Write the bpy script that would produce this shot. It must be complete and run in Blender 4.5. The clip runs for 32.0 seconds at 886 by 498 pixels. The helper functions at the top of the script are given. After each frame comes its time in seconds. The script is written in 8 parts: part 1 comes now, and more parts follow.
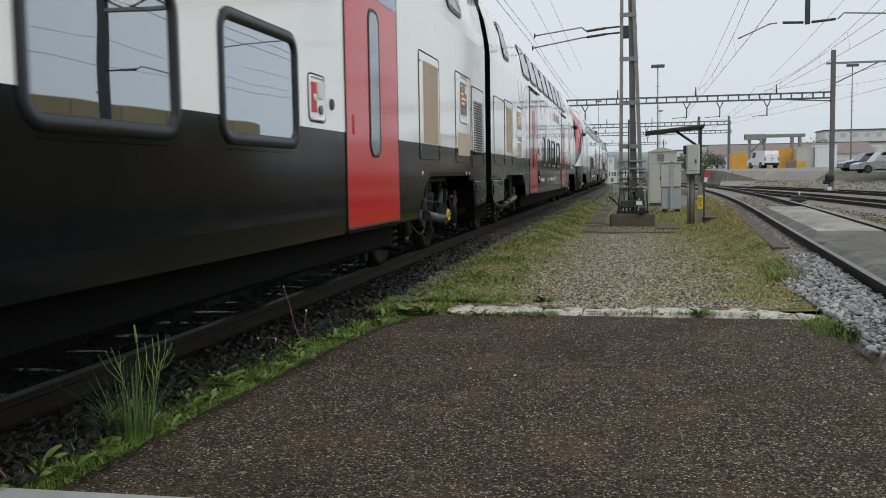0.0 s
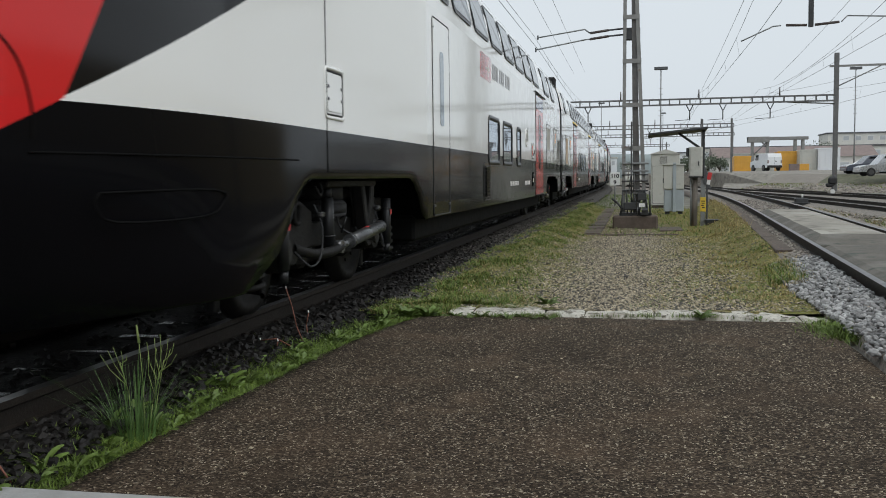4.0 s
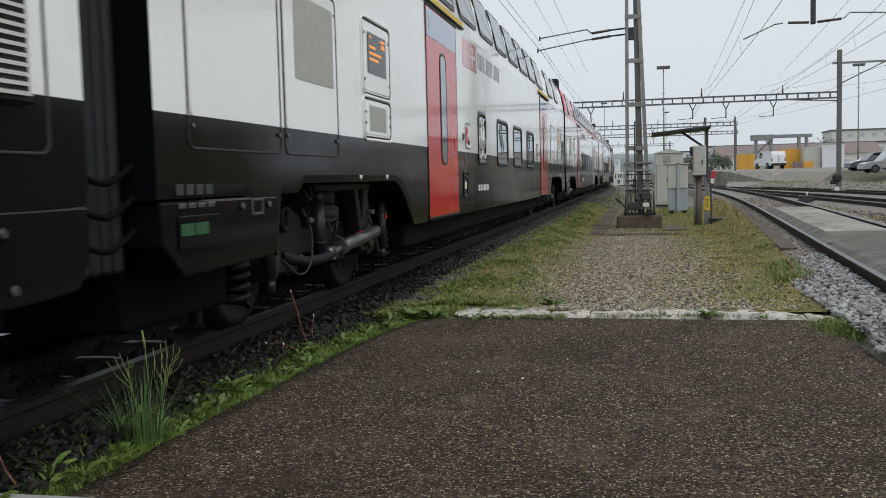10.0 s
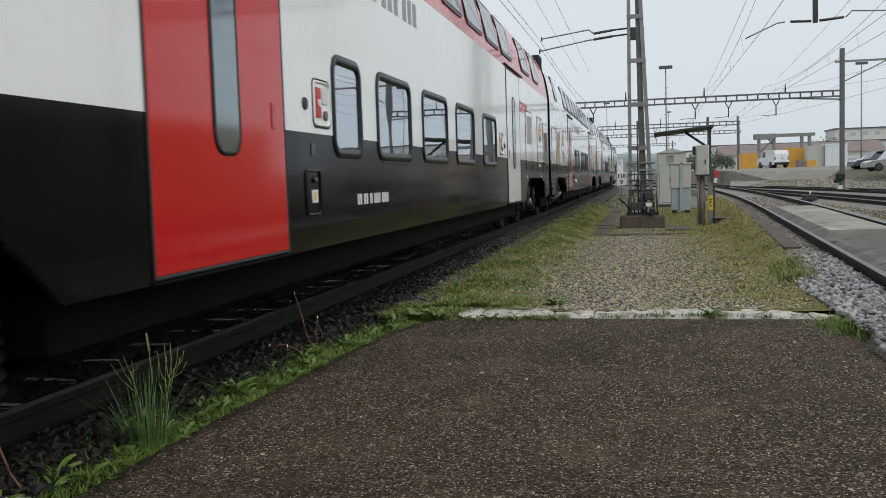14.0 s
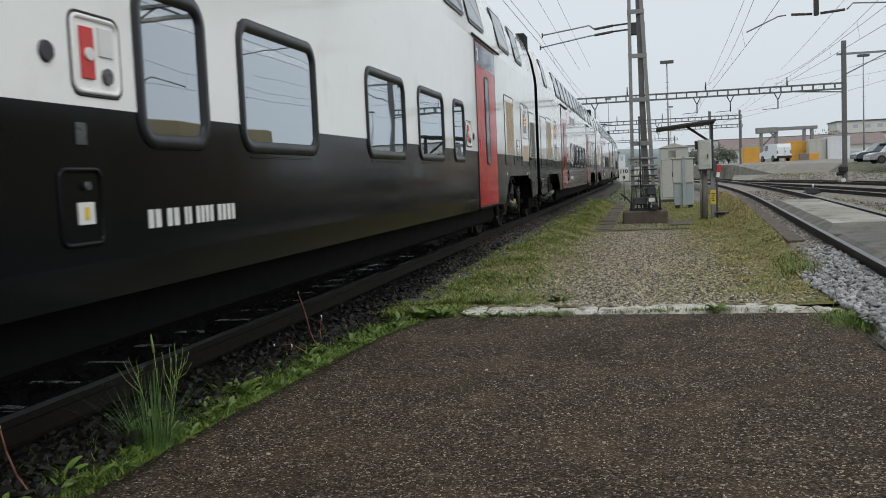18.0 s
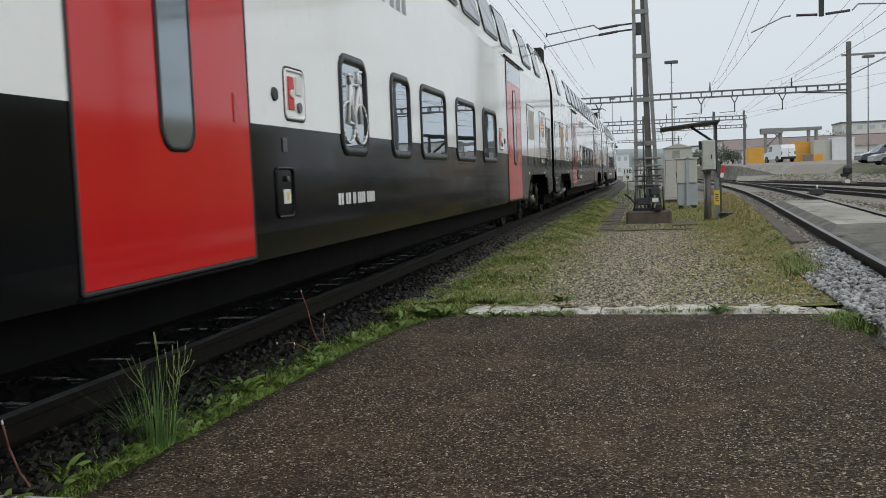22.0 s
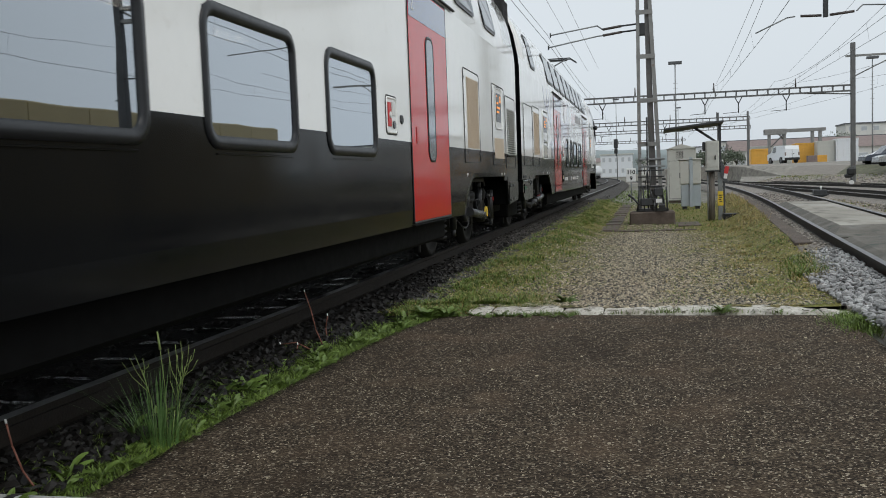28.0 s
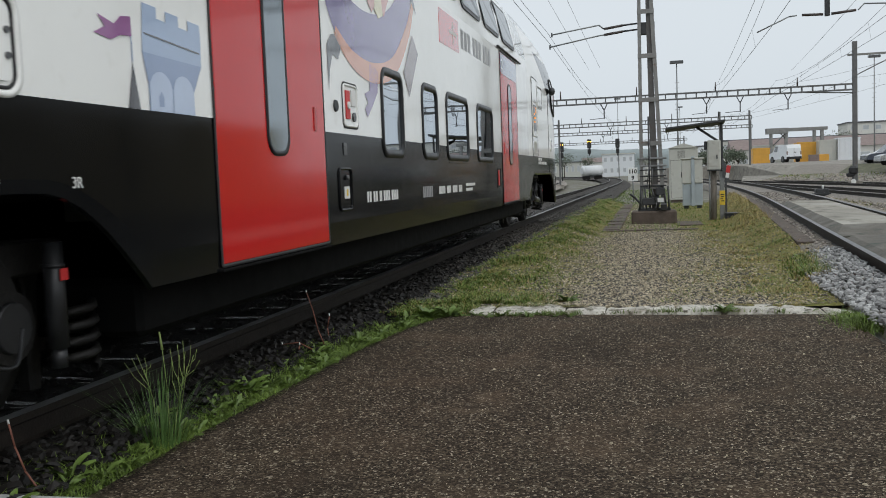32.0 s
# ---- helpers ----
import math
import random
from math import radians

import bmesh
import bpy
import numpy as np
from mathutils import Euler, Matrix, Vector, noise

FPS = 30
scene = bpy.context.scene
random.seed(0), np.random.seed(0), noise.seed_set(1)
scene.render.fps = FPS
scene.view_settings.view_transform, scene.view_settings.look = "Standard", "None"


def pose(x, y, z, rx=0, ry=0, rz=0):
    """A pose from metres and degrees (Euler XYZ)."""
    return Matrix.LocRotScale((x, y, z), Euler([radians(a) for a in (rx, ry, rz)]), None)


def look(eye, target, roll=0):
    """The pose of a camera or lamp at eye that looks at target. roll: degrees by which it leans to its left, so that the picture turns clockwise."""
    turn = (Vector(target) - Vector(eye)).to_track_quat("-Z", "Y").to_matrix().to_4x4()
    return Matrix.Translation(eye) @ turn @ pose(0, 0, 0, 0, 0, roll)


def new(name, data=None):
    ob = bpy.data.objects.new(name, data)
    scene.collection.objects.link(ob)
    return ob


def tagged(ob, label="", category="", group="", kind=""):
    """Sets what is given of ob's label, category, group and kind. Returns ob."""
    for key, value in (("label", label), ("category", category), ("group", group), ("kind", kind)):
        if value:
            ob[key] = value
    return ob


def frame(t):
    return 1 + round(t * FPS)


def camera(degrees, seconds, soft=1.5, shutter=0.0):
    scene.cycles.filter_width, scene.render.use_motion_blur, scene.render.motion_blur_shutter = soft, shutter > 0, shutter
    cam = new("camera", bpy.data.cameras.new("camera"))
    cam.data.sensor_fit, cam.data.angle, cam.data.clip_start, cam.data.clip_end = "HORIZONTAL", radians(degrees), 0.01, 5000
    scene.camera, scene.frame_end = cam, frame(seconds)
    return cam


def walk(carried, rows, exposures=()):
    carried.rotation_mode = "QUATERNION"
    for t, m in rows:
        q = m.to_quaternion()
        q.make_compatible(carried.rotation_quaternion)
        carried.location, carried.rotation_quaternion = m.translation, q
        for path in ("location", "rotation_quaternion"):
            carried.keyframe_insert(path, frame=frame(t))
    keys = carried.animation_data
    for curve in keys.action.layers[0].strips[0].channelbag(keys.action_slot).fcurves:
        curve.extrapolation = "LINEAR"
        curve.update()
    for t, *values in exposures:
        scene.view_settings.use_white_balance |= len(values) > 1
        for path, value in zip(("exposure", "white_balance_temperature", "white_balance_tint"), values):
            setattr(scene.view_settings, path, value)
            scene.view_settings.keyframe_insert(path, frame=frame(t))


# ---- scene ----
# ---- camera and its path: a phone held still, turning very slowly ----
cam = camera(51.52, 32.0, soft=0.95, shutter=0.12)
EYE = Vector((0.0, 0.0, 1.15))


def aim(turn, tilt, lean):
    a, b = radians(turn), radians(tilt)
    way = Vector((-math.sin(a) * math.cos(b), math.cos(a) * math.cos(b), math.sin(b)))
    return look(EYE, EYE + way * 10, lean)


walk(cam, [(t, aim(a, b, c)) for t, a, b, c in (
    (0, 11.63, -4.52, -0.93), (1, 11.67, -4.49, -0.89), (2, 11.71, -4.46, -0.82), (3, 11.75, -4.45, -0.74),
    (3.5, 11.77, -4.44, -0.71), (5.5, 11.84, -4.41, -0.82), (6, 11.86, -4.41, -0.85), (7, 11.91, -4.38, -0.97),
    (8, 11.95, -4.36, -1.20), (9, 12.00, -4.33, -1.37), (10, 12.05, -4.30, -1.43), (11, 12.11, -4.26, -1.57),
    (12, 12.15, -4.24, -1.70), (13, 12.20, -4.22, -1.70), (14, 12.25, -4.22, -1.80), (14.5, 12.28, -4.23, -1.89),
    (16.5, 12.37, -4.33, -2.45), (17, 12.40, -4.35, -2.52), (18, 12.45, -4.35, -2.52), (19, 12.50, -4.36, -2.43),
    (20, 12.55, -4.39, -2.40), (21, 12.60, -4.40, -2.36), (22, 12.65, -4.40, -2.22), (23, 12.70, -4.40, -2.12),
    (24, 12.74, -4.42, -2.03), (25, 12.76, -4.40, -2.01), (25.5, 12.77, -4.39, -2.08), (27.5, 12.83, -4.38, -2.13),
    (28, 12.85, -4.37, -2.12), (29, 12.88, -4.37, -2.13), (30, 12.91, -4.37, -2.19), (31, 12.93, -4.37, -2.28),
    (32, 12.96, -4.38, -2.23))], exposures=((0, 0.0), (32, 0.0)))

# ---- world: an overcast sky and a weak, wide sun ----
world = bpy.data.worlds.new("overcast_sky")
scene.world = world
world.use_nodes = True
wn, wl = world.node_tree.nodes, world.node_tree.links
sky = wn.new("ShaderNodeTexSky")
sky.sky_type, sky.sun_disc = "NISHITA", False
sky.sun_elevation, sky.sun_rotation = radians(48), radians(120)
sky.air_density, sky.dust_density, sky.ozone_density = 1.0, 4.0, 1.0
grey = wn.new("ShaderNodeHueSaturation")
grey.inputs["Saturation"].default_value = 0.10
flat = wn.new("ShaderNodeMix")
flat.data_type = "RGBA"
flat.inputs["Factor"].default_value = 0.80
flat.inputs["B"].default_value = (5.74, 6.32, 6.80, 1)
wl.new(sky.outputs[0], grey.inputs["Color"])
wl.new(grey.outputs[0], flat.inputs["A"])
wl.new(flat.outputs["Result"], wn["Background"].inputs["Color"])
wn["Background"].inputs["Strength"].default_value = 0.132
sun = new("sun", bpy.data.lights.new("sun", "SUN"))
sun.data.energy, sun.data.angle, sun.data.color = 0.8, radians(40), (1.0, 0.97, 0.93)
sun.matrix_world = look((20, -15, 30), (0, 0, 0))

# ---- materials ----


def mat(name, color, rough=0.6, metal=0.0, var=0.15, scale=6.0, bump=0.0, bscale=60.0, spots=None, coat=0.0, stretch=None, spec=0.5, seed=False, island=0.0):
    """A plain surface with variation at two scales, fine relief and optional pale or dark specks."""
    m = bpy.data.materials.new(name)
    m.use_nodes = True
    n, l = m.node_tree.nodes, m.node_tree.links
    b = n["Principled BSDF"]
    co = n.new("ShaderNodeTexCoord")
    src = co.outputs["Object"]
    if stretch:
        mp = n.new("ShaderNodeMapping")
        mp.inputs["Scale"].default_value = stretch
        l.new(src, mp.inputs["Vector"])
        src = mp.outputs[0]

    def noi(s, d=3.0, r=0.6):
        t = n.new("ShaderNodeTexNoise")
        t.inputs["Scale"].default_value, t.inputs["Detail"].default_value, t.inputs["Roughness"].default_value = s, d, r
        l.new(src, t.inputs["Vector"])
        return t.outputs["Fac"]

    def mixc(f, a, c2):
        x = n.new("ShaderNodeMix")
        x.data_type = "RGBA"
        l.new(f, x.inputs["Factor"])
        for k, v in (("A", a), ("B", c2)):
            if isinstance(v, tuple):
                x.inputs[k].default_value = (*v, 1)
            else:
                l.new(v, x.inputs[k])
        return x.outputs["Result"]

    def ramp(f, lo, hi):
        r = n.new("ShaderNodeMapRange")
        r.inputs["From Min"].default_value, r.inputs["From Max"].default_value = lo, hi
        l.new(f, r.inputs["Value"])
        return r.outputs[0]
    dark, light = tuple(c * (1 - var) for c in color), tuple(min(c * (1 + var), 1) for c in color)
    c = mixc(ramp(noi(scale), 0.3, 0.7), dark, light)
    c = mixc(ramp(noi(scale * 9), 0.25, 0.9), c, tuple(x * (1 - var * 0.8) for x in color))
    for col, s, lo, hi in spots or ():
        c = mixc(ramp(noi(s, 2.0), lo, hi), c, col)
    if seed:
        oi = n.new("ShaderNodeObjectInfo")
        hs = n.new("ShaderNodeHueSaturation")
        l.new(c, hs.inputs["Color"])
        mr = n.new("ShaderNodeMapRange")
        mr.inputs["To Min"].default_value, mr.inputs["To Max"].default_value = 0.7, 1.25
        l.new(oi.outputs["Random"], mr.inputs["Value"])
        l.new(mr.outputs[0], hs.inputs["Value"])
        c = hs.outputs[0]
    if island:
        ge = n.new("ShaderNodeNewGeometry")
        hs = n.new("ShaderNodeHueSaturation")
        l.new(c, hs.inputs["Color"])
        mr = n.new("ShaderNodeMapRange")
        mr.inputs["To Min"].default_value, mr.inputs["To Max"].default_value = 1 - island, 1 + island
        l.new(ge.outputs["Random Per Island"], mr.inputs["Value"])
        l.new(mr.outputs[0], hs.inputs["Value"])
        c = hs.outputs[0]
    l.new(c, b.inputs["Base Color"])
    rr = n.new("ShaderNodeMapRange")
    rr.inputs["To Min"].default_value, rr.inputs["To Max"].default_value = max(rough - 0.12, 0.02), min(rough + 0.12, 1)
    l.new(noi(scale * 3), rr.inputs["Value"])
    l.new(rr.outputs[0], b.inputs["Roughness"])
    b.inputs["Metallic"].default_value = metal
    b.inputs["Coat Weight"].default_value = coat
    b.inputs["Coat Roughness"].default_value = 0.06
    b.inputs["Specular IOR Level"].default_value = spec
    if bump:
        bp = n.new("ShaderNodeBump")
        bp.inputs["Strength"].default_value, bp.inputs["Distance"].default_value = 1.0, bump
        l.new(noi(bscale, 4.0), bp.inputs["Height"])
        l.new(bp.outputs[0], b.inputs["Normal"])
    return m


def glow(name, color, power):
    m = bpy.data.materials.new(name)
    m.use_nodes = True
    b = m.node_tree.nodes["Principled BSDF"]
    b.inputs["Base Color"].default_value = (*color, 1)
    b.inputs["Emission Color"].default_value = (*color, 1)
    b.inputs["Emission Strength"].default_value = power
    return m


def coated_glass(name, see, tint, shine):
    """Sun-protection glass: a thin mirror coat over a tinted pane."""
    m = bpy.data.materials.new(name)
    m.use_nodes = True
    n, l = m.node_tree.nodes, m.node_tree.links
    n.remove(n["Principled BSDF"])
    tr, gl, mx = n.new("ShaderNodeBsdfTransparent"), n.new("ShaderNodeBsdfGlossy"), n.new("ShaderNodeMixShader")
    tr.inputs["Color"].default_value = (see, see, see * 1.02, 1)
    gl.inputs["Color"].default_value = (*tint, 1)
    gl.inputs["Roughness"].default_value = 0.015
    lw, mr = n.new("ShaderNodeLayerWeight"), n.new("ShaderNodeMapRange")
    lw.inputs["Blend"].default_value = 0.5
    mr.inputs["From Min"].default_value, mr.inputs["From Max"].default_value = 0.2, 0.8
    mr.inputs["To Min"].default_value, mr.inputs["To Max"].default_value = shine, 0.80
    l.new(lw.outputs["Facing"], mr.inputs["Value"])
    l.new(mr.outputs[0], mx.inputs["Fac"])
    tc, nz, bp = n.new("ShaderNodeTexCoord"), n.new("ShaderNodeTexNoise"), n.new("ShaderNodeBump")
    nz.inputs["Scale"].default_value, nz.inputs["Detail"].default_value = 1.6, 1.0
    bp.inputs["Strength"].default_value, bp.inputs["Distance"].default_value = 0.3, 0.004
    l.new(tc.outputs["Object"], nz.inputs["Vector"])
    l.new(nz.outputs["Fac"], bp.inputs["Height"])
    l.new(bp.outputs[0], gl.inputs["Normal"])
    l.new(tr.outputs[0], mx.inputs[1])
    l.new(gl.outputs[0], mx.inputs[2])
    l.new(mx.outputs[0], n["Material Output"].inputs["Surface"])
    return m


WHITE = mat("train_white_paint", (0.87, 0.87, 0.84), 0.14, var=0.025, scale=1.2, coat=0.6, spots=(((0.70, 0.69, 0.64), 2.2, 0.64, 1.0), ((0.79, 0.78, 0.74), 9.0, 0.62, 0.9)))
BLACK = mat("train_black_paint", (0.0062, 0.0067, 0.0074), 0.09, var=0.2, scale=1.0, spec=0.12)
RED = mat("train_red_paint", (0.58, 0.013, 0.012), 0.09, var=0.05, scale=1.5, spec=0.35, coat=0.25)
ROOFGREY = mat("roof_grey", (0.30, 0.31, 0.32), 0.5, var=0.15, scale=2)
RUBBER = mat("window_rubber", (0.018, 0.0195, 0.022), 0.36, var=0.15, scale=8, spec=0.32)
SEAM = mat("panel_seam", (0.045, 0.045, 0.045), 0.6, var=0.1, spec=0.15)
GAPBLACK = mat("bellows_rubber", (0.012, 0.012, 0.013), 0.7, var=0.2, bump=0.01, bscale=20)
GLASS = coated_glass("window_glass", 0.26, (0.76, 0.81, 0.86), 0.38)
DARKGLASS = mat("dark_glass", (0.012, 0.014, 0.017), 0.05, var=0.1, coat=1.0, spec=0.9)
TAN = mat("tan_filter_grille", (0.53, 0.43, 0.32), 0.55, var=0.06, scale=3)
TANGREY = mat("tan_grey_insert", (0.42, 0.41, 0.37), 0.5, var=0.08, scale=10)
SCREEN = mat("display_screen", (0.012, 0.014, 0.017), 0.15, var=0.1)
AMBER = glow("display_amber", (1.0, 0.32, 0.04), 0.55)
LETTER = mat("white_lettering", (0.72, 0.72, 0.70), 0.5, var=0.05)
YELLOW = mat("yellow_paint", (0.75, 0.52, 0.04), 0.5, var=0.15, scale=12)
BLUE = mat("blue_class_panel", (0.05, 0.10, 0.24), 0.12, var=0.1, coat=1.0)
BADGERED = mat("badge_red", (0.60, 0.04, 0.04), 0.12, var=0.05, coat=1.0)
DARKRED = mat("dark_red_text", (0.50, 0.10, 0.10), 0.4, var=0.05)
GREYTEXT = mat("grey_text", (0.30, 0.30, 0.31), 0.4, var=0.05)
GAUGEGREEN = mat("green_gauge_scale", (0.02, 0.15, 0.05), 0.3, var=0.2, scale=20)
# Bogie, underframe and wheel colours include the shade below the floor.
BOGIE = mat("bogie_grime_shaded", (0.009, 0.0085, 0.008), 0.6, var=0.4, scale=9, bump=0.006, bscale=40, spec=0.3, spots=(((0.022, 0.018, 0.013), 5, 0.6, 0.9),))
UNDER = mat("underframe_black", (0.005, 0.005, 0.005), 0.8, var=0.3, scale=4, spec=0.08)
STEEL = mat("wheel_steel_shaded", (0.012, 0.011, 0.010), 0.65, metal=0.1, var=0.3, scale=8, spec=0.25)
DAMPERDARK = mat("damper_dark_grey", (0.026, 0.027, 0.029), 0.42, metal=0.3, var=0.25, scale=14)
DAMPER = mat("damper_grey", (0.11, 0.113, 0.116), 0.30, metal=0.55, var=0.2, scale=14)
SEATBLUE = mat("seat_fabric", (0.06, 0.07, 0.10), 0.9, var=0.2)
INSIDE = mat("saloon_lining", (0.35, 0.34, 0.31), 0.7, var=0.1)
SALOONLAMP = glow("saloon_lamp", (1.0, 0.88, 0.66), 5.0)
CASTLE = mat("castle_print_blue", (0.34, 0.44, 0.62), 0.13, var=0.04, coat=1.0)
CASTLE2 = mat("castle_print_shade", (0.24, 0.32, 0.50), 0.13, var=0.04, coat=1.0)
PURPLE = mat("flag_print_purple", (0.26, 0.05, 0.24), 0.13, var=0.05, coat=1.0)
CASTLE3 = mat("castle_print_light", (0.46, 0.55, 0.72), 0.13, var=0.04, coat=1.0)
PRINTPURPLE = mat("print_purple", (0.16, 0.12, 0.30), 0.13, var=0.06, coat=1.0)
PRINTVIOLET = mat("print_violet", (0.22, 0.15, 0.33), 0.13, var=0.06, coat=1.0)
PRINTORANGE = mat("print_orange", (0.66, 0.27, 0.15), 0.13, var=0.06, coat=1.0)
PRINTSALMON = mat("print_salmon", (0.62, 0.30, 0.26), 0.13, var=0.06, coat=1.0)
PRINTCREAM = mat("print_cream", (0.72, 0.66, 0.40), 0.13, var=0.06, coat=1.0)
PRINTBROWN = mat("print_brown", (0.16, 0.10, 0.10), 0.13, var=0.06, coat=1.0)
PRINTDARK = mat("print_dark_grey", (0.06, 0.06, 0.07), 0.13, var=0.05, coat=1.0)
RAIL = mat("rail_rust", (0.017, 0.0125, 0.0095), 0.65, var=0.35, scale=9, bump=0.003, spec=0.3)
RAILTOP = mat("rail_running_top", (0.055, 0.052, 0.05), 0.34, metal=0.5, var=0.12, scale=4)
# Sleeper colour holds the shade under the train as well as the wet.
SLEEPER = mat("wet_shaded_sleeper", (0.007, 0.0065, 0.006), 0.8, var=0.5, scale=7, bump=0.006, seed=True, spec=0.1)
WETFILM = mat("wet_film", (0.03, 0.03, 0.03), 0.16, var=0.4, scale=7, stretch=(0.5, 9, 1), bump=0.004, bscale=12, spec=0.5)
# Near-black: wet stain plus the train's shade, both put into the colour.
BALLAST = mat("ballast_wet_shaded", (0.0065, 0.0058, 0.0052), 0.8, var=0.5, scale=14, bump=0.03, bscale=28, spec=0.2)
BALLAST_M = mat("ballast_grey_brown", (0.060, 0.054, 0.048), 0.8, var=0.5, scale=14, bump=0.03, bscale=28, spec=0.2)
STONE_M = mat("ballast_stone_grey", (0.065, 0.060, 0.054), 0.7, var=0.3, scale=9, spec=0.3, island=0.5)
BALLAST_R = mat("ballast_brown", (0.29, 0.26, 0.225), 0.8, var=0.6, scale=14, bump=0.03, bscale=28)
# Stones near the platform carry the same painted shade; STONE_M does not.
STONE_D = mat("ballast_stone_shaded", (0.0115, 0.0100, 0.0088), 0.6, var=0.4, scale=9, spec=0.3, island=0.5)
STONE_L = mat("ballast_stone_pale", (0.31, 0.31, 0.305), 0.75, var=0.3, scale=9, bump=0.004, island=0.55)
STONE_B = mat("ballast_stone_brown", (0.27, 0.24, 0.205), 0.75, var=0.3, scale=9, bump=0.004, island=0.55)
GAPSHADE = mat("shade_between_stones", (0.07, 0.065, 0.058), 0.9, var=0.4, scale=9, spec=0.1)
EARTH = mat("ground_earth", (0.22, 0.21, 0.185), 0.9, var=0.35, scale=0.6, bump=0.02, bscale=9, spec=0.15, spots=(((0.12, 0.122, 0.065), 0.35, 0.5, 0.66),))


def aggregate(name, grains, scale, tint, tint_scale, rough=0.8, bump=0.006, moss=None, spec=0.3):
    """Grit of single grains: every cell its own shade, larger stains over it, and moss where the path's rims are."""
    m = bpy.data.materials.new(name)
    m.use_nodes = True
    n, l = m.node_tree.nodes, m.node_tree.links
    b = n["Principled BSDF"]
    co = n.new("ShaderNodeTexCoord")
    vo = n.new("ShaderNodeTexVoronoi")
    vo.inputs["Scale"].default_value = scale
    wob = n.new("ShaderNodeTexNoise")
    wob.inputs["Scale"].default_value = scale * 0.9
    wm = n.new("ShaderNodeMix")
    wm.data_type = "RGBA"
    wm.inputs["Factor"].default_value = 0.012
    l.new(co.outputs["Object"], wob.inputs["Vector"])
    l.new(co.outputs["Object"], wm.inputs["A"])
    l.new(wob.outputs["Color"], wm.inputs["B"])
    l.new(wm.outputs["Result"], vo.inputs["Vector"])
    sep = n.new("ShaderNodeSeparateColor")
    l.new(vo.outputs["Color"], sep.inputs[0])
    cr = n.new("ShaderNodeValToRGB")
    cr.color_ramp.interpolation = "LINEAR"
    e = cr.color_ramp.elements
    e[0].position, e[0].color = grains[0][0], (*grains[0][1], 1)
    e[1].position, e[1].color = grains[-1][0], (*grains[-1][1], 1)
    for p, c in grains[1:-1]:
        k = e.new(p)
        k.color = (*c, 1)
    l.new(sep.outputs[0], cr.inputs[0])

    def blend(f, a, c, kind="MIX"):
        x = n.new("ShaderNodeMix")
        x.data_type, x.blend_type = "RGBA", kind
        if isinstance(f, float):
            x.inputs["Factor"].default_value = f
        else:
            l.new(f, x.inputs["Factor"])
        for key, v in (("A", a), ("B", c)):
            if isinstance(v, tuple):
                x.inputs[key].default_value = (*v, 1)
            else:
                l.new(v, x.inputs[key])
        return x.outputs["Result"]

    def noi(sc, lo, hi, detail=4.0):
        t = n.new("ShaderNodeTexNoise")
        t.inputs["Scale"].default_value, t.inputs["Detail"].default_value = sc, detail
        l.new(co.outputs["Object"], t.inputs["Vector"])
        r = n.new("ShaderNodeMapRange")
        r.inputs["From Min"].default_value, r.inputs["From Max"].default_value = lo, hi
        l.new(t.outputs["Fac"], r.inputs["Value"])
        return r.outputs[0]
    col = cr.outputs[0]
    for c, sc, lo, hi, amount in tint:
        f = n.new("ShaderNodeMath")
        f.operation = "MULTIPLY"
        f.inputs[1].default_value = amount
        l.new(noi(sc, lo, hi), f.inputs[0])
        col = blend(f.outputs[0], col, c)
    if moss:
        xyz = n.new("ShaderNodeSeparateXYZ")
        l.new(co.outputs["Object"], xyz.inputs[0])
        off = n.new("ShaderNodeMath")
        off.operation = "ADD"
        off.inputs[1].default_value = 0.15
        l.new(xyz.outputs[0], off.inputs[0])
        ab = n.new("ShaderNodeMath")
        ab.operation = "ABSOLUTE"
        l.new(off.outputs[0], ab.inputs[0])
        ns = noi(1.3, 0.25, 0.75, 6.0)
        ad = n.new("ShaderNodeMath")
        ad.operation = "MULTIPLY_ADD"
        ad.inputs[1].default_value = 1.1
        l.new(ns, ad.inputs[0])
        l.new(ab.outputs[0], ad.inputs[2])
        mr = n.new("ShaderNodeMapRange")
        mr.inputs["From Min"].default_value, mr.inputs["From Max"].default_value = 0.88, 1.62
        l.new(ad.outputs[0], mr.inputs["Value"])
        fine = noi(38, 0.30, 0.52)
        mu = n.new("ShaderNodeMath")
        mu.operation = "MULTIPLY"
        l.new(mr.outputs[0], mu.inputs[0])
        l.new(fine, mu.inputs[1])
        mossy = blend(noi(2.6, 0.35, 0.65), moss[0], moss[1])
        col = blend(mu.outputs[0], col, mossy)
    l.new(col, b.inputs["Base Color"])
    b.inputs["Roughness"].default_value = rough
    b.inputs["Specular IOR Level"].default_value = spec
    bp = n.new("ShaderNodeBump")
    bp.inputs["Distance"].default_value = bump
    l.new(sep.outputs[1], bp.inputs["Height"])
    l.new(bp.outputs[0], b.inputs["Normal"])
    return m


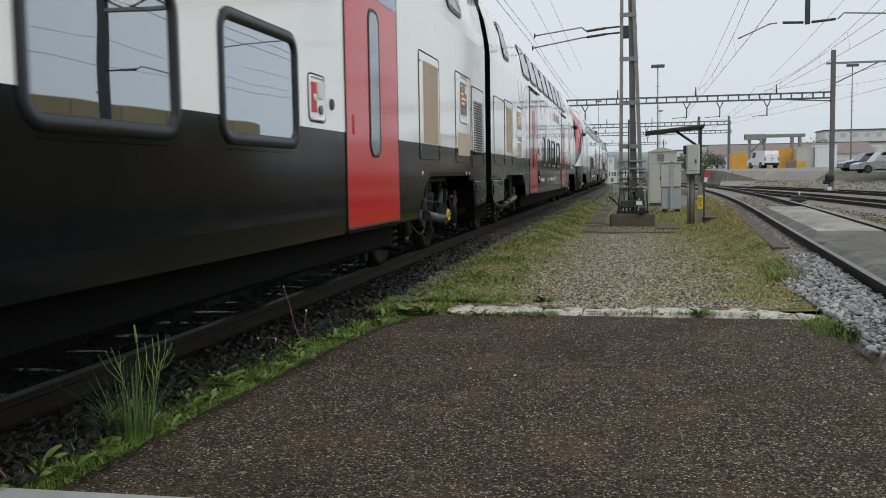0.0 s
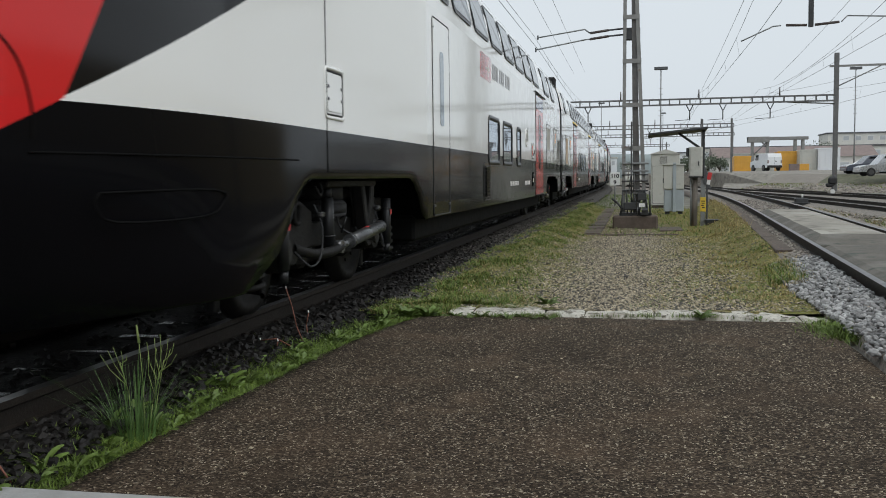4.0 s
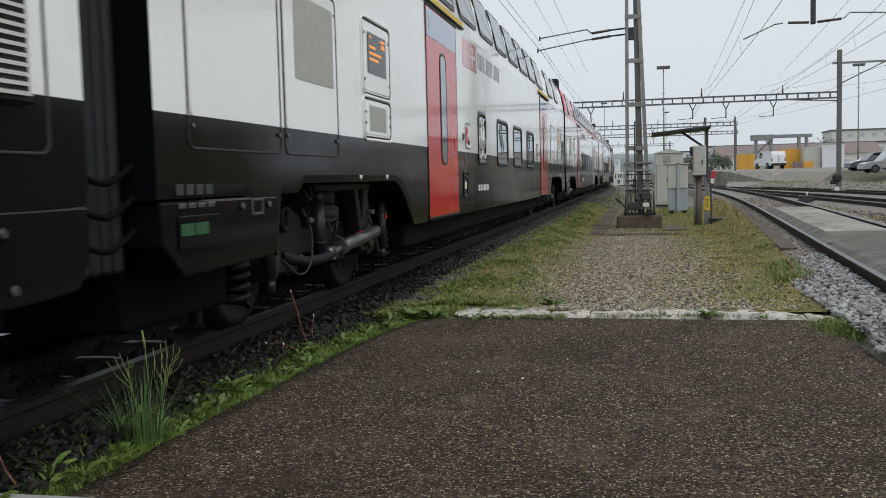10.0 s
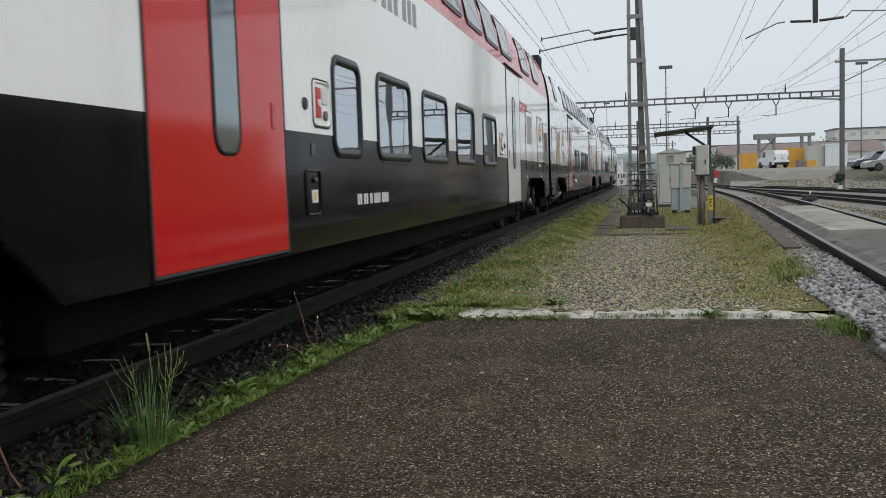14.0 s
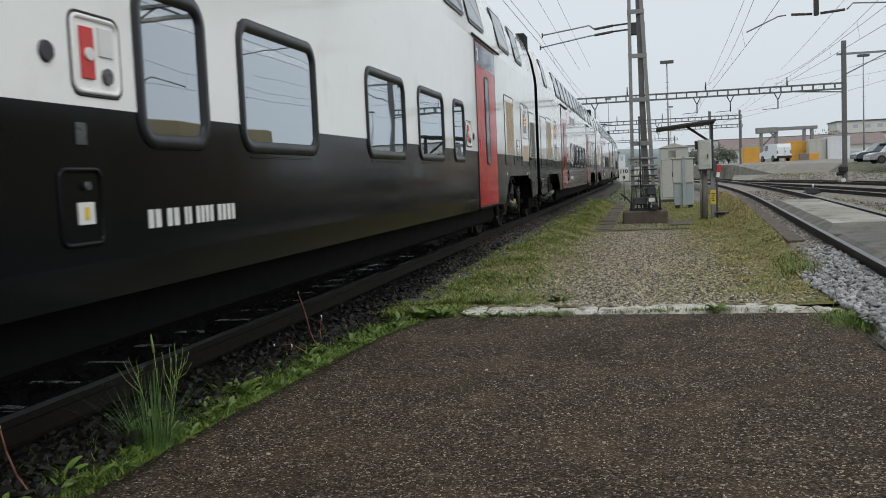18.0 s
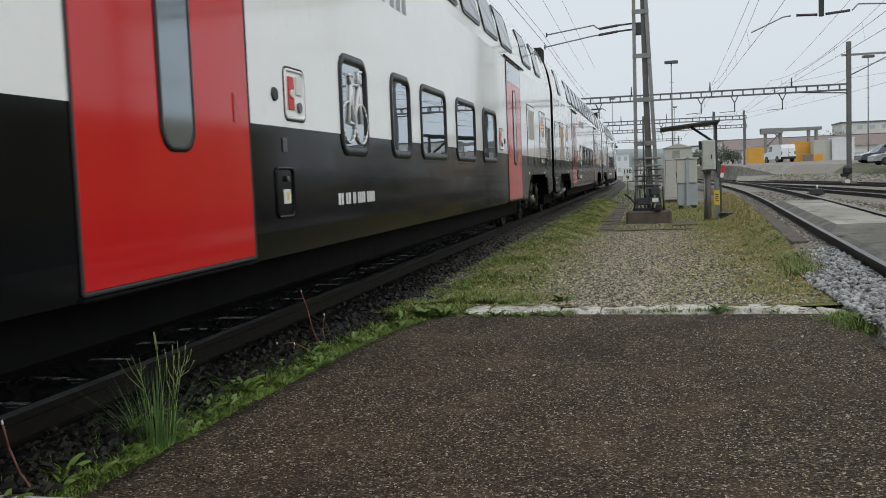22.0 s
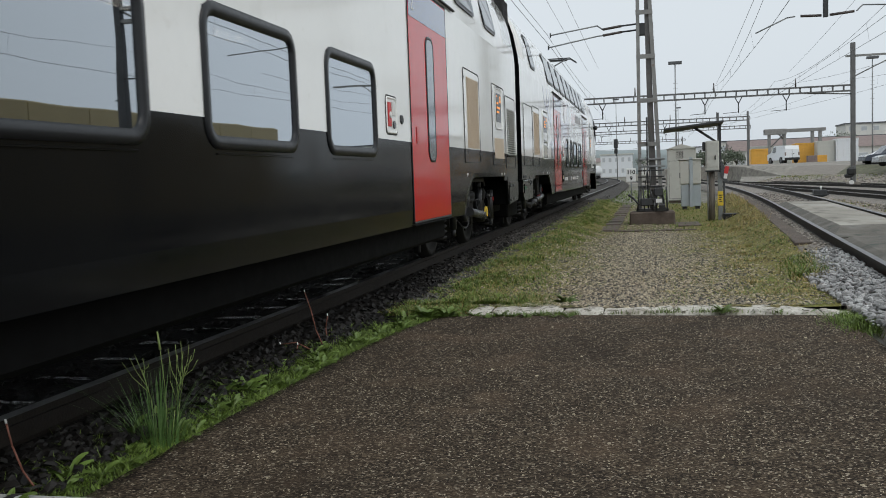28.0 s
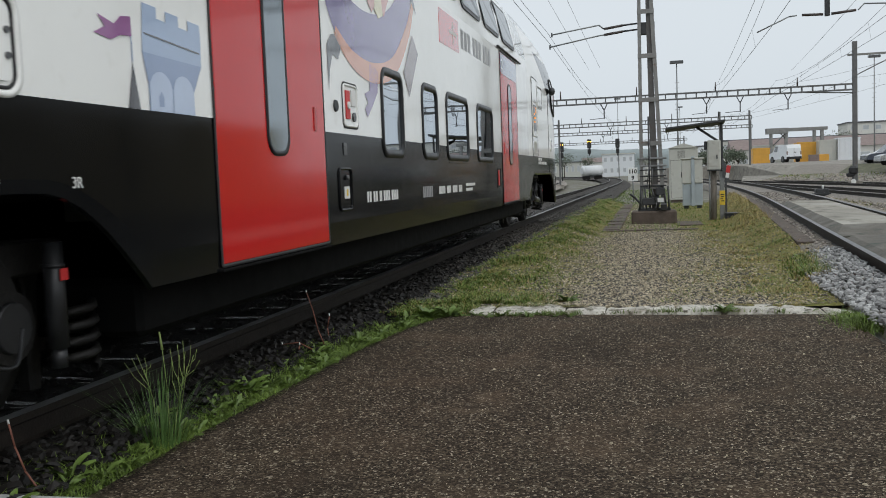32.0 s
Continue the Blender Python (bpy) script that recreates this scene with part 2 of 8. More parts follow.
ASPHALT = aggregate("old_asphalt", ((0.0, (0.0126, 0.0091, 0.0065)), (0.42, (0.0400, 0.0300, 0.0207)), (0.76, (0.0969, 0.0728, 0.0493)), (0.93, (0.1737, 0.1392, 0.1005)), (1.0, (0.4632, 0.4122, 0.3214))), 114,
                    (((0.0232, 0.0172, 0.0119), 1.1, 0.5, 0.72, 0.45), ((0.1421, 0.0964, 0.0622), 1.7, 0.50, 0.74, 0.38), ((0.2000, 0.1552, 0.1055), 5.0, 0.60, 0.78, 0.35), ((0.0169, 0.0128, 0.0090), 9.0, 0.52, 0.75, 0.35)), 1.0, 0.92, 0.010, spec=0.12)
GRAVEL = aggregate("gravel_path", ((0.0, (0.018, 0.015, 0.011)), (0.35, (0.072, 0.059, 0.036)), (0.65, (0.235, 0.202, 0.132)), (0.88, (0.45, 0.392, 0.265)), (1.0, (0.80, 0.73, 0.58))), 36,
                   (((0.06, 0.050, 0.034), 0.8, 0.52, 0.8, 0.4), ((0.17, 0.125, 0.055), 2.0, 0.5, 0.75, 0.35), ((0.030, 0.026, 0.018), 3.0, 0.56, 0.78, 0.5)), 1.0, 0.92, 0.035,
                   moss=((0.20, 0.165, 0.045), (0.13, 0.145, 0.03)), spec=0.12)
SLAB = mat("crossing_slab_concrete", (0.14, 0.128, 0.108), 0.85, var=0.35, scale=1.6, bump=0.008, bscale=40, spots=(((0.21, 0.20, 0.175), 1.1, 0.52, 0.75), ((0.06, 0.072, 0.06), 3.0, 0.56, 0.70)))
SLABTOP = mat("pale_slab_concrete", (0.31, 0.29, 0.245), 0.8, var=0.3, scale=1.3, bump=0.008, bscale=40, stretch=(1.0, 0.5, 1.0), spots=(((0.42, 0.40, 0.35), 0.9, 0.50, 0.75), ((0.15, 0.138, 0.115), 2.4, 0.54, 0.70)))
PAINT = mat("worn_white_line", (0.61, 0.585, 0.52), 0.85, var=0.25, scale=11, bump=0.014, bscale=26, spots=(((0.27, 0.245, 0.19), 4, 0.50, 0.66), ((0.11, 0.10, 0.07), 17, 0.56, 0.64), ((0.36, 0.34, 0.28), 40, 0.54, 0.68)))
CONCRETE = mat("weathered_concrete", (0.27, 0.25, 0.215), 0.8, var=0.3, scale=2.2, bump=0.006, bscale=45, spots=(((0.13, 0.12, 0.105), 3.0, 0.55, 0.72), ((0.42, 0.40, 0.35), 1.2, 0.55, 0.8)))
CONC_D = mat("dark_concrete", (0.11, 0.085, 0.068), 0.85, var=0.35, scale=4, bump=0.008, bscale=40)
PEBBLE = mat("dark_pebble", (0.085, 0.08, 0.072), 0.75, var=0.3, scale=15, island=0.5)
GRIT = mat("pale_grit", (0.42, 0.365, 0.262), 0.8, var=0.3, scale=20, island=0.5)
CONC_P = mat("pale_concrete", (0.40, 0.41, 0.40), 0.75, var=0.15, scale=9, bump=0.004, bscale=60)
GALV = mat("galvanised_steel", (0.26, 0.27, 0.27), 0.5, metal=0.4, var=0.2, scale=5)
GANTRYGREY = mat("gantry_grey_steel", (0.14, 0.14, 0.138), 0.6, var=0.25, scale=4, spots=(((0.12, 0.08, 0.06), 6, 0.64, 0.8),))
MASTGREY = mat("mast_grey_paint", (0.25, 0.25, 0.24), 0.6, var=0.25, scale=4, spots=(((0.16, 0.10, 0.07), 6, 0.64, 0.8),))
MASTCORE = mat("mast_core_grey", (0.12, 0.115, 0.11), 0.6, var=0.25, scale=4, spots=(((0.10, 0.06, 0.045), 6, 0.6, 0.8),))
VERGE = mat("dark_verge", (0.13, 0.13, 0.085), 0.9, var=0.4, scale=1.5, bump=0.05, bscale=6)
DARKMETAL = mat("dark_metal", (0.055, 0.057, 0.06), 0.55, metal=0.3, var=0.25, scale=6)
CABGREY = mat("cabinet_grey", (0.52, 0.52, 0.475), 0.55, var=0.08, scale=3, spots=(((0.30, 0.29, 0.25), 3, 0.6, 0.9),))
CABBLUE = mat("cabinet_blue_grey", (0.37, 0.415, 0.44), 0.5, var=0.1, scale=3)
WOODPOST = mat("weathered_timber", (0.22, 0.195, 0.165), 0.85, var=0.35, scale=5, stretch=(6, 6, 0.6), bump=0.006)
SIGNWHITE = mat("sign_white", (0.80, 0.80, 0.78), 0.45, var=0.05)
SIGNBLACK = mat("sign_black", (0.02, 0.02, 0.02), 0.5, var=0.1)
SIGNRED = mat("sign_red", (0.60, 0.04, 0.04), 0.45, var=0.1)
GRASS = mat("grass_blade", (0.128, 0.195, 0.028), 0.6, var=0.35, scale=3, island=0.45)
GRASSDRY = mat("grass_dry", (0.36, 0.28, 0.115), 0.7, var=0.35, scale=3, island=0.45)
GRASSBLUE = mat("tall_grass", (0.10, 0.19, 0.05), 0.55, var=0.45, scale=6)
HERB = mat("herb_leaf", (0.125, 0.195, 0.036), 0.5, var=0.45, scale=5)
STALK = mat("dry_stalk", (0.20, 0.075, 0.05), 0.7, var=0.25)
SEEDHEAD = mat("seed_head", (0.20, 0.26, 0.08), 0.7, var=0.25)
# Leaf green is lightened to carry the haze in front of it.
TREELEAF = mat("tree_leaf_hazed", (0.12, 0.145, 0.10), 0.7, var=0.35, scale=2)
BARK = mat("bark", (0.07, 0.055, 0.04), 0.9, var=0.3)
# Panes are painted pale for haze, to weaken contrast on far houses.
FARPANE = mat("far_pane_hazed", (0.46, 0.48, 0.50), 0.3, var=0.1)
ORANGE = mat("orange_container", (0.72, 0.38, 0.06), 0.5, var=0.12, scale=1.5)
VANWHITE = mat("vehicle_white", (0.74, 0.76, 0.78), 0.25, var=0.04, coat=0.4)
CARSILVER = mat("vehicle_silver", (0.45, 0.47, 0.49), 0.28, metal=0.5, var=0.05, coat=0.5)
CARDARK = mat("vehicle_dark", (0.07, 0.078, 0.10), 0.25, var=0.1, coat=0.6)
TYRE = mat("tyre_rubber", (0.02, 0.02, 0.02), 0.8, var=0.2)
WALLPALE = mat("render_pale", (0.66, 0.65, 0.61), 0.8, var=0.1, scale=0.5)
WALLTAN = mat("tan_sheet_cladding", (0.40, 0.32, 0.17), 0.6, var=0.12, scale=0.6)
# Tile red is greyed: the haze over far roofs is in the colour.
ROOFTILE = mat("roof_tile_hazed", (0.25, 0.195, 0.18), 0.8, var=0.2, scale=2)
ROOFDARK = mat("roof_dark", (0.10, 0.10, 0.11), 0.7, var=0.2, scale=1)
# Pale blue-grey: distance haze is put into the woods' colour.
HILL = mat("far_wood_hazed", (0.26, 0.30, 0.30), 0.95, var=0.15, scale=0.03)
TANKWHITE = mat("tank_white", (0.70, 0.72, 0.73), 0.4, var=0.1, scale=0.7)
INSUL = mat("insulator_brown", (0.06, 0.045, 0.04), 0.3, var=0.2)
WIRE = mat("wire_copper", (0.06, 0.065, 0.06), 0.6, metal=0.4, var=0.1)
SIGAMBER = glow("signal_amber", (1.0, 0.45, 0.05), 6.0)
SIGNALRED = glow("signal_red", (1.0, 0.05, 0.04), 4.0)

# ---- building helpers ----
MESHES = {}


def obj(name, bm, mats, parent=None, label="", key=None):
    if key is not None and key in MESHES:
        me = MESHES[key]
        if bm is not None:
            bm.free()
    else:
        me = bpy.data.meshes.new(name)
        bm.to_mesh(me)
        bm.free()
        for m in (mats if isinstance(mats, (list, tuple)) else [mats]):
            me.materials.append(m)
        if key is not None:
            MESHES[key] = me
    ob = new(name, me)
    if parent is not None:
        ob.parent = parent
    if label:
        ob["label"] = label
    return ob


def part(name, bm, material, parent, label="", key=None):
    return obj(name, bm, material, parent, label, key)


def thing(name, label, category, m=None, group="", kind=""):
    ob = new(name)
    ob.matrix_basis = m or Matrix()
    return tagged(ob, label, category, group, kind)


def add_box(bm, x0, x1, y0, y1, z0, z1, bev=0.0, m=None, mi=0):
    vs = [bm.verts.new((x, y, z)) for z in (z0, z1) for x, y in ((x0, y0), (x1, y0), (x1, y1), (x0, y1))]
    fs = [bm.faces.new([vs[i] for i in f]) for f in ((3, 2, 1, 0), (4, 5, 6, 7), (0, 1, 5, 4), (1, 2, 6, 5), (2, 3, 7, 6), (3, 0, 4, 7))]
    for f in fs:
        f.material_index = mi
    if bev:
        es = {e for f in fs for e in f.edges}
        r = bmesh.ops.bevel(bm, geom=list(es), offset=bev, segments=1, affect="EDGES")
        vs = list({v for f in r["faces"] for v in f.verts} | {v for v in vs if v.is_valid})
    if m is not None:
        bmesh.ops.transform(bm, matrix=m, verts=vs)
    return vs


def box(x0, x1, y0, y1, z0, z1, bev=0.0, m=None):
    bm = bmesh.new()
    add_box(bm, x0, x1, y0, y1, z0, z1, bev, m)
    return bm


def add_rod(bm, a, b, r, r2=None, n=8, caps=True, mi=0):
    a, b = Vector(a), Vector(b)
    r2 = r if r2 is None else r2
    w = (b - a).normalized()
    u = w.orthogonal().normalized()
    v = w.cross(u)
    rings = []
    for p, q in ((a, r), (b, r2)):
        rings.append([bm.verts.new(p + (u * math.cos(2 * math.pi * i / n) + v * math.sin(2 * math.pi * i / n)) * q) for i in range(n)])
    for i in range(n):
        f = bm.faces.new((rings[0][i], rings[0][(i + 1) % n], rings[1][(i + 1) % n], rings[1][i]))
        f.smooth, f.material_index = True, mi
    if caps:
        bm.faces.new(rings[0][::-1]).material_index = mi
        bm.faces.new(rings[1]).material_index = mi


def rod(a, b, r, r2=None, n=8):
    bm = bmesh.new()
    add_rod(bm, a, b, r, r2, n)
    return bm


def chain(points, r, n=6):
    bm = bmesh.new()
    for a, b in zip(points, points[1:]):
        add_rod(bm, a, b, r, n=n)
    return bm


def outline(u0, u1, z0, z1, r, n=5):
    pts = []
    for cu, cz, s in ((u1 - r, z1 - r, 0), (u0 + r, z1 - r, 1), (u0 + r, z0 + r, 2), (u1 - r, z0 + r, 3)):
        for i in range(n + 1):
            a = math.pi / 2 * (s + i / n)
            pts.append((cu + r * math.cos(a), cz + r * math.sin(a)))
    return pts


def plate(u0, u1, z0, z1, r, x, thick=0.012, n=4):
    """A rounded panel on the plane x, facing +x."""
    bm = bmesh.new()
    pts = outline(u0, u1, z0, z1, r, n)
    top = [bm.verts.new((x + thick, u, z)) for u, z in pts]
    low = [bm.verts.new((x, u, z)) for u, z in pts]
    bm.faces.new(top)
    k = len(pts)
    for i in range(k):
        bm.faces.new((top[i], low[i], low[(i + 1) % k], top[(i + 1) % k]))
    return bm


def ring(u0, u1, z0, z1, r, w, x, thick=0.02, back=0.0, n=5):
    """A rounded frame of width w round the opening's edge, on the plane x."""
    bm = bmesh.new()
    out = outline(u0, u1, z0, z1, r, n)
    inn = outline(u0 + w, u1 - w, z0 + w, z1 - w, max(r - w, 0.005), n)
    k = len(out)
    lo = [bm.verts.new((x - back, u, z)) for u, z in out]
    to = [bm.verts.new((x + thick * 0.6, u, z)) for u, z in out]
    mid = [bm.verts.new((x + thick, (a[0] + b[0]) / 2, (a[1] + b[1]) / 2)) for a, b in zip(out, inn)]
    ti = [bm.verts.new((x + thick * 0.5, u, z)) for u, z in inn]
    li = [bm.verts.new((x - back - 0.02, u, z)) for u, z in inn]
    for i in range(k):
        j = (i + 1) % k
        for a, b in ((lo, to), (to, mid), (mid, ti), (ti, li)):
            f = bm.faces.new((a[i], a[j], b[j], b[i]))
            f.smooth = True
    return bm


def text_mesh(body, size, mx, material, parent, name="lettering", label="", extrude=0.002, bold=0.0):
    cu = bpy.data.curves.new(name, "FONT")
    cu.body, cu.size, cu.extrude, cu.align_x, cu.offset = body, size, extrude, "LEFT", bold
    tmp = bpy.data.objects.new("tmp", cu)
    scene.collection.objects.link(tmp)
    me = bpy.data.meshes.new_from_object(tmp.evaluated_get(bpy.context.evaluated_depsgraph_get()))
    bpy.data.objects.remove(tmp)
    bpy.data.curves.remove(cu)
    me.materials.clear()
    me.materials.append(material)
    me.transform(mx)
    ob = new(name, me)
    ob.parent = parent
    if label:
        ob["label"] = label
    return ob


# lettering lies in the plane x = const, reads along +y and stands up in z
SIDE = Matrix(((0, 0, 1, 0), (1, 0, 0, 0), (0, 1, 0, 0), (0, 0, 0, 1)))


def side_text(body, size, x, u, z, material, parent, squeeze=1.0, name="lettering", label=""):
    return text_mesh(body, size, Matrix.Translation((x, u, z)) @ SIDE @ Matrix.Diagonal((squeeze, 1, 1, 1)), material, parent, name, label)


def bars(x, u, z, widths, height, gap, material, parent, name="letter_bar"):
    """Lettering that is not spelled out: plain bars of its size, one for each sign."""
    for w in widths:
        n = max(1, round(w / (height * 0.62)))
        c = w / n
        for i in range(n):
            k = ("bar", round(c, 4), height, material.name)
            b = part(name, box(0.0, 0.002, 0.0, c * 0.72, 0.0, height) if k not in MESHES else None, material, parent, key=k)
            b.location = (x, u + i * c, z)
        u += w + gap


# ---- plan: the main track's line, straight and then a wide bend to the left ----
TRACK_X, BEND_Y, BEND_R = -3.646, 78.0, 950.0
RAIL_Z = 0.14   # top of the main line's rails


def bend(y):
    d = max(y - BEND_Y, 0.0)
    return -d * d / (2 * BEND_R), math.degrees(math.atan(d / BEND_R))


def right_x(y):
    """Centre of the siding on the right: it leads away and then bends back."""
    d = max(y - 24.0, 0.0)
    return 2.10 + 0.7525 + 0.062 * (y - 8.0) - d * d * 0.00092


def ground_z(y):
    return -0.04 - 0.26 * min(max((y - 8.0) / 14.0, 0.0), 1.0)


# ---- ground, platform, path ----
def sheet(name, rows, material, label="", kind="structure", category="ground", wob=0.0):
    """A strip of ground: rows of (y, [(x, z), ...])."""
    bm = bmesh.new()
    vs = []
    for y, row in rows:
        vs.append([bm.verts.new((x, y, z + (noise.noise((x * 1.3, y * 1.3, 0.0)) * wob))) for x, z in row])
    for a, b in zip(vs, vs[1:]):
        for i in range(len(a) - 1):
            bm.faces.new((a[i], a[i + 1], b[i + 1], b[i])).smooth = True
    return tagged(obj(name, bm, material), label, category, kind=kind)


GX = [-2500, -400, -60, -25, -12, -8, -5.6, -3.6, -2.5, -2.2, -1.4, 0, 1.2, 1.9, 3, 4.5, 6, 9, 14, 25, 60, 400, 2500]
GY = [-600, -60, -20, -8, -3, 0, 3, 6, 8, 10, 12, 15, 18, 22, 26, 32, 40, 55, 80, 120, 200, 400, 900, 4000]
sheet("ground", [(y, [(x, ground_z(y) - 0.05 - (0.25 if x < -2.3 else 0.0)) for x in GX]) for y in GY], EARTH,
      "rough yard ground of earth, grit and thin grass", wob=0.02)

# asphalt of the low platform, with a broken left edge
EDGE = [(-7, -2.14), (0, -2.16), (1.5, -2.17), (2.5, -2.18), (3.6, -2.18), (4.7, -2.14), (5.4, -2.10), (6.2, -2.05), (6.9, -1.97), (7.3, -1.90), (7.75, -1.72)]
bm = bmesh.new()
prev = None
for i in range(121):
    y = -7 + i * (14.75 / 120)
    xl = np.interp(y, [e[0] for e in EDGE], [e[1] for e in EDGE]) + 0.03 * noise.noise((y * 4, 0, 0))
    xr = 1.47 + 0.05 * noise.noise((y * 1.1, 5, 0)) - max(y - 7.2, 0) * 0.15
    cols = np.linspace(xl, xr, 30)
    row = [bm.verts.new((x, y, -0.04 + 0.012 * noise.noise((x * 0.8, y * 0.8, 0)))) for x in cols]
    low = (bm.verts.new((xl - 0.02, y, -0.14)), bm.verts.new((xr + 0.02, y, -0.14)))
    full = [low[0], *row, low[1]]
    if prev:
        for k in range(len(full) - 1):
            bm.faces.new((prev[k], prev[k + 1], full[k + 1], full[k])).smooth = True
    prev = full
tagged(obj("pavement", bm, ASPHALT), "dark old asphalt of a low platform, gritty with pale stones", "pavement", kind="structure")

# painted concrete edge at the platform's end, cracked into lengths
edge_line = thing("platform_edge", "worn white-painted concrete edging across the end of the asphalt", "edging", kind="structure")
NEAR = ((-1.72, 7.86), (-1.5, 7.76), (-1.3, 7.72), (-0.8, 7.80), (-0.2, 7.88), (0.2, 7.93), (0.7, 7.95), (1.12, 7.80), (1.56, 7.66))
FARE = ((-1.72, 8.05), (-1.6, 8.22), (-1.3, 8.38), (-0.95, 8.36), (-0.7, 8.22), (-0.3, 8.09), (-0.05, 8.10), (0.1, 8.22), (0.7, 8.27), (1.15, 8.16), (1.4, 7.98), (1.56, 7.76))
x = -1.60
for k, w in enumerate((0.21, 0.42, 0.22, 0.34, 0.40, 0.19, 0.44, 0.40, 0.31, 0.20)):
    bm = bmesh.new()
    n = 26
    strip = []
    for i in range(n + 1):
        f = i / n
        px = x + (w - 0.004) * f
        skew = 0.02 * math.sin(k * 2.1)
        a_ = float(np.interp(px, [q[0] for q in NEAR], [q[1] for q in NEAR])) + 0.05 * noise.noise((px * 7, 3, k)) + 0.03 * noise.noise((px * 21, 5, 0))
        b_ = float(np.interp(px, [q[0] for q in FARE], [q[1] for q in FARE])) + 0.06 * noise.noise((px * 5, 9, k)) + 0.03 * noise.noise((px * 23, 2, 0))
        end = -0.008 * (max(0.0, 1 - f / 0.08) + max(0.0, 1 - (1 - f) / 0.08))
        row = [bm.verts.new((px, a_ - 0.03, -0.10))]
        for j in range(8):
            g = j / 7
            yy = a_ + (b_ - a_) * g
            z_ = 0.012 * noise.noise((px * 5, yy * 5, 4)) + 0.009 * noise.noise((px * 16, yy * 16, 1)) + 0.010 * math.sin(math.pi * g)
            row.append(bm.verts.new((px + skew * g, yy, -0.032 + z_ + end)))
        row.append(bm.verts.new((px, b_ + 0.04, -0.10)))
        strip.append(row)
    for a, b in zip(strip, strip[1:]):
        for i in range(9):
            bm.faces.new((a[i], b[i], b[i + 1], a[i + 1])).smooth = True
    bmesh.ops.recalc_face_normals(bm, faces=bm.faces)
    part("edging_length", bm, PAINT, edge_line)
    x += w


# gravel path beyond, mossy at its rims, rising to the siding on the right
def siding_rim(y):
    """Right border of the path (x, z): the siding's concrete edging or its stones."""
    f = min(max((y - 12.5) / 2.5, 0.0), 1.0)
    return right_x(y) - 0.7525 - 0.10 - 0.34 * f, 0.0 + 0.03 * f


def path_right(y):
    return min(1.50 + 0.035 * (y - 8), siding_rim(y)[0] - 0.25)


def path_z(x, y):
    xr, zr = siding_rim(y)
    xl = path_right(y) - 0.35
    f = min(max((x - xl) / (xr - xl), 0.0), 1.0)
    f = f * f * (3 - 2 * f)
    g = min(max((-1.0 - x) / 1.0, 0.0), 1.0) * min(max((y - 8.0) / 3.0, 0.0), 1.0)
    g = g * g * (3 - 2 * g)
    return (ground_z(y) * (1 - g) - 0.045 * g) * (1 - f) + zr * f


rows = []
for i in range(66):
    y = 8.06 + i * 0.5
    wl = float(np.interp(y, (8, 11, 18), (-1.80, -2.35, -2.5))) + 0.12 * noise.noise((y * 0.7, 1, 0))
    xr = siding_rim(y)[0]
    cols = [wl + (xr - wl) * k / 26 for k in range(27)]
    rows.append((y, [(x, path_z(x, y) + 0.012 + 0.022 * noise.noise((x * 2.2, y, 2)) - (0.06 if k == 0 else 0)) for k, x in enumerate(cols)]))
sheet("gravel_path", rows, GRAVEL, "grey gravel path with moss and thin grass", category="path")

# ---- tracks ----
def rail_run(name, line, label, z=0.0, step=None):
    """One rail: head, web and foot along a line of (x, y)."""
    bm = bmesh.new()
    prof = [(-0.036, 0), (-0.036, -0.035), (-0.011, -0.05), (-0.010, -0.13), (-0.062, -0.150), (-0.062, -0.162),
            (0.062, -0.162), (0.062, -0.150), (0.010, -0.13), (0.011, -0.05), (0.036, -0.035), (0.036, 0)]
    last = None
    for x, y in line:
        cur = [bm.verts.new((x + px, y, z + pz)) for px, pz in prof]
        if last:
            for i in range(len(prof)):
                f = bm.faces.new((last[i], cur[i], cur[(i + 1) % len(prof)], last[(i + 1) % len(prof)]))
                f.material_index = 1 if i == len(prof) - 1 else 0
        last = cur
    bmesh.ops.recalc_face_normals(bm, faces=bm.faces)
    return tagged(obj(name, bm, [RAIL, RAILTOP]), label, "rail", group="rails", kind="structure")


def bed(name, fx, y0, y1, z, half, label, stuff=None, tight=False):
    rows = []
    n = max(int((y1 - y0) / 4), 2)
    for i in range(n + 1):
        y = y0 + (y1 - y0) * i / n
        c = fx(y)
        side = [(c - 1.28, z - 0.5), (c - 1.20, z - 0.17)] if tight else [(c - half - 0.5, z - 0.42), (c - half, z - 0.20)]
        rows.append((y, side + [(c - 0.85, z - 0.140), (c - 0.62, z - 0.150), (c, z - 0.172), (c + 0.62, z - 0.150), (c + 0.85, z - 0.132), (c + half - 0.1, z - 0.145), (c + half + 0.06, z - 0.158), (c + half + 0.40, z - 0.42)]))
    sheet(name, rows, stuff or BALLAST, label, category="ballast", wob=0.008)


def main_x(y):
    return TRACK_X + bend(y)[0]


YS = [-40, -10, 0, 10, 20, 40, 60, 78] + list(range(84, 380, 8))
for s in (-0.7525, 0.7525):
    rail_run("rail", [(main_x(y) + s, y) for y in YS], "rusty steel rail with a worn bright running top", z=RAIL_Z)
# Near length gets the shade-darkened ballast, the rest plain grey-brown.
bed("ballast_bed", main_x, -40, 16, RAIL_Z, 1.25, "wet track ballast, darkened in colour for the train's shade")
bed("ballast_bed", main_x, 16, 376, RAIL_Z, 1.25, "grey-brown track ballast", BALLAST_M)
YR = [-30, -8, 0, 6, 12, 18] + list(range(22, 130, 3))
for s in (-0.7525, 0.7525):
    rail_run("rail", [(right_x(y) + s, y) for y in YR], "rusty rail of a siding with a dull running top", z=0.18)
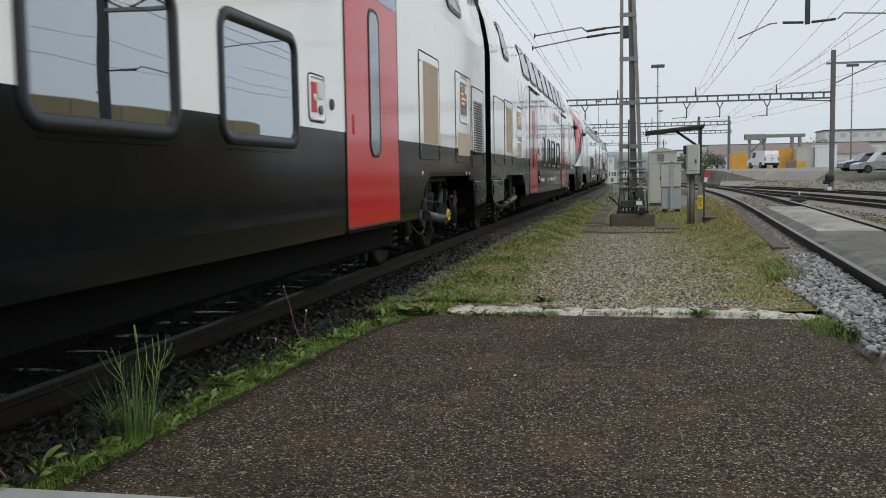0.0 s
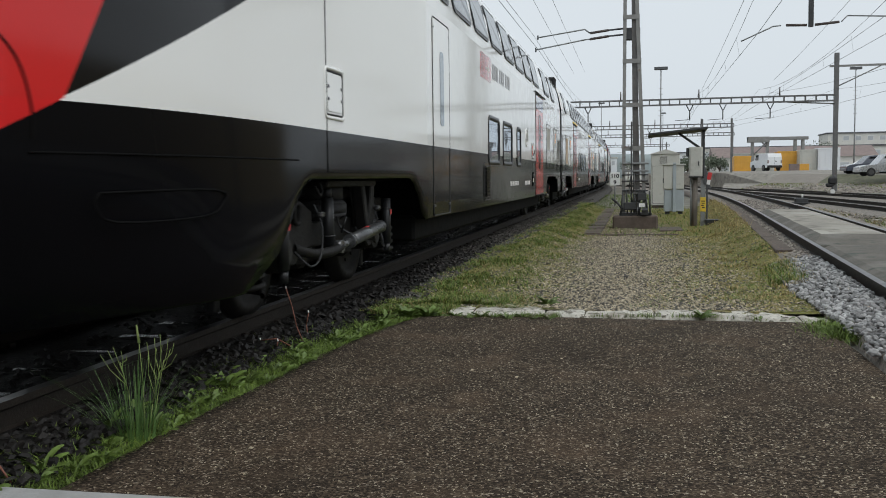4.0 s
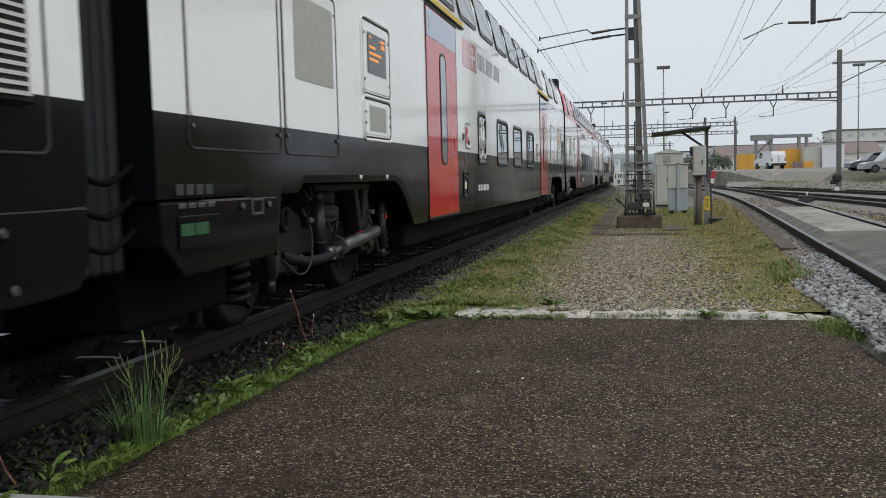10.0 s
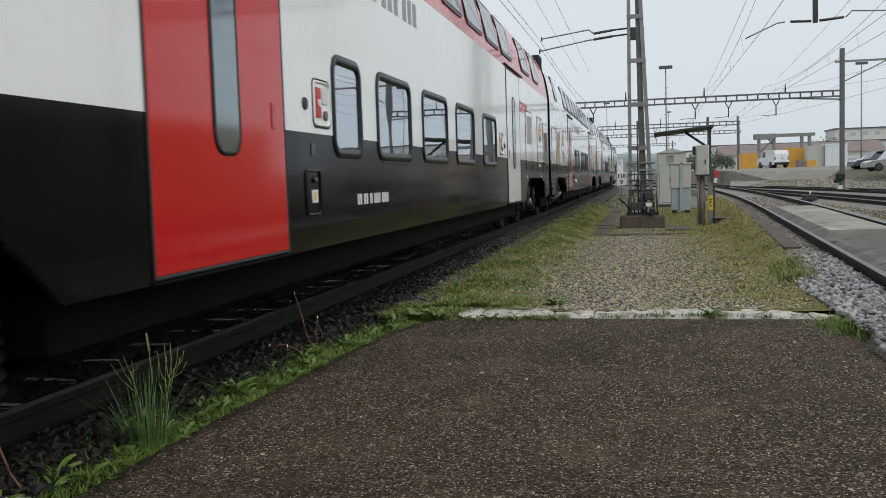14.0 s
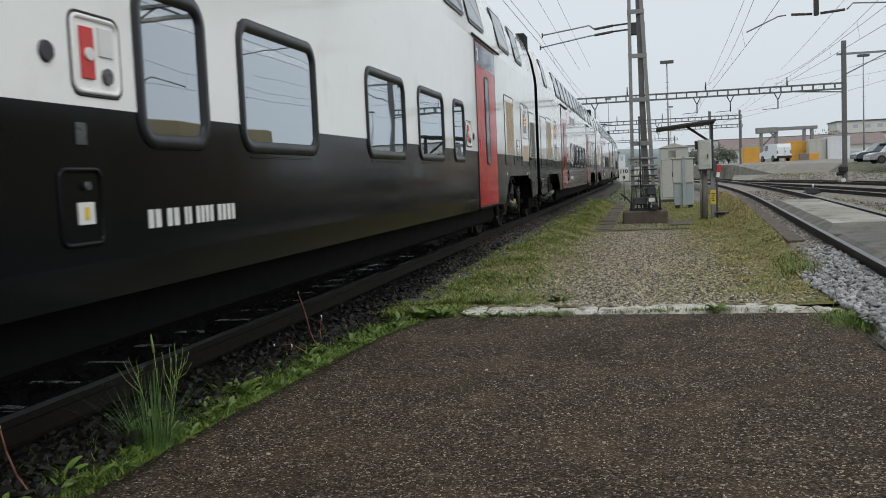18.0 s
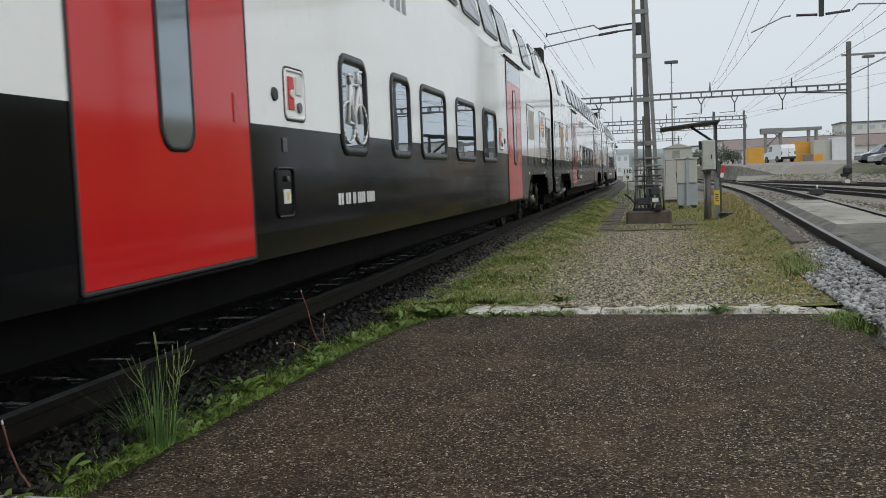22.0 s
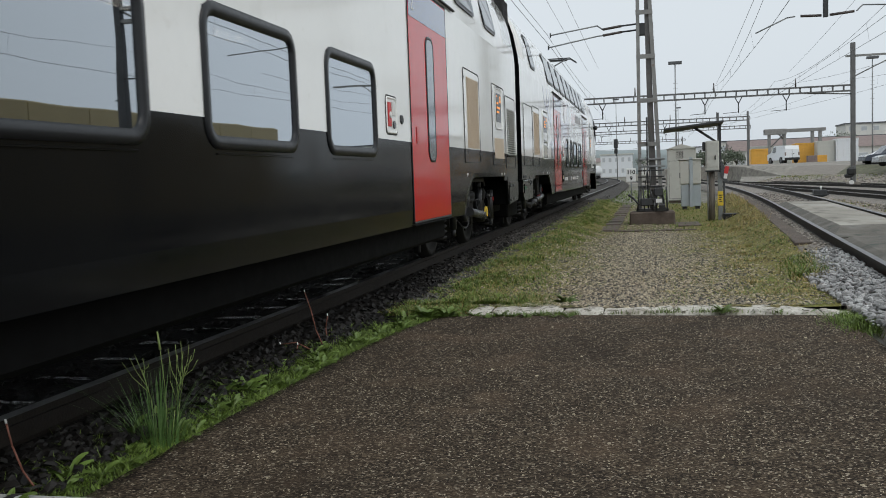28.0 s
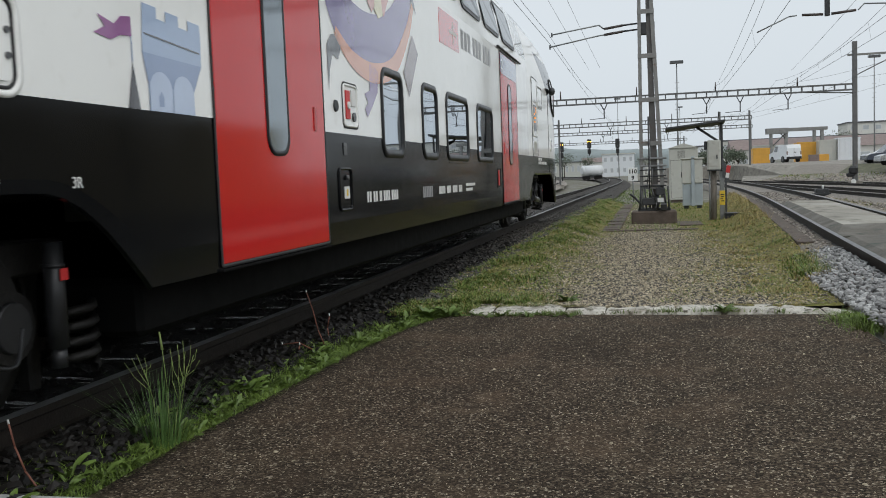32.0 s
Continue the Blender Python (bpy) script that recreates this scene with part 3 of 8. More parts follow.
bed("ballast_bed", right_x, -30, 129, 0.18, 1.38, "brown ballast of the siding", BALLAST_R, tight=True)


def far_x(off, c):
    return lambda y: off - c * max(y - 20, 0) ** 2


FAR = [(far_x(9.4, 0.0011), 14, 120, -0.05), (far_x(14.2, 0.0014), 14, 120, -0.05), (far_x(-8.4, 0.0004), -30, 300, 0.14), (far_x(-13.0, 0.0004), -30, 300, 0.14)]
for fx, y0, y1, z in FAR:
    ys = [y0 + (y1 - y0) * i / 40 for i in range(41)]
    for s in (-0.7525, 0.7525):
        rail_run("rail", [(fx(y) + s, y) for y in ys], "rusty yard rail", z=z)
    bed("ballast_bed", fx, y0, y1, z, 1.2, "brown yard ballast", BALLAST_R)


def clip_mesh():
    bm = bmesh.new()
    add_box(bm, -0.11, 0.11, -0.08, 0.08, -0.175, -0.158, 0.004)
    for s in (-1, 1):
        add_box(bm, s * 0.075 - 0.022, s * 0.075 + 0.022, -0.03, 0.03, -0.16, -0.115, 0.006)
    return bm


def sleepers(fx, y0, y1, z, group, label):
    y = y0
    while y < y1:
        ang = math.degrees(math.atan2(fx(y + 0.5) - fx(y - 0.5), 1.0))
        s = thing("sleeper", label, "sleeper", pose(fx(y), y, z, 0, 0, -ang), group=group)
        if "sleeper_body" not in MESHES:
            bm = bmesh.new()
            add_box(bm, -1.25, 1.25, -0.125, 0.125, -0.30, -0.168, 0.015)
        else:
            bm = None
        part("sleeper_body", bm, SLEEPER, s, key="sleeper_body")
        if y < 30:
            kf = ("film", int(y * 10) % 3)
            bm = None
            if kf not in MESHES:
                bm, rf = bmesh.new(), random.Random(int(y * 10) % 3)
                for i in range(9):
                    x_, w_, o_ = rf.uniform(-0.58, 0.1), rf.uniform(0.25, 0.65), rf.uniform(-0.09, 0.08)
                    h_ = rf.uniform(0.008, 0.022)
                    bm.faces.new([bm.verts.new((x_ + w_ * f_ , o_ + e_ * h_ * math.sin(math.pi * min(max(f_, 0.04), 0.96)) + 0.02 * f_, -0.1655)) for f_, e_ in ((0, -1), (0.3, -1), (0.7, -1), (1, -1), (1, 1), (0.6, 1), (0.3, 1), (0, 1))])
            part("wet_streak", bm, WETFILM, s, key=kf)
        for q in (-0.7525, 0.7525):
            c = part("rail_clip", clip_mesh() if "rail_clip" not in MESHES else None, RAIL, s, key="rail_clip")
            c.location = (q, 0, 0)
        y += 0.62


sleepers(main_x, -3.0, 60.0, RAIL_Z, "sleepers of the main track", "wet sleeper with rail clips, half sunk in ballast, shade put into its colour")
sleepers(right_x, 22.0, 45.0, 0.150, "sleepers of the siding", "weathered sleeper half sunk in brown ballast")

# ---- the train ----
HALF, Z_SPLIT = 1.446, 1.507
CAR_LEN, PAIR = 25.07, 51.13
PROFILE = [(1.42, 0.50), (1.44, 0.515), (HALF, 0.72), (HALF, 1.0), (HALF, 1.39), (HALF, Z_SPLIT), (HALF, 2.08), (HALF, 2.75), (HALF, 3.05),
           (1.425, 3.25), (1.36, 3.60), (1.25, 3.92), (1.06, 4.20), (0.78, 4.40), (0.40, 4.50), (0.0, 4.53)]
SKIRT = 0.70
ARCH_F, ARCH_R = (1.78, 5.38), (20.2, 23.80)


def low_edge(u):
    """Height of the skirt's lower edge along a car: arches over the bogies."""
    for a, b, up_l, up_r in ((*ARCH_F, 0.001, 0.75), (*ARCH_R, 0.75, 0.001)):
        if a <= u <= b:
            l = min((u - a) / up_l, 1.0)
            r = min((b - u) / up_r, 1.0)
            step = 0.065 if min(u - a if up_l < 0.1 else 9, b - u if up_r < 0.1 else 9) < 0.45 else 0.0
            return SKIRT + (1.15 - SKIRT - step) * math.sin(min(l, r) * math.pi / 2)
    return SKIRT if ARCH_F[1] < u < ARCH_R[0] else 1.085


def body_mesh(u0, u1, holes, nose_from=None, stripe=None):
    """A car body's skin: black below, white above, with real openings for the lower windows."""
    holes = [(a + 0.06, b - 0.06) for a, b in holes]
    us = {round(u0, 3), round(u1, 3)}
    for a, b in holes:
        us |= {round(a, 3), round(b, 3)}
    for a, b in (ARCH_F, ARCH_R):
        us |= {round(a + (b - a) * i / 36, 3) for i in range(37) if u0 < a + (b - a) * i / 36 < u1}
    us |= {round(u0 + i * 1.0, 3) for i in range(1, int(u1 - u0))}
    us = sorted(us)
    if nose_from:
        us = [u for u in us if u <= nose_from] + [nose_from]
        us = sorted(set(us))
    bm = bmesh.new()
    cols = []
    for u in us:
        le = low_edge(u) if not (nose_from and u > 18 and False) else 0.5
        col = []
        for s in (1, -1):
            for x, z in PROFILE if s == 1 else PROFILE[-2::-1]:
                zz = le + (z - 0.5) / 0.87 * (1.37 - le) if z < 1.37 else z
                col.append(bm.verts.new((s * x, u, zz)))
        cols.append(col)
    k = len(cols[0])
    for (ua, a), (ub, b) in zip(zip(us, cols), zip(us[1:], cols[1:])):
        mid = (ua + ub) / 2
        for i in range(k - 1):
            zm = (PROFILE[i][1] + PROFILE[i + 1][1]) / 2 if i + 1 < len(PROFILE) else (PROFILE[2 * len(PROFILE) - 2 - i][1] + PROFILE[2 * len(PROFILE) - 3 - i][1]) / 2
            if i < len(PROFILE) and 1.37 < zm < 2.11 and any(h0 < mid < h1 for h0, h1 in holes):
                continue
            f = bm.faces.new((a[i], b[i], b[i + 1], a[i + 1]))
            f.material_index = 0 if zm < Z_SPLIT else (2 if zm > 4.3 else 1)
            if stripe and 3.06 < zm < 3.95:
                f.material_index = 3
            if i > 8:
                f.smooth = True
    for c in (cols[0], cols[-1]):
        f = bm.faces.new(c)
        f.material_index = 0
    bmesh.ops.recalc_face_normals(bm, faces=bm.faces)
    return bm


def window(car, a, b, z0=1.34, z1=2.13, r=0.14, bike=False, x=HALF, lean=0.0):
    key = ("wf", round(b - a, 2), z0, z1, r)
    w = part("window", ring(0.025, b - a - 0.025, z0 + 0.006, z1 - 0.016, r + 0.005, 0.072, 0, 0.014, 0.0) if key not in MESHES else None, RUBBER, car, key=key)
    w.matrix_basis = pose(x, a, 0, 0, 0, 0)
    kp = ("wp", round(b - a, 2), z0, z1)
    p = part("pane", box(-0.012, -0.004, 0.03, b - a - 0.03, z0 + 0.02, z1 - 0.02) if kp not in MESHES else None, GLASS, w, key=kp)
    p.visible_shadow = False
    if b - a > 1.0:
        kl = ("wl", round(b - a, 2))
        part("lower_lip", box(0.0, 0.007, 0.14, b - a - 0.14, z0 - 0.022, z0 - 0.012, 0.002) if kl not in MESHES else None, BLACK, w, key=kl)
    if bike:
        bm = bmesh.new()
        W, zc, xs = b - a, 1.60, 0.006
        ra = 0.155
        w1, w2 = (0.22, zc), (W - 0.22, zc)
        for cy, cz in (w1, w2):
            for i in range(20):
                t0, t1 = i * math.pi / 10, (i + 1) * math.pi / 10
                add_rod(bm, (xs, cy + ra * math.cos(t0), cz + ra * math.sin(t0)), (xs, cy + ra * math.cos(t1), cz + ra * math.sin(t1)), 0.010, n=5)
        crank, seat, head = (W / 2 - 0.02, zc - 0.01), (W / 2 - 0.08, zc + 0.29), (W / 2 + 0.12, zc + 0.30)
        for p0, p1 in ((w1, crank), (w1, seat), (seat, crank), (crank, head), (seat, head), (head, w2), (head, (head[0] - 0.01, zc + 0.40)), ((head[0] - 0.01, zc + 0.40), (head[0] + 0.08, zc + 0.41)), (seat, (seat[0] - 0.02, zc + 0.36)), ((seat[0] - 0.09, zc + 0.36), (seat[0] + 0.05, zc + 0.36))):
            add_rod(bm, (xs, *p0), (xs, *p1), 0.013, n=5)
        part("bicycle_sign", bm, LETTER, w, "white bicycle pictogram on the glass", key=("bike", round(b - a, 2)))
    return w


def top_window(car, a, b, key_x=True):
    """A curved upper-deck window, following the lean of the roof side."""
    k = ("tw", round(b - a, 2))
    z0, z1 = 3.22, 3.88
    path = [(1.432, 3.20), (1.425, 3.25), (1.36, 3.60), (1.25, 3.92)]

    def at(z):
        return float(np.interp(z, [p[1] for p in path], [p[0] for p in path]))
    if k not in MESHES:
        bm = bmesh.new()
        pts = outline(0, b - a, z0, z1, 0.14, 4)
        vs = [bm.verts.new((at(z) + 0.016, u, z)) for u, z in pts]
        bm.faces.new(vs)
        low = [bm.verts.new((at(z) - 0.01, u, z)) for u, z in pts]
        for i in range(len(vs)):
            j = (i + 1) % len(vs)
            bm.faces.new((vs[i], low[i], low[j], vs[j]))
    else:
        bm = None
    w = part("upper_window", bm, RUBBER, car, key=k)
    w.location = (0, a, 0)
    kp = ("tp", round(b - a, 2))
    if kp not in MESHES:
        bm = bmesh.new()
        pts = outline(0.05, b - a - 0.05, z0 + 0.05, z1 - 0.05, 0.1, 4)
        bm.faces.new([bm.verts.new((at(z) + 0.020, u, z)) for u, z in pts])
    else:
        bm = None
    part("pane", bm, TOPGLASS, w, key=kp)
    return w


TOPGLASS = mat("upper_glass", (0.10, 0.115, 0.13), 0.04, metal=0.9, var=0.05)
TOPGLASS.node_tree.nodes["Principled BSDF"].inputs["Metallic"].default_value = 0.75


def panel(car, a, b, z0, z1, insert=None, screen=False, louvre=False, name="access_panel", r=0.06):
    """A hatch in the side: a dark seal, a flush leaf split by the paint line, and what is set in it."""
    k = ("pn", round(b - a, 2), round(z0, 2), round(z1, 2))
    p = part(name, ring(0, b - a, z0, z1, r, 0.013, 0, 0.007) if k not in MESHES else None, SEAM, car, key=k)
    p.location = (HALF + 0.001, a, 0)
    w = b - a
    if z0 > Z_SPLIT:
        kk = ("rim", round(w, 2), round(z0, 2), round(z1, 2))
        part("rim", ring(-0.03, w + 0.03, z0 - 0.03, z1 + 0.03, r + 0.03, 0.028, 0, 0.012) if kk not in MESHES else None, WHITE, p, key=kk)
    if z1 > Z_SPLIT:
        kk = ("pl", round(w, 2), round(z0, 2), round(z1, 2))
        part("leaf", plate(0.03, w - 0.03, max(z0 + 0.03, Z_SPLIT), z1 - 0.03, 0.03, 0.0, 0.006) if kk not in MESHES else None, WHITE, p, key=kk)
        if not louvre:
            for zz in (z0 + 0.12, z1 - 0.12):
                for yy in (0.045, w - 0.045):
                    la_ = part("latch", rod((0, 0, 0), (0.014, 0, 0), 0.013) if "lt" not in MESHES else None, DAMPER, p, key="lt")
                    la_.location = (0, yy, zz)
    if insert:
        ia, ib, iz0, iz1, m = insert
        kk = ("in", round(ib - ia, 2), iz0, iz1, m.name, ia)
        part("insert", plate(ia, ib, iz0, iz1, 0.015, 0.006, 0.004) if kk not in MESHES else None, m, p, key=kk)
        if m is TAN and iz1 - iz0 > 0.5:
            kk, bm, u_ = ("ribs", ia, ib, iz0, iz1), None, ia + 0.012
            if kk not in MESHES:
                bm = bmesh.new()
                while u_ < ib - 0.02:
                    add_box(bm, 0.010, 0.016, u_, u_ + 0.014, iz0 + 0.01, iz1 - 0.01)
                    u_ += 0.028
            tagged(part("grille_ribs", bm, m, p, key=kk), kind="stuff")
    if screen:
        sa, sb, sz0, sz1 = screen
        kk = ("sc", sa, sb, sz0, sz1)
        part("display", plate(sa, sb, sz0, sz1, 0.02, 0.006, 0.006) if kk not in MESHES else None, SCREEN, p, "black destination display", key=kk)
        if z0 < Z_SPLIT:
            kk = ("sr", sa, sb, sz0, sz1)
            part("inner_rim", ring(sa - 0.10, sb + 0.10, sz0 - 0.11, sz1 + 0.08, 0.07, 0.025, 0.0, 0.016) if kk not in MESHES else None, WHITE, p, key=kk)
            kk = ("ss", sa, sb, sz0, sz1)
            part("inner_seam", ring(sa - 0.112, sb + 0.112, sz0 - 0.122, sz1 + 0.092, 0.08, 0.010, 0.0, 0.008) if kk not in MESHES else None, SEAM, p, key=kk)
        kk = ("sa", sa, sb, sz0, sz1)
        bm = None
        if kk not in MESHES:
            bm = bmesh.new()
            w_, h_ = sb - sa, sz1 - sz0
            for f0, f1, g in ((0.10, 0.16, 0.86), (0.08, 0.40, 0.62), (0.08, 0.22, 0.47), (0.25, 0.74, 0.47), (0.08, 0.56, 0.32), (0.70, 0.92, 0.86), (0.72, 0.79, 0.70), (0.82, 0.90, 0.70)):
                add_box(bm, 0.012, 0.014, sa + w_ * f0, sa + w_ * f1, sz0 + h_ * g, sz0 + h_ * (g + (0.12 if g == 0.70 else 0.06)))
        part("amber_text", bm, AMBER, p, key=kk)
    if louvre:
        la, lb, lz0, lz1 = louvre
        kk = ("lb", la, lb, lz0, lz1)
        part("louvre_back", plate(la, lb, lz0, lz1, 0.01, 0.006, 0.004) if kk not in MESHES else None, SEAM, p, key=kk)
        n = 22
        for i in range(n):
            zz = lz0 + (lz1 - lz0) * (i + 0.5) / n
            kk = ("sl", round(lb - la, 2), i < 1, lz1 < Z_SPLIT)
            bm = None
            if kk not in MESHES:
                bm = box(-0.004, 0.020, 0.01, lb - la - 0.01, -0.008, 0.006, m=pose(0, 0, 0, 0, 18, 0))
            s = part("slat", bm, BLACK if i < 1 and lz0 < Z_SPLIT and lz1 > Z_SPLIT else (BLACK if lz1 < Z_SPLIT else WHITE), p, key=kk)
            s.location = (0.012, la, zz)
    return p


def door(car, a, b, white=False, klass="", yellow=False):
    w = b - a
    d = part("door", box(-0.05, 0.004, 0, w, 0.745, 3.02, 0.006) if ("dr", round(w, 2), white) not in MESHES else None, WHITE if white else RED, car,
             "white sliding door with a narrow window" if white else "red sliding door with a narrow window", key=("dr", round(w, 2), white))
    d.location = (HALF + 0.004, a, 0)
    kk = ("dg", round(w, 2))
    part("door_seal", ring(-0.02, w + 0.02, 0.727, 3.04, 0.02, 0.02, 0, 0.006) if kk not in MESHES else None, SEAM, d, key=kk)
    c = w / 2
    kk = ("df", round(w, 2))
    part("window_frame", ring(c - 0.17, c + 0.17, 1.325, 2.60, 0.12, 0.034, 0.004, 0.010) if kk not in MESHES else None, RUBBER, d, key=kk)
    kk = ("dp", round(w, 2))
    part("pane", plate(c - 0.14, c + 0.14, 1.355, 2.57, 0.10, 0.004, 0.006) if kk not in MESHES else None, DOORGLASS, d, key=kk)
    kk = ("dh", round(w, 2))
    part("door_handle", box(0.004, 0.012, -0.017, 0.017, 1.50, 1.66, 0.003) if "dh" not in MESHES else None, DARKRED, d, key="dh").location = (0, w - 0.18 if a < 10 else 0.18, 0)
    kk = ("ds", round(w, 2))
    part("door_step", box(-0.06, 0.012, -0.02, w + 0.02, 0.705, 0.722, 0.004) if kk not in MESHES else None, UNDER, d, key=kk)
    if klass:
        kk = ("dk", round(w, 2))
        part("class_panel", plate(0.02, w - 0.02, 2.70, 3.0, 0.01, 0.004, 0.003) if kk not in MESHES else None, BLUE, d, "blue panel with the class number", key=kk)
        side_text(klass, 0.22, 0.009, 0.10, 2.77, LETTER, d, name="class_number")
    kk = ("dr_rail", round(w, 2))
    part("rain_strip", box(0.0, 0.03, -0.25, w + 0.45, 3.06, 3.085, 0.006) if kk not in MESHES else None, SEAM, d, key=kk)
    if yellow:
        part("yellow_band", box(0.0, 0.006, -0.3, w + 0.5, 3.09, 3.16), YELLOW, d, "yellow first-class band over the door", key=("yb", round(w, 2)))
    return d


DOORGLASS = mat("door_glass", (0.30, 0.34, 0.37), 0.03, metal=0.8, var=0.05)


def warning_row(car, a):
    """Small warning signs in a row at the foot of a hatch: a dark and a white square and two yellow triangles."""
    for i, m in enumerate((DAMPER, LETTER, YELLOW, YELLOW, DAMPER)):
        k = ("wr", i in (2, 3), m.name)
        bm = None
        if k not in MESHES:
            bm = bmesh.new()
            pts = ((0.0, 0.0), (0.085, 0.0), (0.0425, 0.075)) if i in (2, 3) else ((0.0, 0.0), (0.075, 0.0), (0.075, 0.07), (0.0, 0.07))
            bm.faces.new([bm.verts.new((0.0, u, z)) for u, z in pts])
            ret = bmesh.ops.extrude_face_region(bm, geom=list(bm.faces))
            bmesh.ops.translate(bm, vec=(0.002, 0, 0), verts=[q for q in ret["geom"] if isinstance(q, bmesh.types.BMVert)])
            bmesh.ops.recalc_face_normals(bm, faces=bm.faces)
        w = part("warning_sign", bm, m, car, "small yellow warning triangle" if i in (2, 3) else "", key=k)
        w.location = (HALF + 0.001, a + 0.24 + i * 0.125, 1.405)


def call_panel(car, a, side=1):
    """The emergency panel beside a door, the round lamp and the black intercom box below."""
    p = part("emergency_panel", ring(0, 0.34, 1.56, 1.88, 0.05, 0.02, 0, 0.010) if "ep" not in MESHES else None, WHITE, car, "white panel with a red emergency lever", key="ep")
    p.location = (HALF + 0.001, a, 0)
    part("seal", ring(-0.012, 0.352, 1.548, 1.892, 0.055, 0.012, 0, 0.006) if "eps" not in MESHES else None, SEAM, p, key="eps")
    part("red_lever", box(0.0, 0.010, 0.06, 0.15, 1.62, 1.83, 0.003) if "epr" not in MESHES else None, SIGNRED, p, key="epr")
    part("knob", rod((0, 0.105, 1.72), (0.02, 0.105, 1.72), 0.028) if "epk" not in MESHES else None, LETTER, p, key="epk")
    part("label_plate", box(0.0, 0.008, 0.19, 0.29, 1.72, 1.84, 0.002) if "epl" not in MESHES else None, LETTER, p, key="epl")
    part("key_switch", rod((0, 0.24, 1.64), (0.014, 0.24, 1.64), 0.035) if "epw" not in MESHES else None, DAMPER, p, key="epw")
    o = a - 0.16 if side > 0 else a + 0.50
    k = part("door_lamp", rod((0, 0, 0), (0.014, 0, 0), 0.045, 0.038, 12) if "dl" not in MESHES else None, DARKMETAL, car, key="dl")
    k.location = (HALF, o, 1.70)


def intercom(car, a):
    p = part("intercom_box", ring(0, 0.30, 0.94, 1.26, 0.05, 0.02, 0, 0.012) if "ic" not in MESHES else None, BLACK, car, "black service box with a white sticker", key="ic")
    p.location = (HALF + 0.001, a, 0)
    part("sticker", box(0, 0.005, 0.12, 0.23, 1.03, 1.12) if "ics" not in MESHES else None, LETTER, p, key="ics")
    part("yellow_mark", box(0.005, 0.007, 0.16, 0.19, 1.05, 1.10) if "icy" not in MESHES else None, YELLOW, p, key="icy")
    part("latch", rod((0, 0.18, 1.185), (0.02, 0.18, 1.185), 0.018) if "icl" not in MESHES else None, DAMPER, p, key="icl")
    m = part("marker_plate", box(0, 0.006, 0.14, 0.21, 1.35, 1.44, 0.002) if "icm" not in MESHES else None, DAMPER, p, key="icm")


def wheel_mesh():
    bm = bmesh.new()
    prof = [(-0.07, 0.30), (-0.07, 0.46), (-0.045, 0.485), (-0.02, 0.46), (0.06, 0.445), (0.065, 0.37), (0.03, 0.35), (0.025, 0.16), (0.06, 0.13), (0.06, 0.0)]
    n = 28
    rings = [[bm.verts.new((x, r * math.cos(2 * math.pi * i / n), r * math.sin(2 * math.pi * i / n))) for i in range(n)] for x, r in prof[:-1]]
    for a, b in zip(rings, rings[1:]):
        for i in range(n):
            bm.faces.new((a[i], b[i], b[(i + 1) % n], a[(i + 1) % n])).smooth = True
    bm.faces.new(rings[-1])
    bm.faces.new(rings[0][::-1])
    for i in range(8):
        a = i * math.pi / 4
        add_rod(bm, (0.026, 0.25 * math.cos(a), 0.25 * math.sin(a)), (0.045, 0.25 * math.cos(a), 0.25 * math.sin(a)), 0.02, n=6)
    bmesh.ops.recalc_face_normals(bm, faces=bm.faces)
    return bm


WHEELS = []


def flipped(bm, k):
    if k < 0:
        bmesh.ops.scale(bm, vec=(1, -1, 1), verts=bm.verts)
        bmesh.ops.reverse_faces(bm, faces=bm.faces)
    return bm


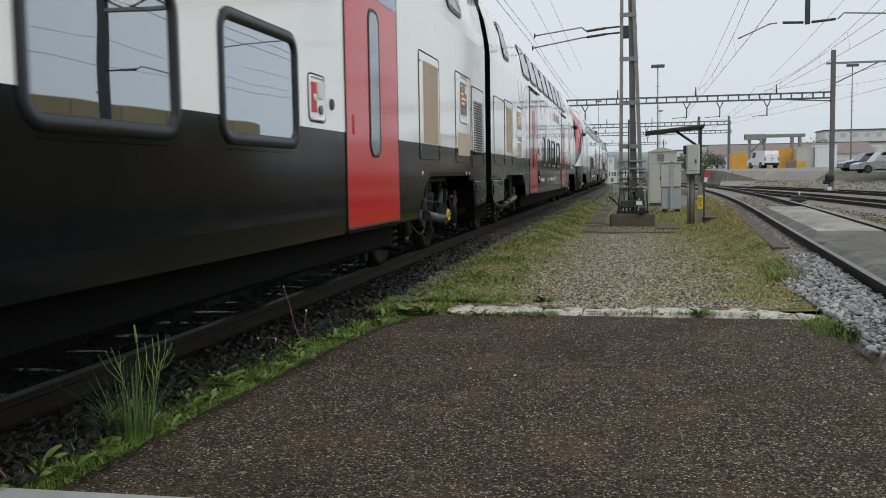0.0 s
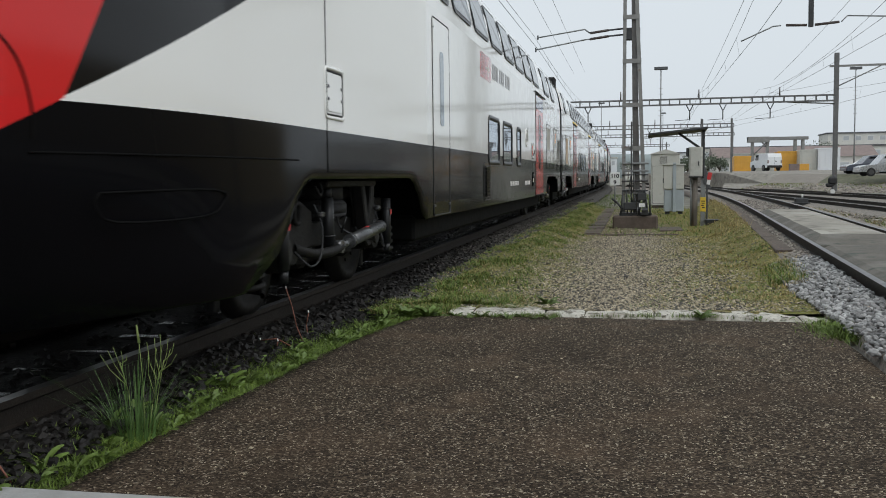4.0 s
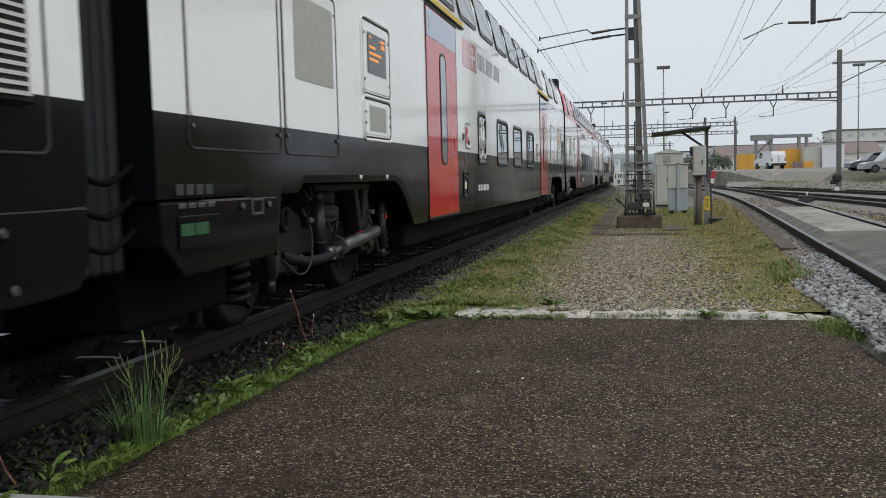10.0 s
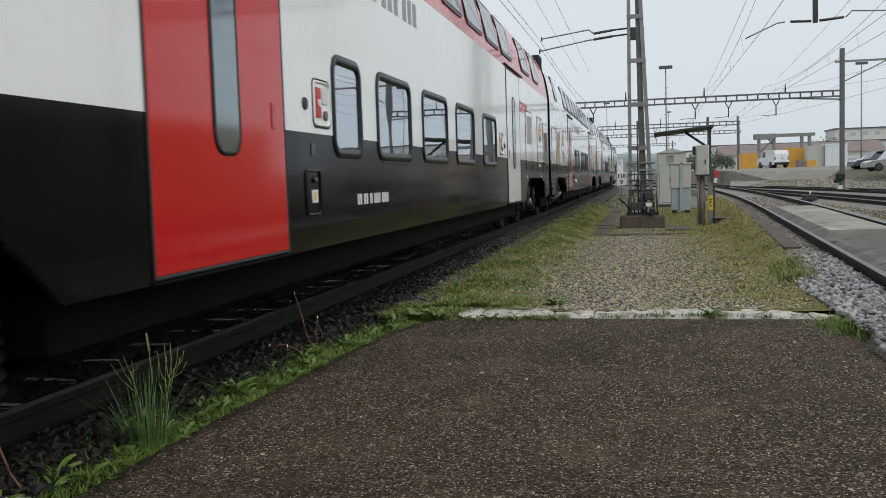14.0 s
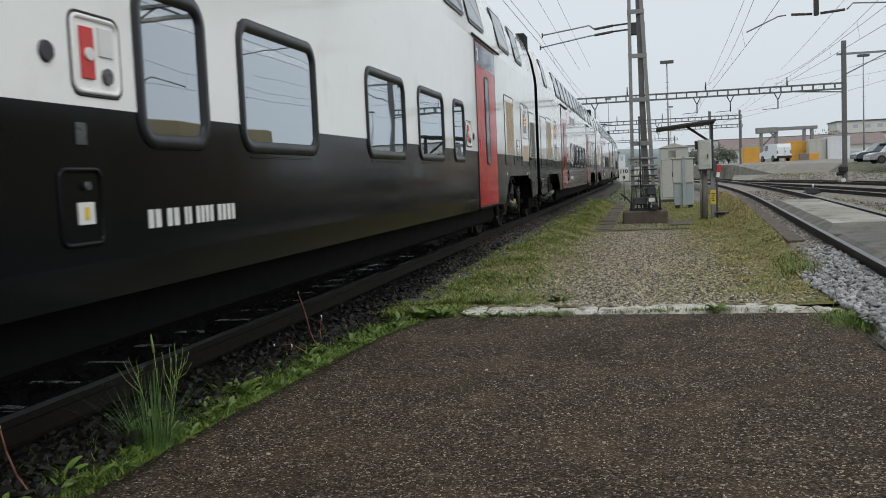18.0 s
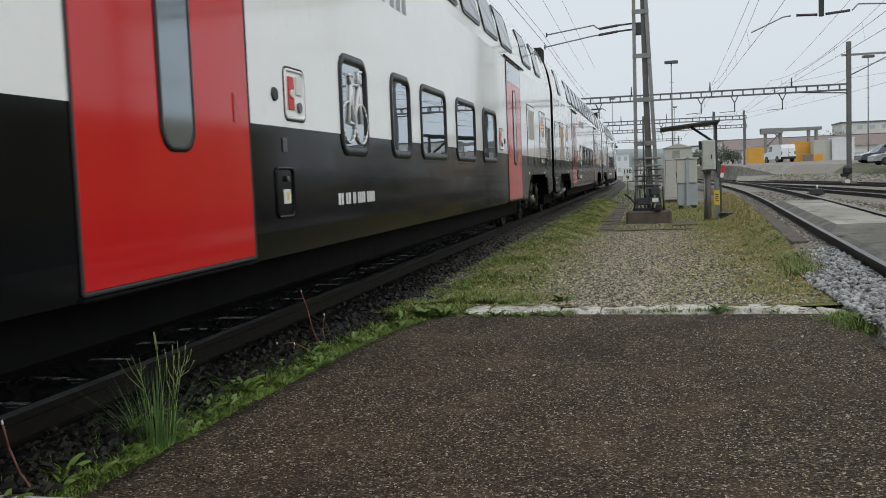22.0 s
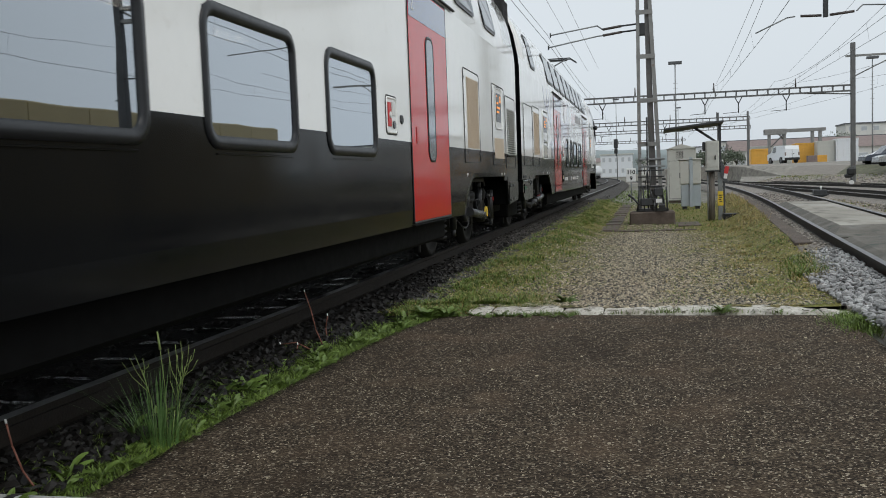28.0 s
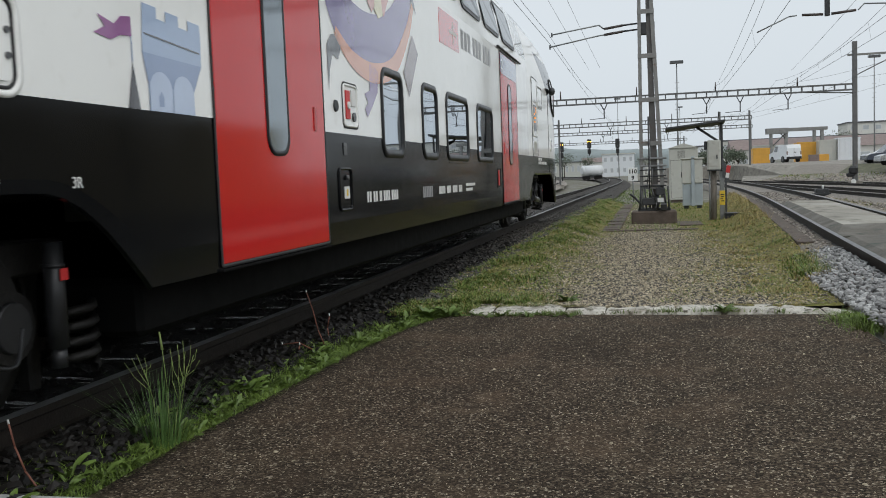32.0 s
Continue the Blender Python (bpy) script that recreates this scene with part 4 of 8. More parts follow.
def bogie(car, u, yellow=True, k=1):
    """A bogie with its frames, axle boxes, springs, dampers and four wheels; k turns its brackets forwards or backwards."""
    b = part("bogie", None if "bg" in MESHES else box(-0.95, 0.95, -0.22, 0.22, 0.62, 0.95, 0.03), BOGIE, car, "grimy bogie, shade put into its colour, with axle boxes, springs and dampers", key="bg")
    b.location = (0, u, 0)

    def add(name, make, material, key, loc=None, label="", turn=False):
        kk = (key, k if turn else 0)
        p = part(name, None if kk in MESHES else flipped(make(), k if turn else 1), material, b, label, key=kk)
        if loc:
            p.location = loc
        return p
    for s_ in (-1, 1):
        add("side_frame", side_frame, BOGIE, "sf", (s_ * 1.0, 0, 0.10))
    for q in (-1.2, 1.2):
        e = 1 if q > 0 else -1
        add("axle", lambda: rod((-0.8, 0, 0.60), (0.8, 0, 0.60), 0.09, n=12), STEEL, "ax", (0, q, 0))
        for s_ in (-1, 1):
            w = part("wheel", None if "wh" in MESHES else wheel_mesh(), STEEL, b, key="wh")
            w.matrix_basis = pose(s_ * 0.80, q, 0.60, 0, 0, 0 if s_ > 0 else 180)
            if s_ > 0:
                WHEELS.append((w, q + u, car))
        add("axle_box", axle_box, BOGIE, "ab", (-0.05, q, 0.16))
        add("axle_cover", lambda: rod((1.185, 0, 0.46), (1.205, 0, 0.46), 0.108, 0.10, 20), DAMPERDARK, "avc", (-0.05, q, 0.16))
        add("coil_spring", spring_mesh, BOGIE, "cs", (1.06, q + e * 0.50, 0.36))
        add("axle_damper", lambda: strut((1.20, 0, 0.42), (1.20, 0, 0.95), 0.044), DAMPERDARK, "ad", (0, q + e * 0.20, 0))
        add("red_tag", lambda: box(1.247, 1.251, -0.025, 0.025, 0.79, 0.84), SIGNRED, "rt2", (0, q + e * 0.20, 0))
        add("swing_arm", lambda: swing_arm(e), BOGIE, ("sw", e), (0, q, 0))
        add("arm_eye", lambda: ring(-0.075, 0.075, 0.80, 0.99, 0.07, 0.032, 1.15, 0.03), BOGIE, "ey", (0, q - e * 0.20, 0))
        add("sensor_cable", lambda: tube([(1.20, -e * 0.02, 0.62), (1.27, -e * 0.16, 0.50), (1.29, -e * 0.34, 0.56), (1.28, -e * 0.42, 0.78), (1.22, -e * 0.40, 0.96)], 0.008), DAMPERDARK, ("sc", e), (0, q, 0))
        add("cable_clamp", lambda: box(1.26, 1.30, -0.04, 0.04, 0.86, 0.90, 0.008), DAMPER, "ccl", (0, q - e * 0.40, 0))
    if yellow:
        add("axle_cap", lambda: ring(-0.085, 0.085, 0.375, 0.545, 0.084, 0.030, 1.205, 0.03), YELLOW, "ac", (-0.05, 1.2 * k, 0.16), "yellow ring on the axle end")
        add("axle_hub", lambda: rod((1.203, 0, 0.46), (1.227, 0, 0.46), 0.048, 0.042, 12), DAMPER, "ah", (-0.05, 1.2 * k, 0.16))
    for i, pts in enumerate((((-0.82, 1.10), (-0.70, 1.10), (-0.62, 0.76), (-0.58, 0.60), (-0.72, 0.58), (-0.76, 0.74)), ((-0.50, 1.10), (-0.40, 1.10), (-0.52, 0.74), (-0.58, 0.60), (-0.62, 0.76)))):
        add("bracket_leg", lambda: extruded(pts, 1.15, 1.25), BOGIE, ("br", i), turn=True)
    add("bracket_web", lambda: extruded(((-0.80, 1.09), (-0.42, 1.09), (-0.56, 0.64), (-0.70, 0.64)), 1.12, 1.15), BOGIE, "brw", turn=True)
    add("mounting_beam", lambda: box(1.02, 1.26, -0.84, 0.58, 1.085, 1.145, 0.012), BOGIE, "mb", turn=True)
    add("lifting_hook", lambda: tube([(1.22, 0.64, 1.12), (1.24, 0.66, 1.05), (1.24, 0.72, 1.03), (1.22, 0.76, 1.10)], 0.012), BOGIE, "lh", turn=True)
    add("yaw_damper", lambda: yaw_damper(), DAMPER, "yd", label="grey damper tube with a red band", turn=True)
    add("damper_boot", lambda: rod((1.30, -0.82, 0.702), (1.29, -0.66, 0.688), 0.060, 0.058, 14), DAMPERDARK, "db", turn=True)
    add("damper_disc", lambda: rod((1.20, -0.80, 0.67), (1.27, -0.80, 0.67), 0.105, 0.10, 20), DAMPERDARK, "ddc", turn=True)
    add("red_tag", lambda: rod((1.289, -0.44, 0.671), (1.288, -0.38, 0.666), 0.0565, 0.0565, 14), SIGNRED, "rt", turn=True)
    add("damper_arm", lambda: tube([(1.28, 0.34, 0.60), (1.26, 0.52, 0.57), (1.20, 0.76, 0.57), (1.12, 1.0, 0.63)], 0.042, 8), BOGIE, "da", turn=True)
    add("lift_damper", lambda: strut((1.20, 0.42, 1.08), (1.20, 0.40, 0.60), 0.052), DAMPERDARK, "ld", turn=True)
    add("air_spring", air_spring, GAPBLACK, "as")
    for e in (-1, 1):
        add("brake_unit", brake_unit, BOGIE, ("bu", e), (0, e * 0.58, 0.14))
    for kx, pts in enumerate(([(1.20, -0.34, 0.72), (1.27, -0.22, 0.66), (1.27, 0.0, 0.68), (1.22, 0.14, 0.74), (1.20, 0.18, 0.84)], [(1.15, 0.02, 0.80), (1.25, 0.10, 0.84), (1.26, 0.16, 0.78), (1.22, 0.12, 0.70)])):
        add("hose", lambda: tube(pts, 0.009), DAMPERDARK, ("ho", kx), turn=True)
    for e in (-1, 1):
        add("guard_iron", guard_iron, BOGIE, ("gi", e), (0, e * 1.72, 0.14))


def swing_arm(e):
    """The cast arm that carries an axle box."""
    return extruded([(e * y, z) for y, z in ((-0.66, 0.62), (-0.60, 0.90), (-0.36, 0.99), (-0.10, 0.99), (0.02, 0.86), (0.10, 0.70), (0.02, 0.52), (-0.22, 0.50), (-0.40, 0.60))][::e], 1.05, 1.13)


def yaw_damper():
    bm = bmesh.new()
    a, m, c = Vector((1.30, -0.80, 0.70)), Vector((1.285, 0.10, 0.625)), Vector((1.28, 0.36, 0.60))
    add_rod(bm, a, m, 0.055, n=16)
    add_rod(bm, m, c, 0.032, n=12)
    add_rod(bm, m - Vector((0, 0.04, 0)), m + Vector((0, 0.02, 0)), 0.060, n=16)
    add_rod(bm, c - Vector((0.05, 0, 0)), c + Vector((0.03, 0, 0)), 0.055, n=12)
    return bm


def tube(points, r, n=6):
    """One smooth tube through the points."""
    bm = bmesh.new()
    pts = [Vector(p) for p in points]
    fine = []
    for i in range(len(pts) - 1):
        p0, p1, p2, p3 = pts[max(i - 1, 0)], pts[i], pts[i + 1], pts[min(i + 2, len(pts) - 1)]
        for t in range(4):
            f = t / 4
            fine.append(0.5 * (2 * p1 + (p2 - p0) * f + (2 * p0 - 5 * p1 + 4 * p2 - p3) * f * f + (3 * p1 - p0 - 3 * p2 + p3) * f ** 3))
    fine.append(pts[-1])
    last = None
    for i, p in enumerate(fine):
        w = (fine[min(i + 1, len(fine) - 1)] - fine[max(i - 1, 0)]).normalized()
        u = w.cross(Vector((1, 0.3, 0.2))).normalized()
        v = w.cross(u)
        cur = [bm.verts.new(p + (u * math.cos(6.2832 * k / n) + v * math.sin(6.2832 * k / n)) * r) for k in range(n)]
        if last:
            for k in range(n):
                bm.faces.new((last[k], last[(k + 1) % n], cur[(k + 1) % n], cur[k])).smooth = True
        last = cur
    return bm


def extruded(pts, x0, x1):
    """A flat profile of (y, z) points given thickness along x."""
    bm = bmesh.new()
    a = [bm.verts.new((x1, y, z)) for y, z in pts]
    c = [bm.verts.new((x0, y, z)) for y, z in pts]
    bm.faces.new(a)
    bm.faces.new(c[::-1])
    for i in range(len(pts)):
        j = (i + 1) % len(pts)
        bm.faces.new((a[i], c[i], c[j], a[j]))
    bmesh.ops.recalc_face_normals(bm, faces=bm.faces)
    bmesh.ops.bevel(bm, geom=list(bm.edges), offset=0.012, segments=1, affect="EDGES")
    return bm


def side_frame():
    return extruded(((-1.62, 0.72), (-1.62, 0.86), (-0.98, 0.86), (-0.72, 0.70), (0.72, 0.70), (0.98, 0.86), (1.62, 0.86), (1.62, 0.72), (1.02, 0.70), (0.74, 0.50), (-0.74, 0.50), (-1.02, 0.70)), -0.09, 0.09)


def axle_box():
    bm = bmesh.new()
    add_rod(bm, (0.90, 0, 0.46), (1.185, 0, 0.46), 0.17, 0.15, 18)
    return bm


def spring_mesh():
    bm = tube([(0.10 * math.cos(t * 1.05), 0.10 * math.sin(t * 1.05), t * 0.0115) for t in range(26)], 0.022, 6)
    return bm


def strut(a, b, r):
    """A straight tube with a collar, thinner at its foot."""
    bm = bmesh.new()
    a, b = Vector(a), Vector(b)
    m, q = a.lerp(b, 0.16), a.lerp(b, 0.80)
    add_rod(bm, a, m, r * 0.75, n=14)
    add_rod(bm, m, b, r, n=14)
    add_rod(bm, q, a.lerp(b, 0.83), r * 1.12, n=14)
    return bm


def air_spring():
    bm = bmesh.new()
    for z0, z1, r0, r1 in ((0.80, 0.86, 0.24, 0.27), (0.86, 0.94, 0.27, 0.27), (0.94, 0.98, 0.27, 0.22), (0.98, 1.10, 0.24, 0.24)):
        add_rod(bm, (0.95, 0, z0), (0.95, 0, z1), r0, r1, 18)
    return bm


def brake_unit():
    return box(0.72, 1.06, -0.10, 0.10, 0.30, 0.60, 0.04)


def guard_iron():
    return extruded(((-0.04, 0.10), (0.04, 0.10), (0.05, 0.60), (0.12, 0.74), (-0.12, 0.74), (-0.05, 0.60)), 0.76, 0.84)


def underframe(car, u0, u1):
    bm = bmesh.new()
    add_box(bm, -1.30, 1.30, 5.5, 19.7, 0.46, 0.74, 0.03)
    add_box(bm, -1.1, 1.1, u0 + 0.2, u1 - 0.3, 1.12, 1.25)
    add_box(bm, -1.15, 1.15, 0.48, 1.66, 0.42, 1.12, 0.02)
    add_box(bm, -1.15, 1.15, 23.95, 24.70, 0.58, 1.12, 0.02)
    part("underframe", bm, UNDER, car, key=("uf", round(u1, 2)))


def interior(car, holes):
    """The lower saloon seen through the glass: lining, ceiling light, seat backs."""
    if not holes:
        return
    a, b = holes[0][0] - 0.3, holes[-1][1] + 0.3
    bm = bmesh.new()
    add_box(bm, -1.35, -1.30, a, b, 0.95, 2.35)
    add_box(bm, -1.35, 1.38, a, b, 2.35, 2.40)
    add_box(bm, -1.35, 1.38, a, b, 0.90, 0.95)
    add_box(bm, -1.35, 1.38, a - 0.05, a, 0.9, 2.4)
    add_box(bm, -1.35, 1.38, b, b + 0.05, 0.9, 2.4)
    part("saloon_lining", bm, INSIDE, car, key=("il", round(a, 2), round(b, 2)))
    bm = bmesh.new()
    add_box(bm, 0.35, 0.47, a + 0.6, b - 0.6, 2.318, 2.342)
    part("saloon_lamp", bm, SALOONLAMP, car, "warm strip lamp under the saloon ceiling", key=("isl", round(a, 2), round(b, 2)))
    y, i = a + 0.9, 0
    while y < b - 0.5:
        bm = None
        if "seat" not in MESHES:
            bm = bmesh.new()
            for x0, x1 in ((0.35, 0.82), (0.86, 1.33)):
                add_box(bm, x0, x1, -0.07, 0.07, 1.1, 1.86, 0.04)
                add_box(bm, x0 + 0.08, x1 - 0.08, -0.09, 0.09, 1.80, 2.0, 0.03)
        s = part("seat_back", bm, SEATBLUE, car, key="seat")
        s.location = (0, y, 0)
        y += 0.88 if i % 2 else 1.0
        i += 1


def front_skirt(car):
    """The hanging box at a car's near end, cut off slanting under the gangway."""
    pts = ((0.36, 1.078), (1.77, 1.078), (1.77, 0.74), (1.70, 0.715), (0.56, 0.70), (0.36, 0.86))
    part("skirt_panel", extruded(pts, HALF - 0.30, HALF + 0.006) if "skf" not in MESHES else None, BLACK, car, key="skf")


def rear_skirt(car):
    pts = ((23.82, 1.078), (24.84, 1.078), (24.84, 0.86), (24.76, 0.74), (23.82, 0.70))
    part("skirt_panel", extruded(pts, HALF - 0.30, HALF + 0.006) if "skr" not in MESHES else None, BLACK, car, key="skr")


UPPER = [(2.0, 2.75), (5.0, 6.3), (6.55, 7.85), (8.1, 9.4), (9.65, 10.95), (11.2, 12.5), (12.75, 14.05), (14.3, 15.6), (15.85, 17.15), (17.4, 18.7), (20.0, 21.3), (22.0, 23.0)]


def skirt_fittings(car, rear=True):
    """Small sockets, bolts and a gauge window on the skirt box at a car's end."""
    for i in range(4):
        for zz, hh, off in ((1.105, 0.055, 0.0), (1.040, 0.026, 0.010)):
            q = part("socket", box(0, 0.006, 0, 0.075, 0, hh, 0.003) if ("sock", hh) not in MESHES else None, DARKMETAL if hh > 0.03 else DAMPER, car, key=("sock", hh))
            q.location = (HALF + off, 0.51 + 0.105 * i, zz)
    for u, zz in ((1.25, 1.03), (1.63, 1.03)) + (((23.98, 1.0), (24.3, 1.0), (24.0, 0.77), (24.35, 0.79)) if rear else ()):
        q = part("bolt", rod((0, 0, 0), (0.014, 0, 0), 0.022, 0.018, 8) if "bolt" not in MESHES else None, DAMPER, car, key="bolt")
        q.location = (HALF + 0.010, u, zz)
    s = part("towing_socket", ring(0, 0.17, 0.97, 1.07, 0.01, 0.02, 0, 0.012) if "tsk" not in MESHES else None, DARKMETAL, car, key="tsk")
    s.location = (HALF + 0.006, 1.38, 0)
    s = part("gauge_window", box(0, 0.006, 0, 0.44, 0, 0.17, 0.004) if "gw" not in MESHES else None, BLACK, car, key="gw")
    s.location = (HALF + 0.010, 0.50, 0.835)
    for u in (0.52, 0.675):
        g = part("gauge_scale", box(0.006, 0.008, 0, 0.135, 0.07, 0.13) if "gs" not in MESHES else None, GAUGEGREEN, s, "green gauge scale behind glass", key="gs")
        g.location = (0, u - 0.50, 0)
        for o in (0.03, 0.09):
            m_ = part("gauge_mark", box(0.008, 0.009, 0, 0.03, 0.078, 0.122) if "gm" not in MESHES else None, DAMPER, s, key="gm")
            m_.location = (0, u - 0.50 + o, 0)


def standard_car(label, wins, bikes=(), oval=False, first="2", second="2", yellow=(False, False), white_rear=False, stripe=False, word="", front_tan=TAN, front_low=1.56, rear_tan=TAN, rear_blank=False, upper=None, num=9.22, call=8.27, icom=8.06):
    car = thing("railway_car", label, "railway car", group="cars of the train")
    u0, u1 = 0.33, 24.85
    part("body", body_mesh(u0, u1, wins, stripe=stripe), [BLACK, WHITE, ROOFGREY, STRIPE], car, "white over black body shell with a grey roof")
    for i, (a, b) in enumerate(wins):
        window(car, a, b, bike=i in bikes)
    interior(car, wins)
    for a, b in upper or UPPER:
        top_window(car, a, b)
    panel(car, 0.66, 1.90, 1.335, 2.46)
    panel(car, 1.96, 3.04, 1.335, 2.50, insert=(0.20, 0.98, front_low, 2.40, front_tan))
    panel(car, 3.71, 4.56, 1.88, 2.50, screen=(0.14, 0.70, 2.06, 2.40), name="display_panel")
    panel(car, 3.71, 4.55, 1.52, 1.85, insert=(0.16, 0.66, 1.58, 1.79, TANGREY))
    door(car, 6.07, 7.71, klass=first, yellow=yellow[0])
    call_panel(car, call)
    intercom(car, icom)
    door(car, 17.75, 19.38, klass=second, yellow=yellow[1], white=white_rear)
    call_panel(car, 16.90, side=-1)
    panel(car, 20.31, 21.37, 1.335, 2.50, insert=None if rear_blank else (0.20, 0.96, 1.52 if rear_tan is TAN else 1.84, 2.40, rear_tan))
    panel(car, 22.37, 23.49, 1.325, 2.50, screen=(0.36, 0.78, 1.96, 2.38), insert=None if rear_blank else ((0.14, 1.0, 1.42, 1.72, TAN) if rear_tan is TAN else (0.14, 1.0, 1.56, 1.72, TANGREY)), name="display_panel")
    if rear_tan is not TAN:
        warning_row(car, 22.37)
    panel(car, 23.60, 24.62, 1.28, 2.42, louvre=(0.16, 0.90, 1.455, 2.22), name="louvre_panel")
    # black skirt boxes at the ends, with small fittings
    front_skirt(car)
    rear_skirt(car)
    skirt_fittings(car)
    for u in (4.35, 3.55, 20.4, 23.1, 23.35):
        bm = None
        if "jm" not in MESHES:
            bm = box(0, 0.003, 0, 0.07, 0.020, 0.036)
            add_box(bm, 0, 0.003, 0.012, 0.058, 0.008, 0.018)
            add_box(bm, 0, 0.003, 0.024, 0.046, -0.006, 0.007)
        s = part("jacking_mark", bm, LETTER, car, key="jm")
        s.location = (HALF, u, 1.172)
    bars(HALF, num, 0.985, (0.13, 0.13, 0.08, 0.2, 0.22), 0.085, 0.04, LETTER, car, "number_bar")
    emblem(car, 8.2)
    bogie(car, 3.62, yellow=False, k=-1)
    bogie(car, 22.02)
    underframe(car, u0, u1)
    gangway(car)
    if word:
        side_text(word, 0.42, HALF + 0.001, 18.9, 2.42, DARKRED, car, 0.95, label="large dark red lettering")
    return car


STRIPE = mat("restaurant_red_band", (0.60, 0.05, 0.06), 0.25, var=0.05, coat=0.5)


def emblem(car, u):
    """The operator's red badge and grey lettering, drawn as plain shapes."""
    e = part("badge", plate(0, 1.02, 2.62, 2.99, 0.01, HALF, 0.003) if "bd" not in MESHES else None, BADGERED, car, "plain red rectangular badge", key="bd")
    e.location = (0, u, 0)
    bm = None
    if "bd2" not in MESHES:
        bm = bmesh.new()
        add_box(bm, HALF + 0.003, HALF + 0.005, 0.50, 0.92, 2.785, 2.825)
        add_box(bm, HALF + 0.003, HALF + 0.0055, 0.685, 0.735, 2.68, 2.93)
    part("badge_cross", bm, LETTER, e, key="bd2")
    bm = None
    if "bd3" not in MESHES:
        bm = bmesh.new()
        y = 1.16
        for w in (0.66, 0.62, 0.62):
            k = 0
            while k < 3:
                add_box(bm, HALF, HALF + 0.003, y, y + w / 3 - 0.07, 2.70, 2.93)
                y += w / 3
                k += 1
            y += 0.11
    part("lettering", bm, GREYTEXT, e, key="bd3")


def gangway(car):
    """The bellows behind a car's end."""
    for i in range(6):
        f = part("bellows_fold", box(-1.28, 1.28, 0, 0.07, 0.75, 4.15, 0.02) if "gwf" not in MESHES else None, GAPBLACK, car, key="gwf")
        f.location = (0, 24.85 + i * 0.092, 0)
    part("gangway_core", box(-1.20, 1.20, 24.84, 25.40, 0.8, 4.1) if "gwc" not in MESHES else None, GAPBLACK, car, key="gwc")
    for z in (0.95, 1.1, 1.25):
        h = part("jumper_cable", tube([(1.32, 24.84, 0), (1.36, 25.1, -0.08), (1.32, 25.4, 0)], 0.016) if "gwj" not in MESHES else None, UNDER, car, key="gwj")
        h.location = (0, 0, z)


TIP = 25.45


def nose_shape(u):
    """Taper of the cab: width factor and height of the roof line at u."""
    d = max(TIP - u, 0.0)
    w = 0.54 + 0.46 * (1 - (1 - min((d + 0.05) / 3.0, 1.0)) ** 2.4) ** 0.62
    top = 3.95 + 0.58 * (1 - (1 - min(d / 5.4, 1.0)) ** 2)
    return w, top


def nose_mesh(u0):
    bm = bmesh.new()
    n = 46
    us = [u0 + (TIP - u0) * (1 - (1 - i / n) ** 1.35) for i in range(n + 1)]
    prof = []
    for (x0, z0), (x1, z1) in zip(PROFILE, PROFILE[1:]):
        k = max(1, int(math.hypot(x1 - x0, z1 - z0) / 0.12))
        prof += [(x0 + (x1 - x0) * i / k, z0 + (z1 - z0) * i / k) for i in range(k)]
    prof.append(PROFILE[-1])
    full = prof + [(-x, z) for x, z in prof[-2::-1]]
    cols = []
    for u in us:
        w, top = nose_shape(u)
        le = SKIRT
        if ARCH_N[0] <= u <= ARCH_N[1]:
            le = SKIRT + (1.15 - SKIRT) * math.sin(min((u - ARCH_N[0]) / 0.6, (ARCH_N[1] - u) / 0.6, 1.0) * math.pi / 2)
        elif u > ARCH_N[1]:
            le = SKIRT - 0.22 * min((u - ARCH_N[1]) / 0.5, 1)
        under = max(u - 23.6, 0.0) / (TIP - 23.6)
        col = []
        for x, z in full:
            if z < 1.34:
                f = (z - 0.5) / 0.84
                zz = le + f * (1.34 - le)
                ww = w * (1 - 0.30 * under * (1 - f) ** 1.6)
            else:
                zz, ww = 1.34 + (z - 1.34) / (4.53 - 1.34) * (top - 1.34), w
            col.append(bm.verts.new((x * ww, u - 0.25 * under * max(1.0 - zz, 0), zz)))
        cols.append(col)
    for a, b in zip(cols, cols[1:]):
        for i in range(len(full) - 1):
            bm.faces.new((a[i], b[i], b[i + 1], a[i + 1])).smooth = True
    bm.faces.new(cols[-1])
    # the raked windscreen: a flat cut, with a pale border up its sides
    cut = bmesh.ops.bisect_plane(bm, geom=bm.verts[:] + bm.edges[:] + bm.faces[:], plane_co=(0, TIP - 0.05, 2.0), plane_no=(0, 1, 0.62), clear_outer=True)
    edges = [e for e in cut["geom_cut"] if isinstance(e, bmesh.types.BMEdge)]
    screen = bmesh.ops.edgeloop_fill(bm, edges=edges, mat_nr=1)["faces"]
    rim = bmesh.ops.inset_region(bm, faces=screen, thickness=0.085, use_even_offset=True)["faces"]
    for f in rim:
        c = f.calc_center_median()
        f.material_index = 2 if c.z < 3.70 and abs(c.x) > 0.45 else (3 if c.z > 3.0 else 0)
    bmesh.ops.recalc_face_normals(bm, faces=bm.faces)
    return bm


def nose_x(d, z):
    """Half width of the cab at d behind its tip and height z."""
    w, top = nose_shape(TIP - d)
    zz = 1.34 + (z - 1.34) / (top - 1.34) * (4.53 - 1.34)
    return w * float(np.interp(zz, [p[1] for p in PROFILE], [p[0] for p in PROFILE]))


